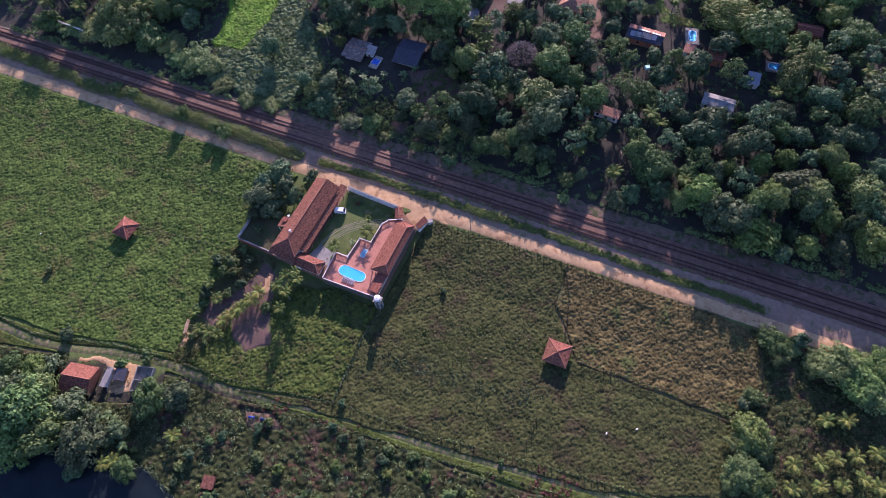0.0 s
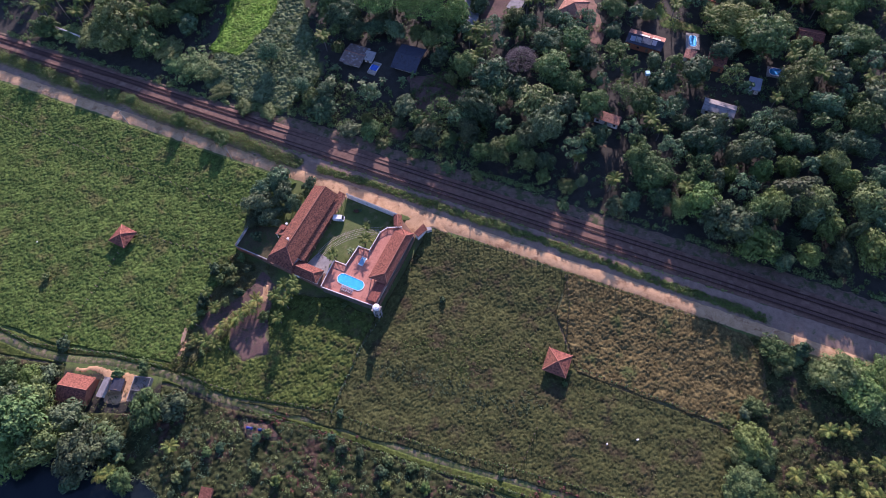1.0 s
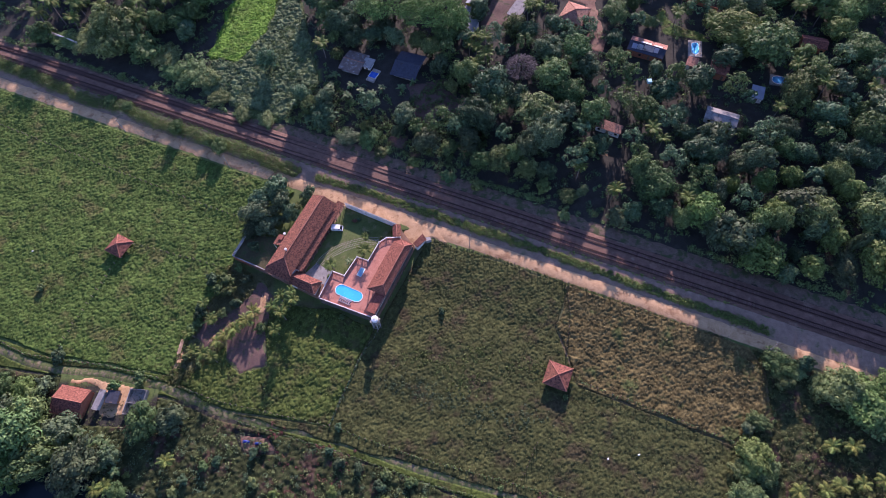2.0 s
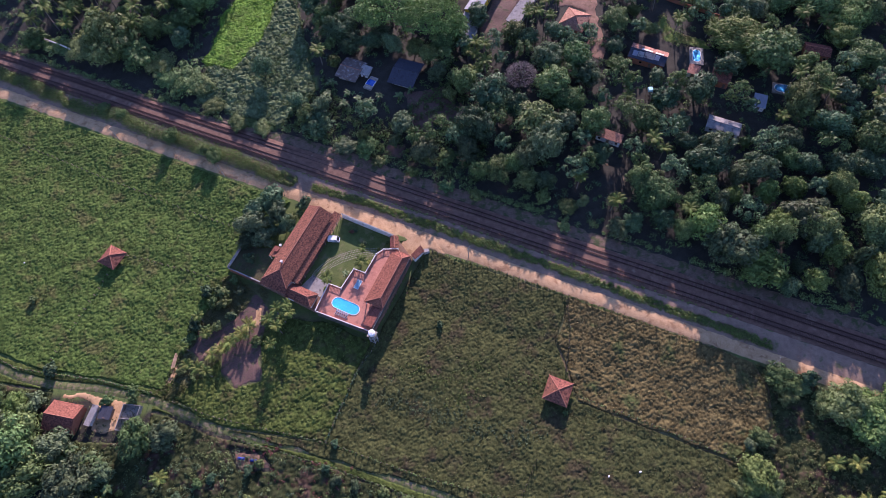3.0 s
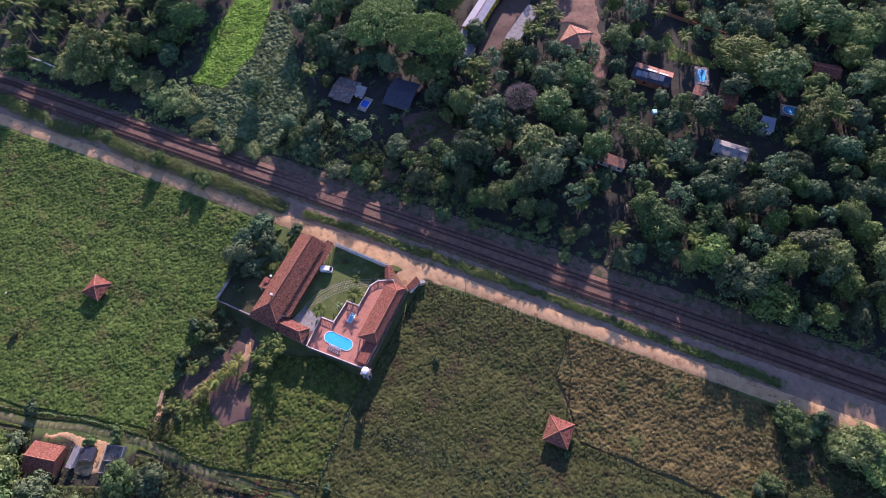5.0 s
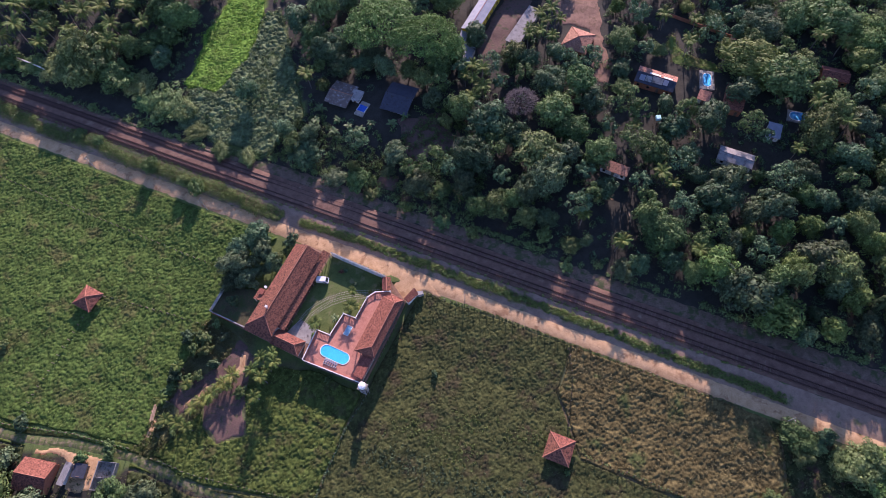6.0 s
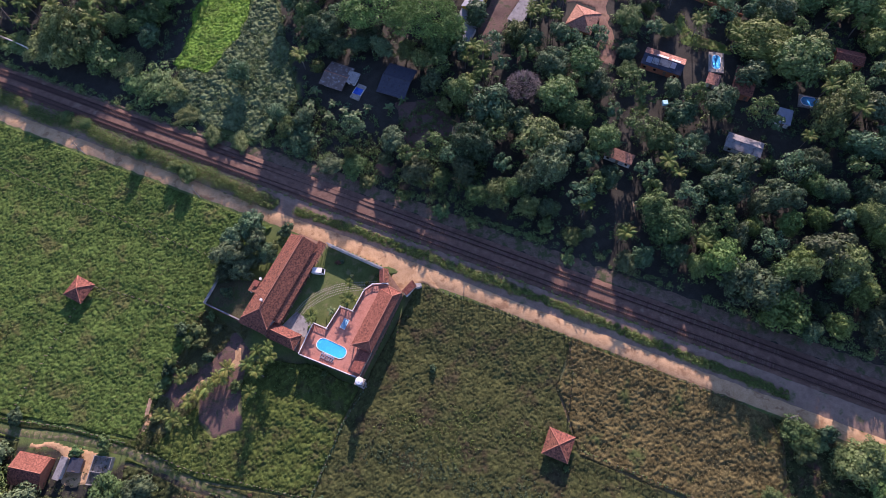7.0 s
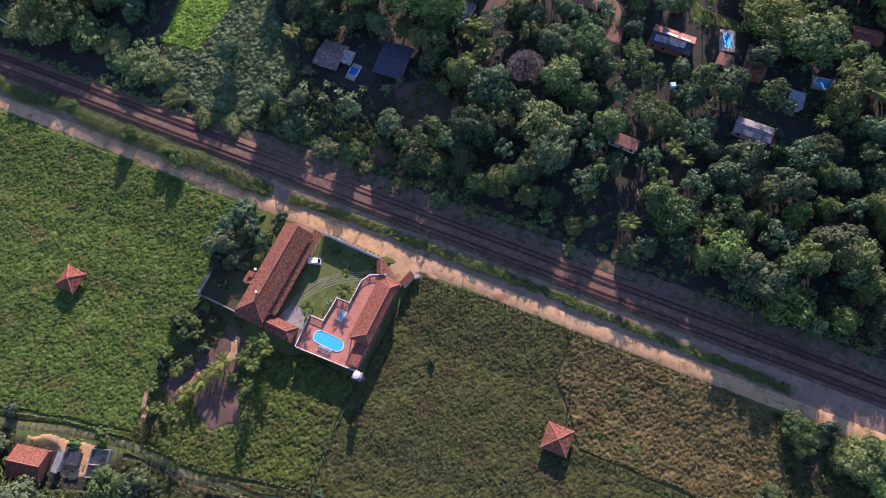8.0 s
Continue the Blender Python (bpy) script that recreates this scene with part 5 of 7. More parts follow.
for kind, mat_, lab in (("shrub", L_MID, "leafy green shrub growing in rough grass"), ("shrub_light", L_LIGHT, "light green shrub beside the grass"), ("shrub_grey", L_GREY, "grey-green shrub with small leaves"), ("shrub_deep", L_DEEP, "dense dark green rounded shrub"), ("shrub_red", L_RED, "reddish dry scrub bush")):
    for k in range(2):
        sd += 1
        stock(kind, tree("shrub", 2.6, 0.5, 0.75, 18, 60, 0.28, mat_, lab, "shrub", seed=sd), 2.6)


def umbrella_tree(R, trunk_h, seed, lobes=150):
    """A very broad, shallow crown of many small clumps on spreading limbs."""
    rng = np.random.default_rng(seed)
    e = empty("tree", Matrix.Identity(4), "huge spreading rain tree with a flat umbrella crown", "tree")
    bm = bmesh.new()
    tube(bm, (0, 0, -0.6), (0, 0, trunk_h * 0.6), 0.9, 0.65, 10)
    for k in range(11):
        a, o = k * 2.4 + rng.uniform(-0.3, 0.3), R * rng.uniform(0.45, 0.85)
        mid = (math.cos(a) * o * 0.5, math.sin(a) * o * 0.5, trunk_h * 0.95)
        tube(bm, (0, 0, trunk_h * 0.55), mid, 0.42, 0.26, 6)
        tube(bm, mid, (math.cos(a) * o, math.sin(a) * o, trunk_h + 0.4), 0.26, 0.08, 5)
    part("trunk", bm, M_BARK, e)
    C, A, B = [], [], []
    for k in range(lobes):
        a, o = rng.uniform(0, 6.283), R * rng.uniform(0, 1) ** 0.5
        o *= 1 + 0.12 * math.sin(3 * a + seed)
        rr = rng.uniform(1.5, 2.9)
        n = int(30 * rr ** 2 / 4) + 16
        dd = unit(rng.normal(size=(n, 3)) + np.array([0, 0, 0.6]))
        c = np.array([math.cos(a) * o, math.sin(a) * o, trunk_h + 0.22 * R * (1 - (o / R) ** 2) + rng.uniform(-0.5, 0.6)])
        tilt = unit(dd + 0.5 * rng.normal(size=(n, 3)))
        t = unit(np.cross(tilt, rng.normal(size=(n, 3))))
        s = 0.36 * rng.uniform(0.6, 1.35, size=(n, 1))
        C.append(c + dd * rr * rng.uniform(0.8, 1.05, size=(n, 1)) * np.array([1, 1, 0.55])), A.append(t * s), B.append(np.cross(tilt, t) * s * 0.8)
    blades_mesh("crown", np.concatenate(C), np.concatenate(A), np.concatenate(B), L_LIGHT, e)
    return e


stock("umbrella", umbrella_tree(15.0, 14.0, 71, 250), 15.0)


def bare_tree(seed):
    rng = np.random.default_rng(seed)
    e = empty("bare_tree", Matrix.Identity(4), "leafless grey tree with a haze of fine twigs", "tree")
    bm = bmesh.new()
    tube(bm, (0, 0, -0.5), (0, 0, 5), 0.4, 0.25)
    for k in range(16):
        d = unit(rng.normal(size=3) + np.array([0, 0, 0.8]))
        a = np.array([0, 0, 4 + rng.uniform(0, 1.5)])
        m1 = a + d * 3.2
        tube(bm, a, m1, 0.14, 0.07, 5)
        for j in range(5):
            d2 = unit(d + 0.7 * rng.normal(size=3))
            tube(bm, m1, m1 + d2 * rng.uniform(1.5, 3.2), 0.06, 0.02, 4)
    part("trunk", bm, M_BARK, e)
    n = 3200
    d = unit(rng.normal(size=(n, 3)) + np.array([0, 0, 0.3]))
    C = np.array([0, 0, 7.0]) + d * 5.5 * rng.uniform(0.5, 1.0, (n, 1)) ** 0.5 * np.array([1, 1, 0.75])
    A = unit(d + 0.5 * rng.normal(size=(n, 3))) * 0.45
    B = unit(np.cross(d, rng.normal(size=(n, 3)))) * 0.045
    quads("crown", C, A, B, L_BARE, e)
    return e


stock("bare", bare_tree(77), 6.0)


def frond_mesh(length, droop, pairs=17, width=0.5, material=None):
    """A feathered palm leaf: an arched midrib and two rows of narrow leaflets."""
    V, F = [], []

    def at(t):
        return np.array([0, length * (t - 0.22 * t * t * droop), length * (0.42 * t - 0.95 * droop * t * t * 0.75)])
    N = 7
    for i in range(N):
        p, w = at(i / (N - 1)), 0.05 * (1 - i / N) + 0.012
        V += [p + np.array([-w, 0, 0]), p + np.array([w, 0, 0])]
        if i:
            k = 2 * i
            F.append((k - 2, k - 1, k + 1, k))
    for i in range(pairs):
        t = 0.12 + 0.88 * (i + 0.5) / pairs
        p, q = at(t), at(min(1, t + 0.05))
        ln = length * 0.23 * math.sin(math.pi * min(1, t * 0.85 + 0.12)) + 0.12
        fw = unit(q - p)
        for s in (-1, 1):
            tip = p + np.array([s * ln * 0.85, 0, -ln * 0.30]) + fw * ln * 0.55
            h = fw * length * 0.021
            k = len(V)
            V += [p - h, p + h, tip + h * 0.2, tip - h * 0.2]
            F.append((k, k + 1, k + 2, k + 3))
    mesh = bpy.data.meshes.new("frond")
    mesh.from_pydata([tuple(v) for v in V], [], F)
    mesh.materials.append(material)
    return mesh


def palm(height, length, seed, label, count=13, leaf=None):
    rng = np.random.default_rng(seed)
    e = empty("palm_tree", Matrix.Identity(4), label, "palm tree")
    bm = bmesh.new()
    pts = [Vector((0.3 * math.sin(i * 0.5 + seed), 0.3 * (1 - math.cos(i * 0.5)), -0.5 + (height + 0.5) * i / 5)) for i in range(6)]
    for i in range(5):
        tube(bm, pts[i], pts[i + 1], 0.24 - 0.022 * i, 0.22 - 0.022 * i, 8)
    part("trunk", bm, M_PALMBARK, e)
    meshes = [frond_mesh(length, dr, material=leaf or L_PALM) for dr in (0.55, 0.85, 1.15)]
    for k in range(count):
        lev = k / count
        f = link("frond", meshes[min(2, int(lev * 3))], None, e)
        f.matrix_local = Matrix.Translation(pts[-1]) @ pose(0, 0, 0, 0, 0, k * 137.5 + rng.uniform(-12, 12)) @ pose(0, 0, 0, 30 - 50 * lev + rng.uniform(-10, 10), 0, 0)
    return e


stock("palm", palm(8.0, 3.9, 3, "coconut palm with arching feathered fronds", 19), 3.8)
stock("palm", palm(9.0, 3.7, 4, "coconut palm with arching feathered fronds", 21), 3.8)
stock("young_palm", palm(3.2, 3.4, 5, "young palm with a short trunk in a plantation", 16, L_YOUNG_PALM), 3.4)
stock("young_palm", palm(2.6, 3.3, 6, "young palm with a short trunk in a plantation", 15, L_YOUNG_PALM), 3.4)


def banana(seed):
    rng = np.random.default_rng(seed)
    e = empty("banana_plant", Matrix.Identity(4), "clump of banana plants with broad torn leaves", "banana plant")
    bm = bmesh.new()
    for k in range(3):
        tube(bm, (math.cos(k * 2.1) * 0.5, math.sin(k * 2.1) * 0.5, -0.3), (math.cos(k * 2.1) * 0.7, math.sin(k * 2.1) * 0.7, 2.0), 0.16, 0.10, 7)
    part("stem", bm, L_BANANA, e)
    V, F = [], []
    for i in range(6):
        t = i / 5
        w = 0.42 * math.sin(math.pi * min(0.98, 0.12 + 0.86 * t)) + 0.03
        y, z = 2.5 * t - 0.3 * t * t, 1.1 * t - 1.5 * t * t
        V += [(-w, y, z - 0.12 * w), (0, y, z), (w, y, z - 0.12 * w)]
        if i:
            k = 3 * i
            F += [(k - 3, k - 2, k + 1, k), (k - 2, k - 1, k + 2, k + 1)]
    mesh = bpy.data.meshes.new("leaf")
    mesh.from_pydata(V, [], F)
    mesh.materials.append(L_BANANA)
    for k in range(13):
        f = link("leaf", mesh, None, e)
        q = k % 3
        f.matrix_local = Matrix.Translation((math.cos(q * 2.1) * 0.7, math.sin(q * 2.1) * 0.7, 2.0)) @ pose(0, 0, 0, 0, 0, k * 137.5) @ pose(0, 0, 0, rng.uniform(-10, 45), 0, 0)
    return e


stock("banana", banana(9), 2.9)

for kind, opts in proto.items():
    for ob, base, top in opts:
        ob.matrix_basis = Matrix.Translation((0, 0, 0))

NORTH_A = [(-41, 216, 3.4), (-12, 178, 6.1), (-3, 165, 6.2), (-48, 184, 7.9), (-28, 170, 5.5), (-37, 173, 5.1), (-23, 164, 3.7), (19, 173, 8.0), (15, 163, 5.9), (6, 163, 4.4), (10, 193, 3.2), (27, 189, 9.2), (56, 208, 7.2), (67.5, 204.5, 7.0),
           (54, 191, 8.0), (61, 182, 7.4), (37, 182, 5.7), (45, 172, 10.1), (47, 161, 8.2), (38, 156, 5.8), (27, 152, 6.2), (56, 170, 6.4), (53, 134, 4.2), (43, 138, 3.5), (16, 142, 2.8), (5, 149, 3.6), (-9, 156, 2.9), (50, 126, 2.8)]
NORTH_B = [(71, 196, 6.4), (101, 179, 6.0), (115, 181, 7.8), (105, 168, 4.8), (90, 168, 6.5), (69, 170, 6.4), (69, 155, 5.0), (101, 192, 4.2), (105, 157, 4.4), (114, 152, 7.3), (110, 145, 8.5), (130, 156, 3.2), (128, 140, 7.3), (121, 138, 5.1),
           (144, 153, 6.0), (142, 144, 4.9), (148, 141, 5.4), (156, 172, 8.7), (165, 178, 5.9), (173, 173, 6.6), (164, 158, 7.2), (176, 148, 7.2), (186, 158, 7.5), (171, 138, 7.0), (161, 138, 6.1), (157, 129, 5.9)]
NORTH_C = [(82, 141, 6.1), (86, 133, 9.2), (70, 122, 4.2), (76, 123, 4.2), (102, 118, 7.2), (106, 110, 7.7), (113, 107, 8.4), (119, 100, 9.2), (129, 116, 5.5), (140, 117, 9.2), (143, 111, 8.2), (146, 102, 5.6), (163, 111, 8.5), (116, 130, 4.0),
           (129, 130, 4.6), (110, 127, 5.0), (140, 131, 4.7), (159, 122, 5.4), (172, 121, 5.5), (99, 128, 4.4), (148, 91, 6.3), (159, 92, 7.7), (136, 92, 4.9), (126, 91, 4.3)]
NORTH_D = [(141, 206, 12.6), (149, 194, 11.1), (133, 194, 6.8), (118, 182, 5.7), (150, 228, 8.9), (166, 231, 9.2), (181, 226, 10.9), (192, 216, 10.9), (186, 205, 7.6), (162, 206, 6.4), (202, 221, 9.6), (134, 216, 6.2), (90, 227, 7.0), (105, 222, 4.0),
           (86, 204, 4.4), (87, 213, 4.6), (169, 184, 5.7), (190, 191, 8.9)]
GREAT = [(27, 236, 6.0), (16, 227, 6.5), (8, 221, 6.0), (41, 224, 6.0), (48, 221, 5.0), (-24, 224, 5.5), (-14, 221, 5.0), (-4, 219, 4.6), (-33, 224, 5.0), (-19, 230, 6.0), (2, 215, 4.4), (16, 258, 8.0), (10, 262, 7.0), (-39, 258, 8.0), (-45, 243, 6.5), (-30, 262, 8.0), (-52, 254, 7.5), (-38, 233, 7.5)]
NORTH_WEST = [(-162, 244, 10.2), (-143, 244, 10.9), (-150, 236, 8.7), (-134, 235, 9.7), (-124, 229, 7.4), (-111, 218, 9.9), (-120, 219, 6.3), (-103, 213, 6.1), (-130, 248, 5.5), (-97, 202, 4.8), (-85, 191, 4.7), (-74, 187, 4.6), (-120, 250, 7.6), (-112, 252, 6.1), (-108, 262, 8.0), (-116, 265, 6.9), (-154, 249, 7.9), (-177, 247, 6.6), (-189, 250, 7.4)]
GARDEN = [(-66, 147.5, 6.0), (-73, 143.5, 5.6), (-74, 137.5, 6.4), (-76, 131, 4.6), (-64, 141, 4.4), (-61, 137, 3.9), (-70, 131, 4.2)]
SOUTH_WEST = [(-149, 63, 7.5), (-153, 57, 10.5), (-160, 62, 8.9), (-138, 57, 6.8), (-130, 44, 9.4), (-120, 46, 4.2), (-109, 57, 6.9), (-164, 74, 5.2), (-156, 72, 4.6), (-148, 73, 3.8), (-156, 47, 10.0), (-144, 46, 8.5), (-133, 34, 3.5), (-115, 33, 4.5), (-100, 57, 5.6)]
EAST = [(114, 59, 5.6), (119, 56, 4.2), (114, 53, 3.7), (132, 48, 8.3), (138, 43, 8.4), (141, 38, 7.2), (127, 50, 5.2), (138, 49, 6.0), (147, 46, 7.3), (102, 40, 4.0), (97, 28, 7.0), (100, 24, 4.9), (93, 25, 4.4), (91, 16, 6.9), (95, 13, 5.5), (87, 14, 4.3)]
taken = []


def edge_height(x, y, r):
    """Height of a tree near the railway, kept to the shade that it may throw; None further back."""
    if not 132 < across(x, y) < 186:
        return None
    return min(max(shade_height(x, y), 0.6 * r), 2.2 * r, 15.0)


def grow(rows, kinds, small, tall=True, rise=1.0):
    for x, y, r in rows:
        if tall:
            x, y = 3 + (x - 3) * 0.995, 25 + (y - 25) * 0.995
        taken.append((x, y, r))
        h = edge_height(x, y, r) if tall else None
        if r < 3.9:
            plant(small[random.randrange(len(small))], x, y, r, tall=h)
        elif h is not None and h < 1.35 * r:
            plant("low_" + kinds[random.randrange(len(kinds))], x, y, r, tall=h)
        else:
            plant(kinds[random.randrange(len(kinds))], x, y, r, rise=rise, tall=h)


grow(NORTH_A, ("deep", "mid", "deep"), ("shrub", "shrub_grey"))
grow(NORTH_B, ("deep", "mid", "deep"), ("shrub", "shrub_deep"))
grow(NORTH_C, ("deep", "mid", "light"), ("shrub", "shrub_light"))
grow(NORTH_D, ("deep", "mid", "light"), ("shrub", "shrub_deep"), rise=0.72)
grow(GREAT, ("mid", "deep"), ("shrub",))
for x, y, r in ((-14, 239, 15.5), (5, 228, 13.0)):
    taken.append((x, y, r))
    plant("umbrella", x, y, r)
grow(NORTH_WEST, ("grey", "mid", "grey"), ("shrub_grey",), rise=0.64)
plant("deep", -73, 216, 5.0, rise=1.25)
# tall trees added mostly out of sight, to shade the ground left of the crop
for x, y, r, h in ((-96, 290, 9.0, 22.0), (-109, 286, 9.0, 22.0), (-121, 280, 8.0, 18.0)):
    plant("mid", x, y, r, tall=h)
grow(GARDEN, ("deep",), ("shrub_deep",), False)
grow(SOUTH_WEST, ("low_mid", "low_deep", "low_light", "low_mid"), ("shrub", "shrub_deep"), False)
grow(EAST, ("low_mid", "low_grey", "low_light"), ("shrub_light", "shrub_grey"), False, 0.62)
# trees at the railway edge that shade it in bands
for (a, end), (b, _) in zip(SHADE, SHADE[1:]):
    if end > 124 or a < -280:
        continue
    width = b - a
    for k in range(max(1, round(width / 6.5))):
        us = a + width * (k + 0.5) / max(1, round(width / 6.5))
        v = 146 + (7 if end < 108 else 0) + random.uniform(-3, 5)
        x, y = place(us - 0.283 * (v - 126), v)
        near = [1 for p, q, c in taken if (p - x) ** 2 + (q - y) ** 2 < (0.6 * c + 1.5) ** 2 and across(p, q) < 186]
        if near:
            continue
        r = min(4.6, max(2.4, width / 2.3))
        taken.append((x, y, r))
        plant(("deep", "mid", "deep", "grey")[random.randrange(4)], x, y, r, tall=min(shade_height(x, y), 16))
# dark bushy trees standing in the roadside hedge
for u, v, r, h in ((-184.5, 115.5, 3.6, 6.5), (-160.5, 113.6, 4.0, 6.0), (-166.5, 114.6, 3.2, 5.6), (-223, 118.5, 3.4, 3.2), (-214, 118.6, 2.8, 3.0)):
    x, y = place(u, v)
    plant("low_mid", x, y, r, tall=h)
taken.append((37, 196, 8))
plant("bare", 41, 196, 7.4)

PALMS_N = [(49, 229), (54, 232), (58, 237), (61, 243), (55, 242), (50, 236), (23, 216), (27, 212), (20, 212), (58, 142), (90, 157), (93, 152), (69, 130), (23, 210), (27, 204), (129, 210), (97, 124), (155, 181), (59, 228), (64, 238), (85, 181), (129, 215), (115, 218), (109, 234), (21, 201), (122, 231)]
PALMS_NW = [(-193, 274), (-179, 258), (-168, 260), (-158, 266), (-147, 261), (-169, 250), (-135, 256), (-154, 255), (-143, 267), (-129, 266), (-186, 254), (-181, 272), (-165, 274), (-122, 256), (-137, 247)]
PALMS_YARD = [(-92, 99), (-63, 99.5), (-58.5, 101), (-61.5, 92), (-64, 86), (-93.5, 80.5), (-86, 77.2), (-96, 88), (-89, 92), (-60, 96), (-57.5, 97.5), (-65.5, 95), (-90, 79)]
PALMS_ROW = [(-75, 92.5), (-84, 86.8), (-79, 89.4), (-81.5, 88), (-77, 91), (-73.5, 94), (-86.5, 85.5)]
PALMS_E = [(123, 30), (130, 30), (108, 18), (117, 18), (122, 18), (129, 18), (136, 19), (105, 11), (114, 11), (121, 11), (128, 11), (132, 8), (112, 3), (122, 2), (132, 0), (140, 10)]
for rows, kind, lo, hi in ((PALMS_N, "palm", 3.4, 4.4), (PALMS_NW, "palm", 4.5, 6.0), (PALMS_YARD, "palm", 2.7, 3.3), (PALMS_ROW, "young_palm", 3.2, 4.0), (PALMS_E, "young_palm", 3.3, 3.9), ([(-100, 43), (-120, 36), (-123, 36)], "young_palm", 3.3, 3.8)):
    for x, y in rows:
        taken.append((x, y, 3.0))
        plant(kind, x, y, random.uniform(lo, hi))
for b, a, r in ((-2.5, -1.0, 3.4), (5.3, 9.1, 3.6), (2.6, 15.4, 2.2), (7.4, 11.6, 1.7)):
    q = YARD @ Vector((b, a, 0))
    t = plant("palm" if r > 2 else "young_palm", q.x, q.y, r, tall=1.55 * r)
    t.location.z = PAD
q = YARD @ Vector((1.8, 3.6, 0))
t = plant("banana", q.x, q.y, 2.6)
t.location.z = PAD
for b, a, r, kind in ((-5.7, 21.3, 1.1, "shrub_red"), (-4.4, 22.4, 0.9, "shrub_deep"), (-3.0, -4.6, 0.8, "shrub_light"), (1.6, 19.0, 0.9, "shrub_deep"), (8.0, 18.6, 0.9, "shrub"), (10.0, 22.6, 0.8, "shrub"),
                      *[(b0, 26.9, 0.5, "shrub") for b0 in np.arange(-11, 11, 1.7)],
                      (-30, 16, 3.0, "shrub_grey"), (-31.5, 10, 2.2, "shrub_deep"), (-36, -6, 2.6, "shrub_deep"), (-28, 19.5, 2.6, "shrub"), (-29, 24, 3.2, "shrub_deep"), (-27.6, 13, 2.2, "shrub_deep"), (-35, 8, 3.0, "shrub_deep"), (-33, 3, 2.2, "shrub_deep")):
    q = YARD @ Vector((b, a, 0))
    t = plant(kind, q.x, q.y, r)
    t.location.z = PAD - 0.1 if a < 26.5 else gz(q.x, q.y)
for x, y in [(-42, 204), (-35, 197), (-30, 193), (-44, 198), (-21, 193), (-7, 196), (-58, 198), (-26, 191), (-37, 192), (-61, 192), (-12, 193), (-133, 55), (-125, 52), (-128, 50), (-121, 50), (-122, 43), (-129, 48), (-136, 52), (-117, 41)]:
    plant("banana", x, y, random.uniform(2.8, 4.0))
    taken.append((x, y, 2.5))
# the shrub at (-160, 114) stands in for a grazing animal
for x, y, r in [(-146, 84, 3.0), (-114, 73, 3.1), (-123, 71, 2.6), (-70.6, 89.2, 2.4), (-81, 100, 2.3), (-88, 106, 2.9), (-91, 111, 2.9), (-85, 110, 3.4), (-84, 105, 2.8), (-94, 97, 3.3), (-97, 91, 2.4), (-78, 110, 2.1), (-81, 115, 1.9), (-86, 96, 2.3), (-90, 95, 2.3), (-95, 93, 2.2), (-98, 80, 1.8), (-93, 77, 1.6),
                (-2, 90, 1.5), (-160, 114, 1.8), (-41, 50, 1.6), (-15, 30, 1.2), (13, 26, 1.3), (39, 54, 1.1), (-40, 91, 1.3), (123, 58, 3.3), (98, 38, 2.7)]:
    plant(("shrub", "shrub_grey", "shrub_deep")[random.randrange(3)], x, y, r)
RED_SPOTS = [(-50, 42, 2.9), (-41, 38, 2.5), (-54, 34, 2.9), (-57, 29, 2.5), (-63, 22, 2.9), (-42, 34, 2.1), (-34, 19, 3.3), (24, 16, 3.6), (33, 16, 2.9), (28, 14, 2.8), (-60, 40, 2.5), (10, 15, 2.4), (-91, 25, 2.2), (-49, 25, 2.5), (-64, 50, 2.1)]

# thickets: joined mounds of leaf clumps where single bushes cannot be told apart
def thicket(name, X, Y, Rr, per, leaf, material, label, category, seed, tall=0.9, lift=0.0):
    rng = np.random.default_rng(seed)
    per = int(per * 1.5)
    X, Y, Rr = np.repeat(X, per), np.repeat(Y, per), np.repeat(Rr, per)
    n = len(X)
    d = unit(rng.normal(size=(n, 3)) + np.array([0, 0, 0.9]))
    d[:, 2] = np.abs(d[:, 2])
    C = np.stack([X, Y, ground_z(X, Y) + lift], -1) + d * (Rr * rng.uniform(0.6, 1.1, n))[:, None] * np.array([1, 1, tall])
    tilt = unit(d + 0.5 * rng.normal(size=(n, 3)))
    t = unit(np.cross(tilt, rng.normal(size=(n, 3))))
    s = (0.85 * leaf * rng.uniform(0.6, 1.3, n))[:, None]
    ob = blades_mesh(name, C, t * s, np.cross(tilt, t) * s * 0.75, material)
    return tagged(ob, label, category, kind="stuff")


rng = np.random.default_rng(5)
us = np.concatenate([np.arange(-300, -122, 0.2), np.arange(-114, 72, 0.24)])
us = us + rng.uniform(-0.5, 0.5, len(us))
wide = np.where(us < -118, 2.3, 1.3)
vs = np.interp(us, [-300, -277, -234, -213, -206, -188, -146, -130, -112, -95, -10, 35, 70], [119.4, 119.0, 116.0, 118.4, 116.6, 116.2, 116.4, 115.4, 115.8, 116.6, 116.8, 115.8, 115.2]) + wide * rng.uniform(-1, 1, len(us))
hx, hy = place(us, vs)
big = rng.uniform(0.8, 1.45, len(us)) * (1 + 0.75 * smooth(118, 135, -us) + 0.4 * wobble(us, us, 6.0, 1.0)) * np.where(us > -118, 0.98, 1.05)
half = rng.random(len(us)) < np.where(us < -118, 0.6, 0.3)
thicket("hedge", hx[half], hy[half], big[half], 30, 0.26, L_MID, "uneven green hedge between road and railway", "hedge", 21)
thicket("hedge_weeds", hx[~half], hy[~half], big[~half] * 1.05, 34, 0.26, L_HEDGE, "light green weeds mixed into the roadside hedge", "hedge", 22)
us = rng.uniform(-300, 60, 300)
hx, hy = place(us, rng.uniform(119.6, 120.9, 300))
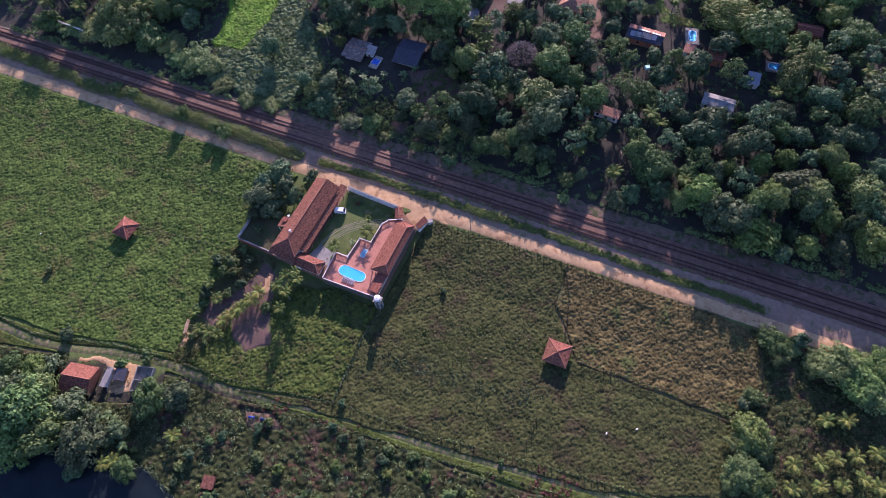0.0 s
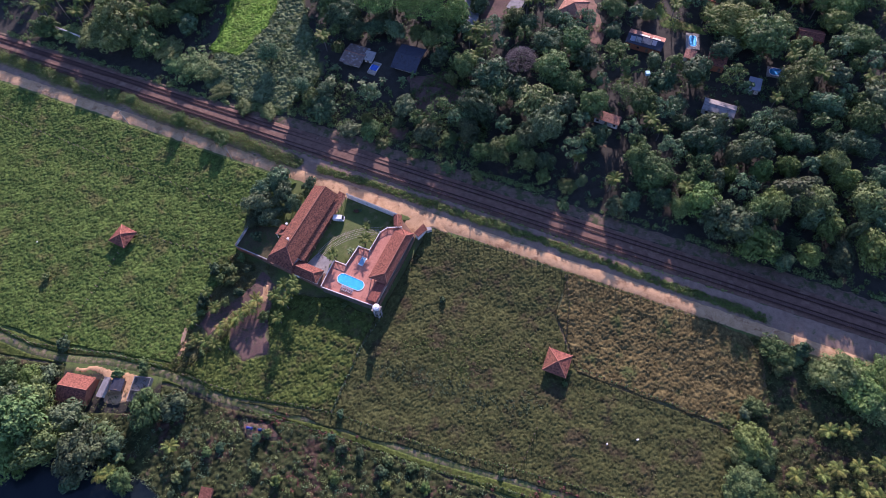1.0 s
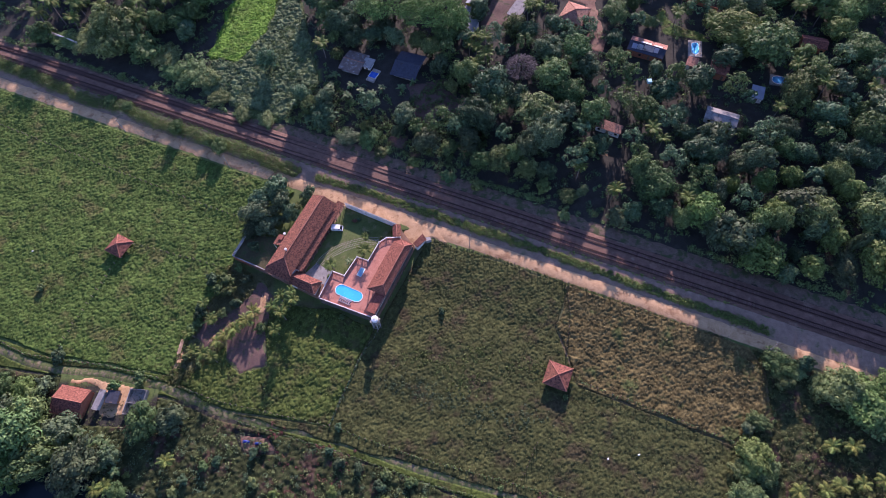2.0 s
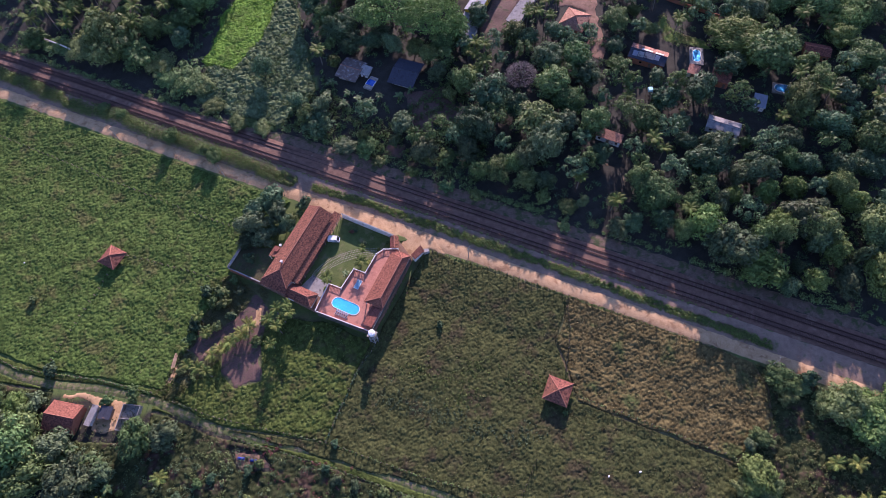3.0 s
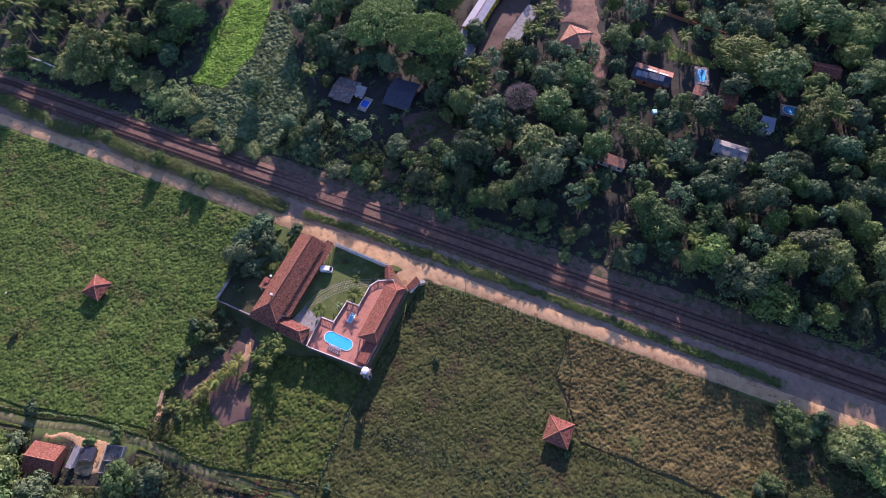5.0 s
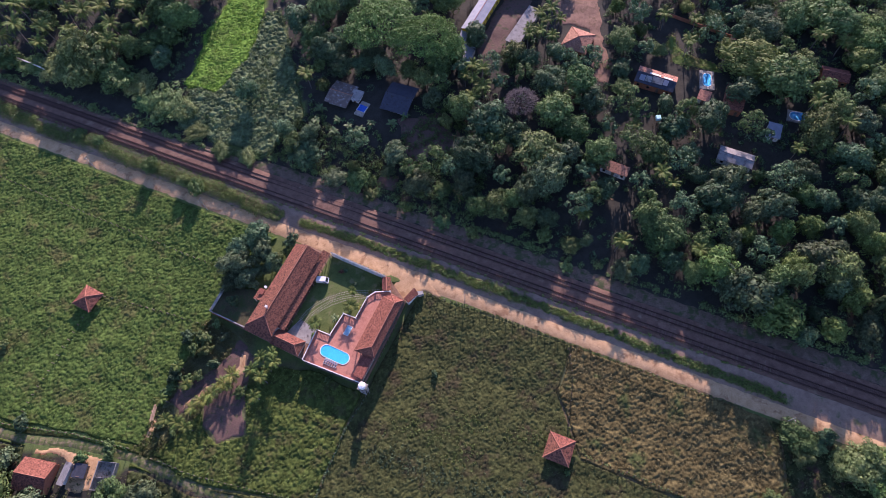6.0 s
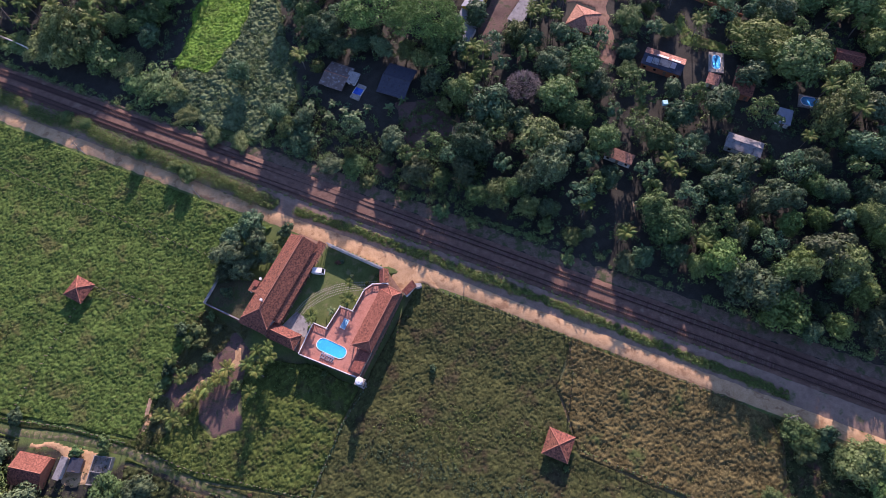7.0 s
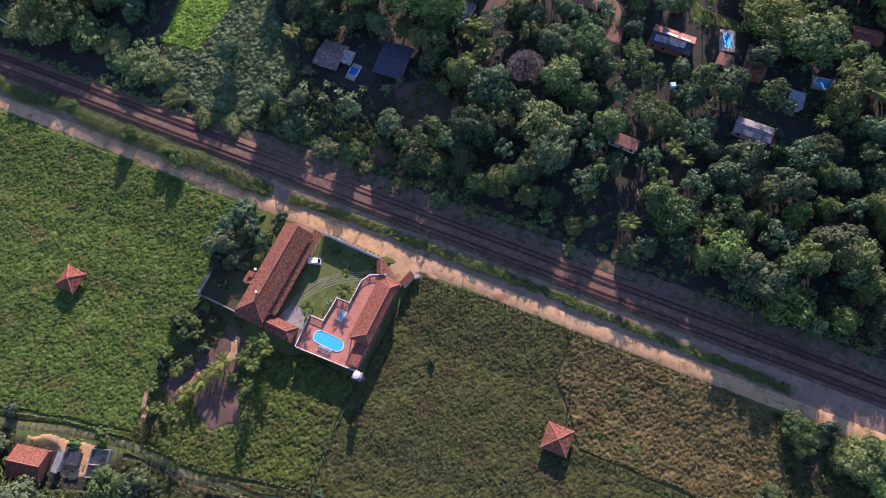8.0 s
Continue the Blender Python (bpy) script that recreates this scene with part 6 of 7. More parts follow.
thicket("ballast_weeds", hx, hy, rng.uniform(0.25, 0.6, 300), 16, 0.2, L_LIGHT, "low weeds at the foot of the ballast", "weeds", 26)
us = rng.uniform(-300, 135, 420)
hx, hy = place(us, 137.3 - 5.0 * smooth(130, 170, -us) + 1.3 * rng.normal(size=420) ** 2)
thicket("trackside_brush", hx, hy, rng.uniform(0.7, 2.2, 420), 34, 0.30, L_GREY, "grey-green brush along the wooded railway edge", "brush", 23)

X, Y = rng.uniform(-108, -48, 2600), rng.uniform(184, 268, 2600)
ok = inside(X, Y, ROUGH_FIELD)
thicket("tall_weeds", X[ok][:620], Y[ok][:620], rng.uniform(0.6, 1.5, len(X[ok][:620])), 22, 0.27, G_WEED, "tall pale green weeds in clumps beside the crop", "weeds", 27, tall=0.6)
X, Y = rng.uniform(-70, 24, 2200), rng.uniform(150, 204, 2200)
ok = (across(X, Y) > 139) & ~inside(X, Y, ROUGH_FIELD) & (np.hypot(X + 20, Y - 207) > 22)
X, Y = X[ok][:560], Y[ok][:560]
thicket("trackside_scrub", X, Y, rng.uniform(0.8, 2.2, len(X)), 26, 0.32, L_MID, "low green scrub between the trackside trees", "scrub", 28)

# the rest of the woodland, where no known tree stands
CLEAR = [(-33, 210, 12), (-24, 202, 7), (-10, 208, 13), (30, 252, 20), (50, 248, 16), (71, 231, 11), (102, 206, 12), (122, 205, 10), (118, 194, 6), (129, 192, 8), (122, 164, 8), (140, 177, 6), (153, 181, 7), (75, 163, 8), (173, 199, 7),
         (80, 238, 9), (80, 224, 7), (74, 248, 12), (80, 256, 12), (84, 270, 10), (48, 262, 10), (35, 266, 14), (46, 276, 8), (22, 232, 9), (100, 205, 12), (108, 214, 8), (114, 236, 8), (72, 152, 4), (77, 144, 5), (80, 138, 4), (-118, 257, 8), (12, 160, 5), (8, 184, 8), (40, 236, 12), (110, 224, 7), (122, 213, 7), (80, 212, 4), (0, 194, 7), (4, 188, 9), (-4, 181, 6), (-14, 172, 5)]
VIEW = [(-235, 310), (-180, 80), (-165, 15), (150, -15), (165, 60), (240, 260), (200, 300)]


def free(x, y, r, slack=0.70):
    return all((x - a) ** 2 + (y - b) ** 2 > (slack * (r + c)) ** 2 for a, b, c in taken) and all((x - a) ** 2 + (y - b) ** 2 > (c + r * 0.5) ** 2 for a, b, c in CLEAR)


made = 0
rest = []
for k in range(5200):
    x, y = rng.uniform(-240, 245), rng.uniform(40, 310)
    v = across(x, y)
    if v < 144 or inside(x, y, LUSH_FIELD) or inside(x, y, ROUGH_FIELD) or not inside(x, y, VIEW):
        continue
    r = rng.uniform(3.4, 6.6)
    if v < 175 and shade_height(x, y) < 1.1 * r:
        continue
    if x < -60 and v < 160 or -112 < x < -48 and y < 330 or not free(x, y, r):
        continue
    taken.append((x, y, r))
    if made < 110 and inside(x, y, VIEW):
        made += 1
        if rng.random() < 0.36 and (v > 172 or shade_height(x, y) > 9):
            plant("palm", x, y, rng.uniform(3.4, 4.6))
        else:
            plant(("deep", "mid", "deep", "mid", "light")[rng.integers(5)], x, y, r, tall=edge_height(x, y, r))
    else:
        rest.append((x, y, r))
for name, mat_, k in (("woodland", L_DEEP, 0), ("woodland", L_MID, 1)):
    C, A, B = [], [], []
    for x, y, r in rest[k::2]:
        c, a, b = crown_leaves(rng, r, 0.95, 24, 44, 0.46)
        C.append(c + np.array([x, y, gz(x, y) + 4.6 + r * 0.5])), A.append(a), B.append(b)
    tagged(blades_mesh(name, np.concatenate(C), np.concatenate(A), np.concatenate(B), mat_), "dense dark woodland canopy behind the railway" if k == 0 else "mid-green woodland canopy behind the railway", "woodland", kind="stuff")
X, Y = rng.uniform(-230, 235, 9000), rng.uniform(40, 300, 9000)
ok = (across(X, Y) > 141) & inside(X, Y, VIEW) & ~inside(X, Y, LUSH_FIELD)
for a, b, c in CLEAR:
    ok &= (X - a) ** 2 + (Y - b) ** 2 > (c * 0.85) ** 2
X, Y = X[ok][:3000], Y[ok][:3000]
k = len(X) // 2
thicket("undergrowth", X[:k], Y[:k], rng.uniform(0.8, 2.4, k), 26, 0.36, L_DEEP, "dark undergrowth on the woodland floor", "undergrowth", 24)
thicket("undergrowth", X[k:], Y[k:], rng.uniform(0.8, 2.2, len(X) - k), 26, 0.36, L_MID, "mid-green undergrowth on the woodland floor", "undergrowth", 25)
X, Y = rng.uniform(-190, 60, 9000), rng.uniform(-25, 95, 9000)
ok = inside(X, Y, SOUTH_SCRUB) & ~((X < -100) & (Y < 42 - 0.25 * (X + 140))) & ~((X > -144) & (X < -104) & (Y > 57) & (Y < 80))
for (x0, y0), (x1, y1) in zip(TRACK, TRACK[1:]):
    d = math.hypot(x1 - x0, y1 - y0)
    s = np.clip(((X - x0) * (x1 - x0) + (Y - y0) * (y1 - y0)) / d ** 2, 0, 1)
    ok &= np.hypot(X - x0 - s * (x1 - x0), Y - y0 - s * (y1 - y0)) > 4.5
X, Y = X[ok][:2000], Y[ok][:2000]
for i in range(110):
    plant(("shrub", "shrub_deep", "shrub_grey", "shrub_light", "shrub_deep")[rng.integers(5)], X[i], Y[i], rng.uniform(1.2, 2.4))
RX = np.concatenate([x + 1.1 * r * rng.normal(size=16) for x, y, r in RED_SPOTS])
RY = np.concatenate([y + 0.8 * r * rng.normal(size=16) for x, y, r in RED_SPOTS])
thicket("reddish_brush", RX, RY, rng.uniform(0.5, 1.2, len(RX)), 22, 0.22, L_RED, "reddish dry brush in low clumps on the slope", "brush", 29)
for lo, hi, mat_, lab in ((110, 350, L_GREY, "grey-green scrub on the river slope"), (350, 800, L_MID, "green scrub on the river slope"), (800, 1400, L_DEEP, "dark scrub on the river slope")):
    thicket("scrub", X[lo:hi], Y[lo:hi], rng.uniform(0.7, 2.1, len(X[lo:hi])), 26, 0.30, mat_, lab, "scrub", lo)
X, Y = rng.uniform(84, 170, 600), rng.uniform(-15, 70, 600)
ok = (across(X, Y) < 103) & ~inside(X, Y, CENTRE_FIELD) & (np.hypot(X - 118, Y - 16) > 8)
thicket("scrub", X[ok], Y[ok], rng.uniform(0.5, 1.5, ok.sum()), 36, 0.28, L_GREY, "grey-green scrub beside the palm plantation", "scrub", 31)
for kind, opts in proto.items():
    for ob, base, top in opts:
        for o in (*ob.children_recursive, ob):
            bpy.data.objects.remove(o)


# ---- grass ----
def tufts(name, poly, count, blades, height, material, label, keep_off=(), seed=0, lump=0.7):
    """Tussocks of blades over a field: one object of real geometry."""
    rng = np.random.default_rng(seed)
    px, py = [q[0] for q in poly], [q[1] for q in poly]
    X, Y = rng.uniform(max(-215, min(px)), min(190, max(px)), count * 3), rng.uniform(min(py), min(300, max(py)), count * 3)
    ok = inside(X + 1.5 * wobble(X, Y, 3.0, seed), Y + 1.5 * wobble(X, Y, 3.0, seed + 2), poly)
    for o in keep_off:
        ok &= ~inside(X, Y, o)
    ok &= np.abs(across(X, Y) - 120) > 13.1
    dens = 0.55 + 0.45 * wobble(X, Y, 7.0, seed + 5)
    ok &= rng.random(len(X)) < np.clip(dens + 0.6, 0.75, 1)
    mound = wobble(X, Y, 0.36, seed) + 0.8 * wobble(X + Y, X - Y, 0.55, seed + 4) + 0.6 * wobble(X, Y, 0.95, seed + 7)
    ok &= (mound > -0.35) | (rng.random(len(X)) < 0.55)
    X, Y, mound = X[ok][:count], Y[ok][:count], mound[ok][:count]
    n = len(X)
    Z = ground_z(X, Y) + 0.05 + lump * np.clip(0.35 + 0.55 * mound, 0, 1.2)
    size = height * rng.uniform(0.6, 1.3, n) * (0.9 + 0.2 * wobble(X, Y, 9.0, seed)) * (0.85 + 0.15 * mound)
    base = np.stack([X, Y, Z - 0.1], -1)
    C, A, B = [], [], []
    for k in range(blades):
        d = rng.normal(size=(n, 3)) + np.array([0, 0, 0.7])
        d[:, 2] = np.abs(d[:, 2])
        d = unit(d)
        pos = base + d * size[:, None] * np.array([1, 1, 0.85])
        tilt = unit(d + 0.45 * rng.normal(size=(n, 3)))
        t = unit(np.cross(tilt, rng.normal(size=(n, 3))))
        s = (size * rng.uniform(0.28, 0.52, n))[:, None]
        C.append(pos)
        A.append(t * s)
        B.append(np.cross(tilt, t) * s * 0.7)
    ob = blades_mesh(name, np.concatenate(C), np.concatenate(A), np.concatenate(B), material)
    return tagged(ob, label, "grass", kind="stuff")


def lattice(i, j, seed):
    h = np.sin(i * 127.1 + j * 311.7 + seed * 74.7) * 43758.5453
    return h - np.floor(h)


def tussocks(x, y, size, seed):
    """Rounded clumps on a jittered grid: height 0 to 1, and a number of its own for each clump."""
    x, y = x / size, y / size
    i0, j0 = np.floor(x), np.floor(y)
    best, own = np.full(x.shape, -1.0), np.zeros(x.shape)
    for di in (-1, 0, 1):
        for dj in (-1, 0, 1):
            i, j = i0 + di, j0 + dj
            cx, cy = i + 0.5 + 0.9 * (lattice(i, j, seed) - 0.5), j + 0.5 + 0.9 * (lattice(i, j, seed + 3) - 0.5)
            wide = 0.5 + 0.45 * lattice(i, j, seed + 5)
            top = 0.45 + 0.55 * lattice(i, j, seed + 7)
            h = top - ((x - cx) ** 2 + (y - cy) ** 2) / wide ** 2
            own = np.where(h > best, lattice(i, j, seed + 11), own)
            best = np.maximum(best, h)
    return np.clip(best, 0, 1) ** 0.7, own


def turf_material(name, low, high, patch, share, patch_size=11.0):
    """Grass seen from above: each clump a shade of its own, dry or leafy patches, fine blade relief."""
    m = surf(name, low, high, size=3.0, fine=2.6, rough=0.85, bump=0.9, depth=0.2, gloss=0.1, patch=patch, patch_size=patch_size, patch_share=share)
    nt = m.node_tree
    b = nt.nodes["Principled BSDF"]
    at = nt.nodes.new("ShaderNodeAttribute")
    at.attribute_name = "clump"
    r = nt.nodes.new("ShaderNodeMapRange")
    r.inputs[3].default_value, r.inputs[4].default_value = 0.67, 1.34
    hs = nt.nodes.new("ShaderNodeHueSaturation")
    nt.links.new(at.outputs["Fac"], r.inputs[0])
    nt.links.new(r.outputs[0], hs.inputs["Value"])
    nt.links.new(b.inputs["Base Color"].links[0].from_socket, hs.inputs["Color"])
    nt.links.new(hs.outputs[0], b.inputs["Base Color"])
    return m


def turf(name, poly, size, high, material, label, keep_off=(), seed=0, cell=0.34, line=None, rag=0.6):
    """A sward of tussocks over a field, as one closed skin of real relief that dips into the soil at its border."""
    px, py = [q[0] for q in poly], [q[1] for q in poly]
    X, Y = np.meshgrid(np.arange(max(-214, min(px)), min(180, max(px)), cell), np.arange(max(-8, min(py)), min(282, max(py)), cell))
    keep = inside(X + rag * wobble(X, Y, 3.0, seed), Y + rag * wobble(X, Y, 3.0, seed + 2), poly) & (np.abs(across(X, Y) - 120) > 13.1)
    for o in keep_off:
        keep &= ~inside(X, Y, o)
    if line:
        far = np.full(X.shape, 1e9)
        for (x0, y0), (x1, y1) in zip(TRACK, TRACK[1:]):
            t = np.clip(((X - x0) * (x1 - x0) + (Y - y0) * (y1 - y0)) / ((x1 - x0) ** 2 + (y1 - y0) ** 2), 0, 1)
            far = np.minimum(far, np.hypot(X - x0 - t * (x1 - x0), Y - y0 - t * (y1 - y0)))
        keep &= (far > line[0]) & (far < line[1])
    t1, own = tussocks(X + 0.3 * wobble(X, Y, 0.9, seed), Y + 0.3 * wobble(Y, X, 0.8, seed), size, seed)
    t2, _ = tussocks(X, Y, size * 0.47, seed + 20)
    t3, _ = tussocks(X, Y, size * 3.1, seed + 40)
    lift = high * (0.10 + 0.62 * t1 + 0.28 * t2 + 0.35 * t3)
    rim = np.zeros(keep.shape, bool)
    rim[1:-1, 1:-1] = keep[1:-1, 1:-1] & keep[:-2, 1:-1] & keep[2:, 1:-1] & keep[1:-1, :-2] & keep[1:-1, 2:]
    Z = ground_z(X, Y) + np.where(rim, lift, -0.2)
    k2 = keep[:-1, :-1] & keep[1:, :-1] & keep[:-1, 1:] & keep[1:, 1:]
    ids = np.arange(X.size).reshape(X.shape)
    F = np.stack([ids[:-1, :-1][k2], ids[:-1, 1:][k2], ids[1:, 1:][k2], ids[1:, :-1][k2]], -1)
    used, flat_ids = np.unique(F, return_inverse=True)
    mesh = bpy.data.meshes.new(name)
    mesh.vertices.add(len(used))
    mesh.vertices.foreach_set("co", np.stack([X.ravel()[used], Y.ravel()[used], Z.ravel()[used]], -1).astype(np.float32).ravel())
    mesh.loops.add(F.size)
    mesh.loops.foreach_set("vertex_index", flat_ids.astype(np.int32).ravel())
    mesh.polygons.add(len(F))
    mesh.polygons.foreach_set("loop_start", np.arange(0, F.size, 4, dtype=np.int32))
    mesh.update(calc_edges=True)
    at = mesh.attributes.new("clump", "FLOAT", "POINT")
    at.data.foreach_set("value", own.ravel()[used].astype(np.float32))
    return tagged(link(name, mesh, material), label, "grass", kind="stuff")


COMPOUND = [(-78, 131), (-84, 118), (-69, 110), (-48, 97.5), (-26.5, 87), (-8, 117), (-16, 129), (-40, 142), (-52, 146)]
DIRTS = [COMPOUND, YARD_DIRT, YARD_PATH]
T_PASTURE = turf_material("pasture_sward", (0.034, 0.064, 0.014), (0.092, 0.147, 0.031), (0.084, 0.094, 0.030), 0.35)
T_LEAFY = turf_material("leafy_sward", (0.036, 0.056, 0.013), (0.088, 0.118, 0.026), (0.058, 0.062, 0.022), 0.4, 7.0)
T_MEADOW = turf_material("meadow_sward", (0.034, 0.043, 0.015), (0.080, 0.089, 0.029), (0.050, 0.044, 0.022), 0.4)
T_DRY = turf_material("dry_sward", (0.055, 0.048, 0.019), (0.142, 0.117, 0.046), (0.062, 0.080, 0.026), 0.25)
T_LUSH = turf_material("lush_crop", (0.080, 0.170, 0.018), (0.150, 0.280, 0.036), (0.085, 0.150, 0.024), 0.3)
T_ROUGH = turf_material("tall_weed_sward", (0.062, 0.092, 0.042), (0.130, 0.175, 0.078), (0.045, 0.068, 0.030), 0.35, 5.0)
turf("pasture_turf", WEST_FIELD, 0.95, 0.55, T_PASTURE, "dense clumpy green pasture", DIRTS, 1)
turf("meadow_turf", CENTRE_FIELD, 0.85, 0.50, T_MEADOW, "olive tussocky meadow", DIRTS + [DRY_FIELD, GREEN_MEADOW], 2)
turf("leafy_turf", GREEN_MEADOW, 1.1, 0.65, T_LEAFY, "leafy green weeds in the lower meadow", DIRTS, 9)
turf("dry_turf", DRY_FIELD, 1.05, 0.65, T_DRY, "dry yellow-brown tussocks", [], 3)
turf("crop_turf", LUSH_FIELD, 1.0, 0.55, T_LUSH, "bright green leafy crop behind the railway", [], 4)
T_SCRUB = turf_material("scrub_sward", (0.018, 0.026, 0.010), (0.060, 0.074, 0.026), (0.064, 0.042, 0.030), 0.4, 6.0)
HOMESTEAD = [(-144, 80), (-116, 73), (-107, 71), (-108, 58), (-120, 57), (-145, 60)]
RIVER_SIDE = [(-320, -60), (-92, -60), (-95, 20), (-104, 29), (-121, 39), (-140, 45), (-165, 47), (-320, 61)]
turf("scrub_turf", SOUTH_SCRUB, 1.5, 0.9, T_SCRUB, "dense low scrub and weeds below the farm track", [HOMESTEAD, RIVER_SIDE, [(-78, 52), (-66, 49), (-62, 43), (-74, 44)]], 12, 0.45, (2.4, 1e6))
turf("track_turf", [(-230, 135), (-230, 100), (-150, 66), (-100, 55), (80, -14), (92, 6), (-40, 60), (-95, 82), (-150, 94)], 0.8, 0.3, T_LEAFY, "low grass along both sides of the farm track", [SOUTH_SCRUB, CENTRE_FIELD, WEST_FIELD, HOMESTEAD], 13, 0.34, (1.3, 9.0))
# the dark scrub colour here stands in for shade from the eastern trees
turf("east_turf", EAST_ROUGH, 1.4, 0.7, T_SCRUB, "rough growth round the palm plantation, tree shade darkened into its colour", [DRY_FIELD], 14, 0.45)
turf("weed_turf", ROUGH_FIELD, 1.8, 1.3, T_ROUGH, "tall grey-green weeds in billows beside the crop", [], 5)
tufts("pasture_grass", WEST_FIELD, 30000, 6, 0.34, G_PASTURE, "dense green pasture grass and low weeds", DIRTS, 1, lump=0.45)
tufts("meadow_grass", CENTRE_FIELD, 22000, 6, 0.32, G_MEADOW, "olive rough meadow grass in tussocks", DIRTS + [DRY_FIELD, GREEN_MEADOW], 2, lump=0.4)
tufts("leafy_meadow", GREEN_MEADOW, 4500, 7, 0.42, G_PASTURE, "green leafy weeds in the lower meadow", DIRTS, 9, lump=0.45)
tufts("dry_grass", DRY_FIELD, 8000, 7, 0.36, G_DRY, "dry brownish grass in tussocks", [], 3, lump=0.5)
tufts("lush_grass", LUSH_FIELD, 3000, 8, 0.5, G_LUSH, "bright green lush crop behind the railway", [], 4, lump=0.35)
tufts("village_grass", VILLAGE_LAWN, 900, 8, 0.35, G_PASTURE, "short grass on the village lawn", [], 10)
tufts("rough_weeds", ROUGH_FIELD, 5000, 9, 0.65, G_WEED, "tall grey-green weeds beside the bright crop", [], 5, lump=0.9)
tufts("scrub_grass", SOUTH_SCRUB, 14000, 8, 0.5, G_SCRUB, "uneven scrub grass below the farm track", [[(-320, -60), (-100, -60), (-100, 30), (-140, 44), (-320, 60)]], 6)
tufts("yard_weeds", YARD_WEEDS, 1800, 10, 0.6, G_MEADOW, "weeds and rough grass round the palm yard", DIRTS, 7)
tufts("east_grass", EAST_ROUGH, 6000, 10, 0.6, G_MEADOW, "rough grass below the palm plantation", [], 8)

# weeds that grow up along the old fence lines
def weed_line(name, pts, r, material, label, seed):
    rng = np.random.default_rng(seed)
    X, Y = [], []
    for (x0, y0), (x1, y1) in zip(pts, pts[1:]):
        n = int(math.hypot(x1 - x0, y1 - y0) / 0.55)
        t = np.linspace(0, 1, n)
        X.append(x0 + (x1 - x0) * t), Y.append(y0 + (y1 - y0) * t)
    X, Y = np.concatenate(X), np.concatenate(Y)
    k = rng.random(len(X)) < 0.85
    X, Y = X[k] + rng.uniform(-0.35, 0.35, k.sum()), Y[k] + rng.uniform(-0.35, 0.35, k.sum())
    thicket(name, X, Y, rng.uniform(0.6, 1.3, len(X)) * r, 10, 0.26, material, label, "weeds", seed, tall=1.3)


weed_line("fence_weeds", [(-99, 69), (-84, 62.5), (-42, 50), (-13, 37.5), (15, 28), (40, 19), (84, 3)], 0.5, L_MID, "weeds grown up along the upper track fence", 51)
weed_line("fence_weeds", [(-77.2, 55), (-42.1, 42.4), (-13.0, 30.0), (15, 20.5), (40, 11)], 0.5, L_GREY, "weeds grown up along the lower track fence", 52)
weed_line("fence_weeds", [(-190, 104), (-175.3, 94.8), (-160.1, 86.5), (-148.6, 83.8), (-128, 79.5), (-107.8, 73.0)], 0.6, L_MID, "weeds grown up along the pasture fence", 53)
weed_line("fence_weeds", [(46.0, 58.6), (70, 46.5), (94.2, 34.0)], 0.5, L_GREY, "weeds along the dry meadow fence", 54)
weed_line("fence_weeds", [(-26.5, 84), (-33.9, 73.5), (-44.2, 51.2)], 0.5, L_DEEP, "dark weeds along the meadow fence", 55)
weed_line("fence_weeds", [(-3.0, 119.6), (18.7, 110.6), (44.8, 97.6), (68.0, 86.0), (89.4, 75.0), (100, 70)], 0.4, L_GREY, "weeds along the roadside fence", 56)
weed_line("fence_weeds", [(-132.3, 122), (-148.8, 86)], 0.32, L_MID, "dark weeds along the pasture fence line", 58)
weed_line("fence_weeds", [(-128, 131), (-100, 121), (-83, 114)], 0.4, L_MID, "weeds along a wire fence in the pasture", 59)
weed_line("river_bank", [(-180, 52), (-165, 46), (-140, 44), (-121, 38), (-108, 33), (-102, 27), (-95, 19), (-92, 5)], 1.6, L_DEEP, "dark bushes hanging over the river bank", 57)
rng = np.random.default_rng(61)
for n, mat_, spots in (("yellow_weeds", L_LIGHT, ((5, 62), (-12, 73), (27, 66), (10, 72), (-2, 68))), ("dark_weeds", L_DEEP, ((-3, 57), (-20, 64), (8, 51), (24, 48), (-10, 60)))):
    X = np.concatenate([x + 4.5 * rng.normal(size=100) for x, y in spots])
    Y = np.concatenate([y + 2.2 * rng.normal(size=100) for x, y in spots])
    thicket(n, X, Y, rng.uniform(0.3, 0.8, len(X)), 14, 0.24, mat_, "yellowish weeds in the meadow" if mat_ is L_LIGHT else "dark low weeds in the meadow", "weeds", 62)

# ---- fences and poles ----
post_bm = bmesh.new()
tube(post_bm, (0, 0, -0.4), (0, 0, 2.0), 0.14, 0.12, 7)
tube(post_bm, (0, 0, 2.0), (0, 0, 2.06), 0.12, 0.04, 7)
post_mesh = bpy.data.meshes.new("post")
post_bm.to_mesh(post_mesh)
post_bm.free()
post_mesh.materials.append(M_WOOD)


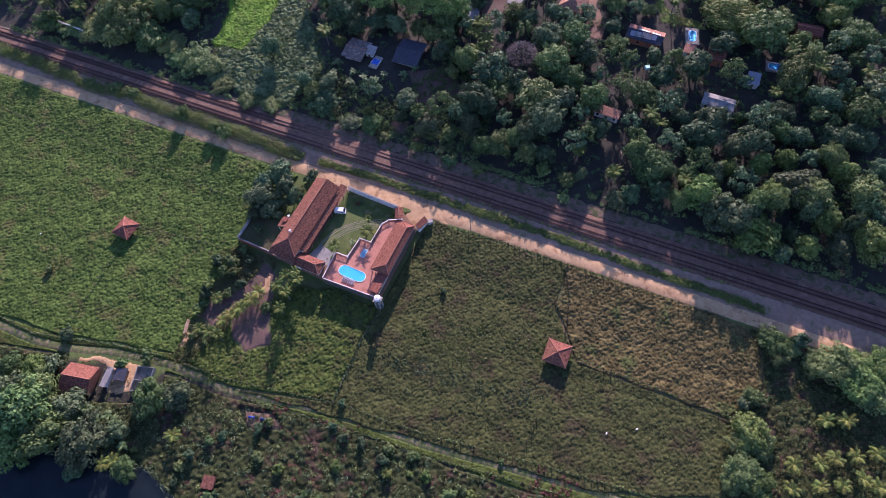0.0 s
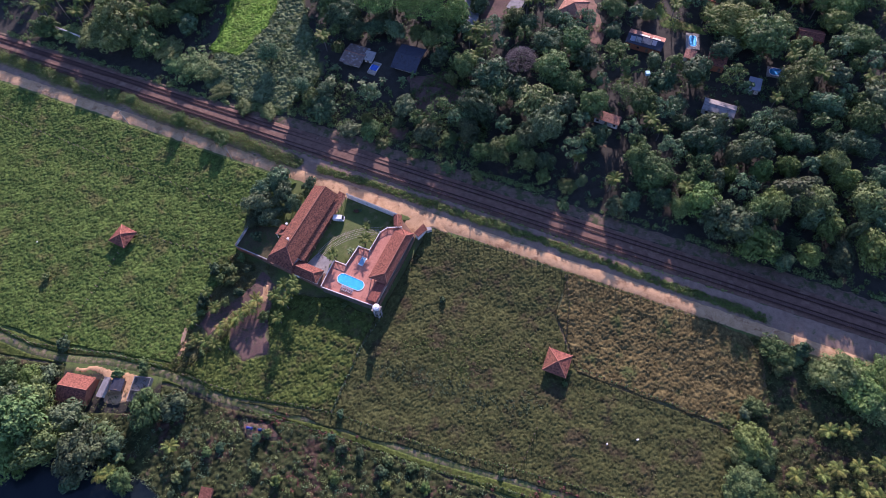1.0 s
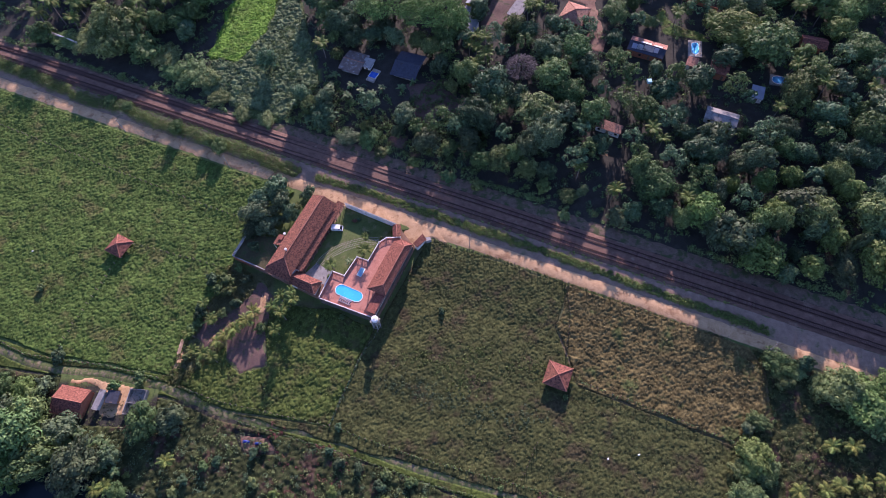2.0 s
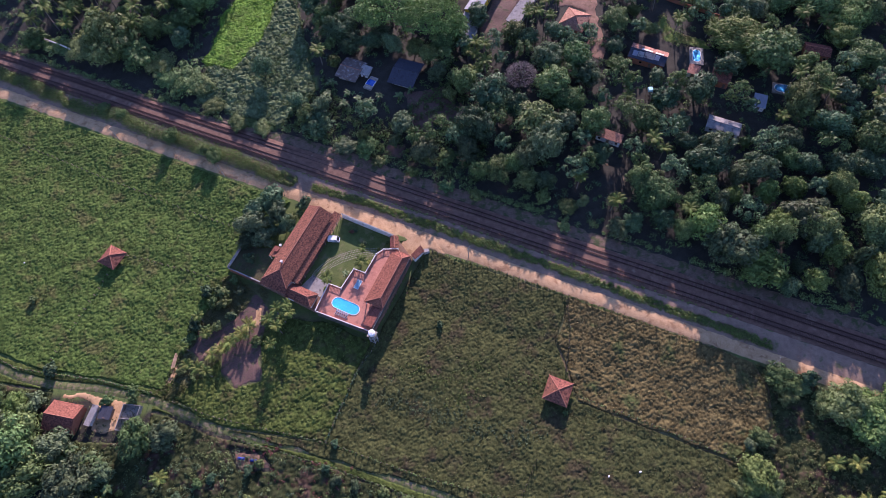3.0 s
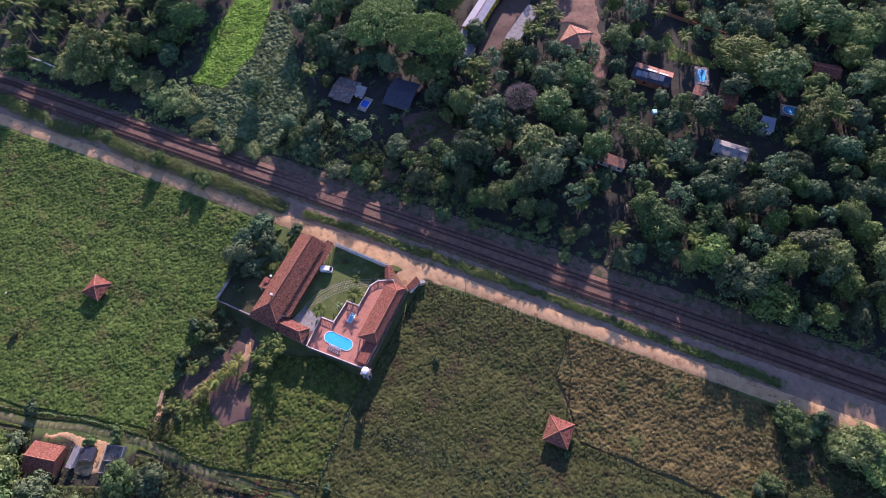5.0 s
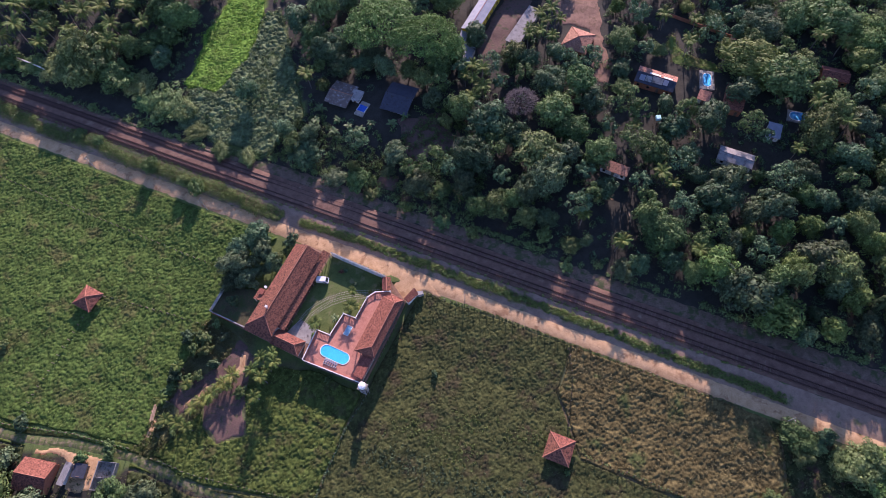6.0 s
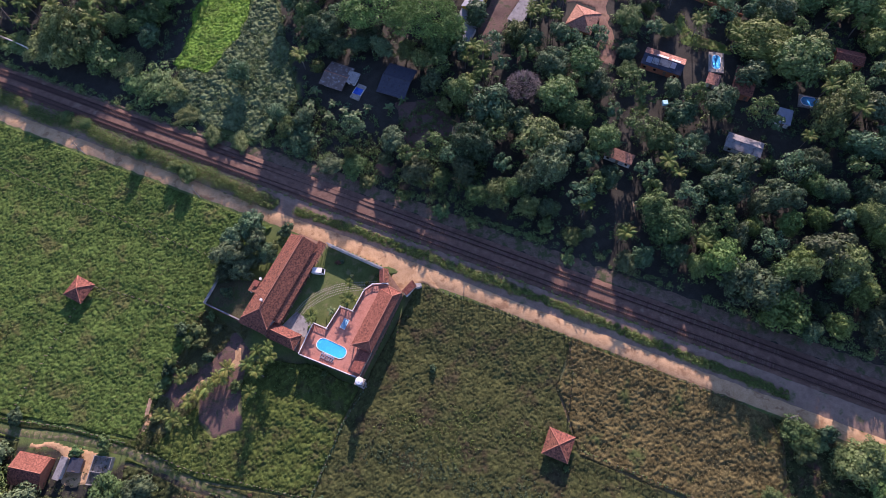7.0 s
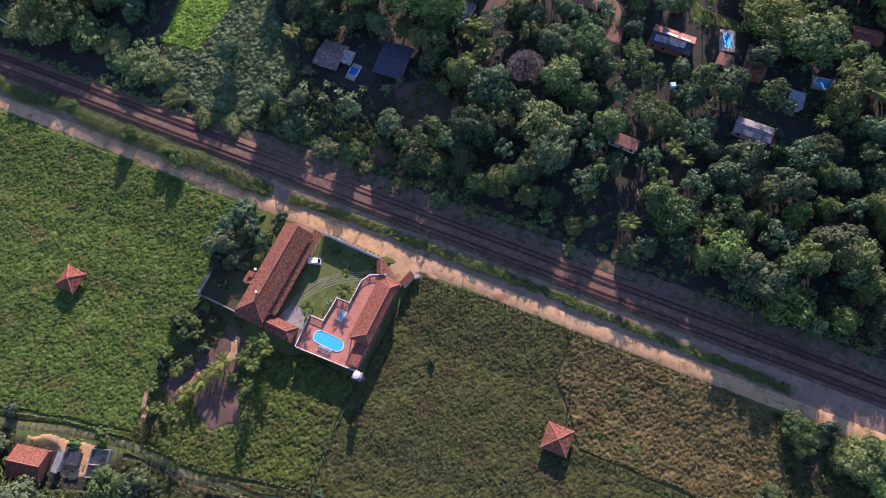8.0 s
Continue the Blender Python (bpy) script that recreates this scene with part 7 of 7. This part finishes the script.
def fence(pts, gap, label):
    f = empty("wire_fence", Matrix.Identity(4), label, "fence")
    feet = []
    for (x0, y0), (x1, y1) in zip(pts, pts[1:]):
        n = max(1, round(math.hypot(x1 - x0, y1 - y0) / gap))
        for i in range(1 if feet else 0, n + 1):
            x, y = x0 + (x1 - x0) * i / n, y0 + (y1 - y0) * i / n
            feet.append((x, y, gz(x, y)))
            p = link("post", post_mesh, None, f)
            p.matrix_world = pose(x + random.uniform(-0.1, 0.1), y + random.uniform(-0.1, 0.1), gz(x, y), random.uniform(-5, 5), random.uniform(-5, 5), random.uniform(0, 360)) @ Matrix.Diagonal((1, 1, random.uniform(0.85, 1.1), 1))
    for h in (0.6, 1.1, 1.6):
        V, F = [], []
        for i, (x, y, z) in enumerate(feet):
            V += [(x - 0.012, y, z + h), (x + 0.012, y, z + h), (x, y, z + h + 0.02)]
            if i:
                k = 3 * i
                F += [(k - 3, k - 2, k + 1, k), (k - 2, k - 1, k + 2, k + 1), (k - 1, k - 3, k, k + 2)]
        sheet("wire", V, F, M_STEEL, f)
    return f


fence([(-3.0, 119.6), (18.7, 110.6), (44.8, 97.6), (68.0, 86.0), (89.4, 75.0), (100, 70)], 2.4, "timber post and wire fence along the dirt road")
fence([(-260, 232), (-150, 173), (-100, 147), (-78, 136)], 2.8, "timber post and wire fence between pasture and road")
fence([(-190, 104), (-175.3, 94.8), (-160.1, 86.5), (-148.6, 83.8), (-128, 79.5), (-107.8, 73.0)], 2.4, "timber post fence along the farm track")
fence([(-99, 69), (-84, 62.5), (-42, 50), (-13, 37.5), (15, 28), (40, 19), (84, 3)], 2.2, "timber post fence on the upper side of the farm track")
fence([(-77.2, 55), (-42.1, 42.4), (-13.0, 30.0), (15, 20.5), (40, 11)], 2.4, "timber post fence on the lower side of the farm track")
fence([(-26.5, 84), (-33.9, 73.5), (-44.2, 51.2)], 2.6, "thin wire fence dividing two meadows")
fence([(46.0, 58.6), (70, 46.5), (94.2, 34.0)], 2.6, "thin wire fence across the dry meadow")
fence([(45.8, 97), (45.8, 84.4), (41.7, 69.2)], 2.6, "thin wire fence beside the meadow shelter")
fence([(27.0, 39.6), (20.1, 28)], 2.2, "thin wire fence near the farm track")
fence([(-128, 131), (-100, 121), (-83, 114)], 3.0, "thin wire fence across the pasture")
fence([(-132.3, 122), (-148.8, 86)], 3.0, "thin wire fence down the pasture")
fence([(-22.6, 95), (-14, 111)], 1.6, "close wire fence behind the pool house")


def utility_pole(x, y, turn, h=8.5):
    e = empty("utility_pole", pose(x, y, gz(x, y), 0, 0, turn), "grey concrete utility pole with a crossarm beside the road", "utility pole", "poles along the road")
    bm = bmesh.new()
    tube(bm, (0, 0, -0.6), (0, 0, h), 0.17, 0.11, 8)
    part("pole", bm, M_CONCRETE, e)
    bm = bmesh.new()
    box(bm, -1.0, 1.0, -0.06, 0.06, h - 0.5, h - 0.38)
    part("crossarm", bm, M_WOOD, e)
    for k in (-0.85, 0.85):
        bm = bmesh.new()
        tube(bm, (k, 0, h - 0.38), (k, 0, h - 0.15), 0.06, 0.04, 8)
        part("insulator", bm, M_WHITE, e)
    return e


for x, y in ((11.0, 116.0), (-89.1, 164.0), (112.5, 64.0), (-138.6, 188.5)):
    utility_pole(x, y, 63)
for x, y, lab in ((60.5, 33.1, "white sack lying in the meadow"), (49.9, 32.5, "white sack lying in the meadow grass"), (-168, 131, "pale trough in the pasture")):
    e = tagged(new("feed_sack"), lab, "sack")
    e.matrix_world = pose(x, y, gz(x, y), 0, 0, random.uniform(0, 90))
    bm = bmesh.new()
    bmesh.ops.create_icosphere(bm, subdivisions=2, radius=0.6, matrix=Matrix.Translation((0, 0, 0.3)) @ Matrix.Diagonal((0.9, 0.5, 0.5, 1)))
    part("sack", bm, M_WHITE, e, flat=False)
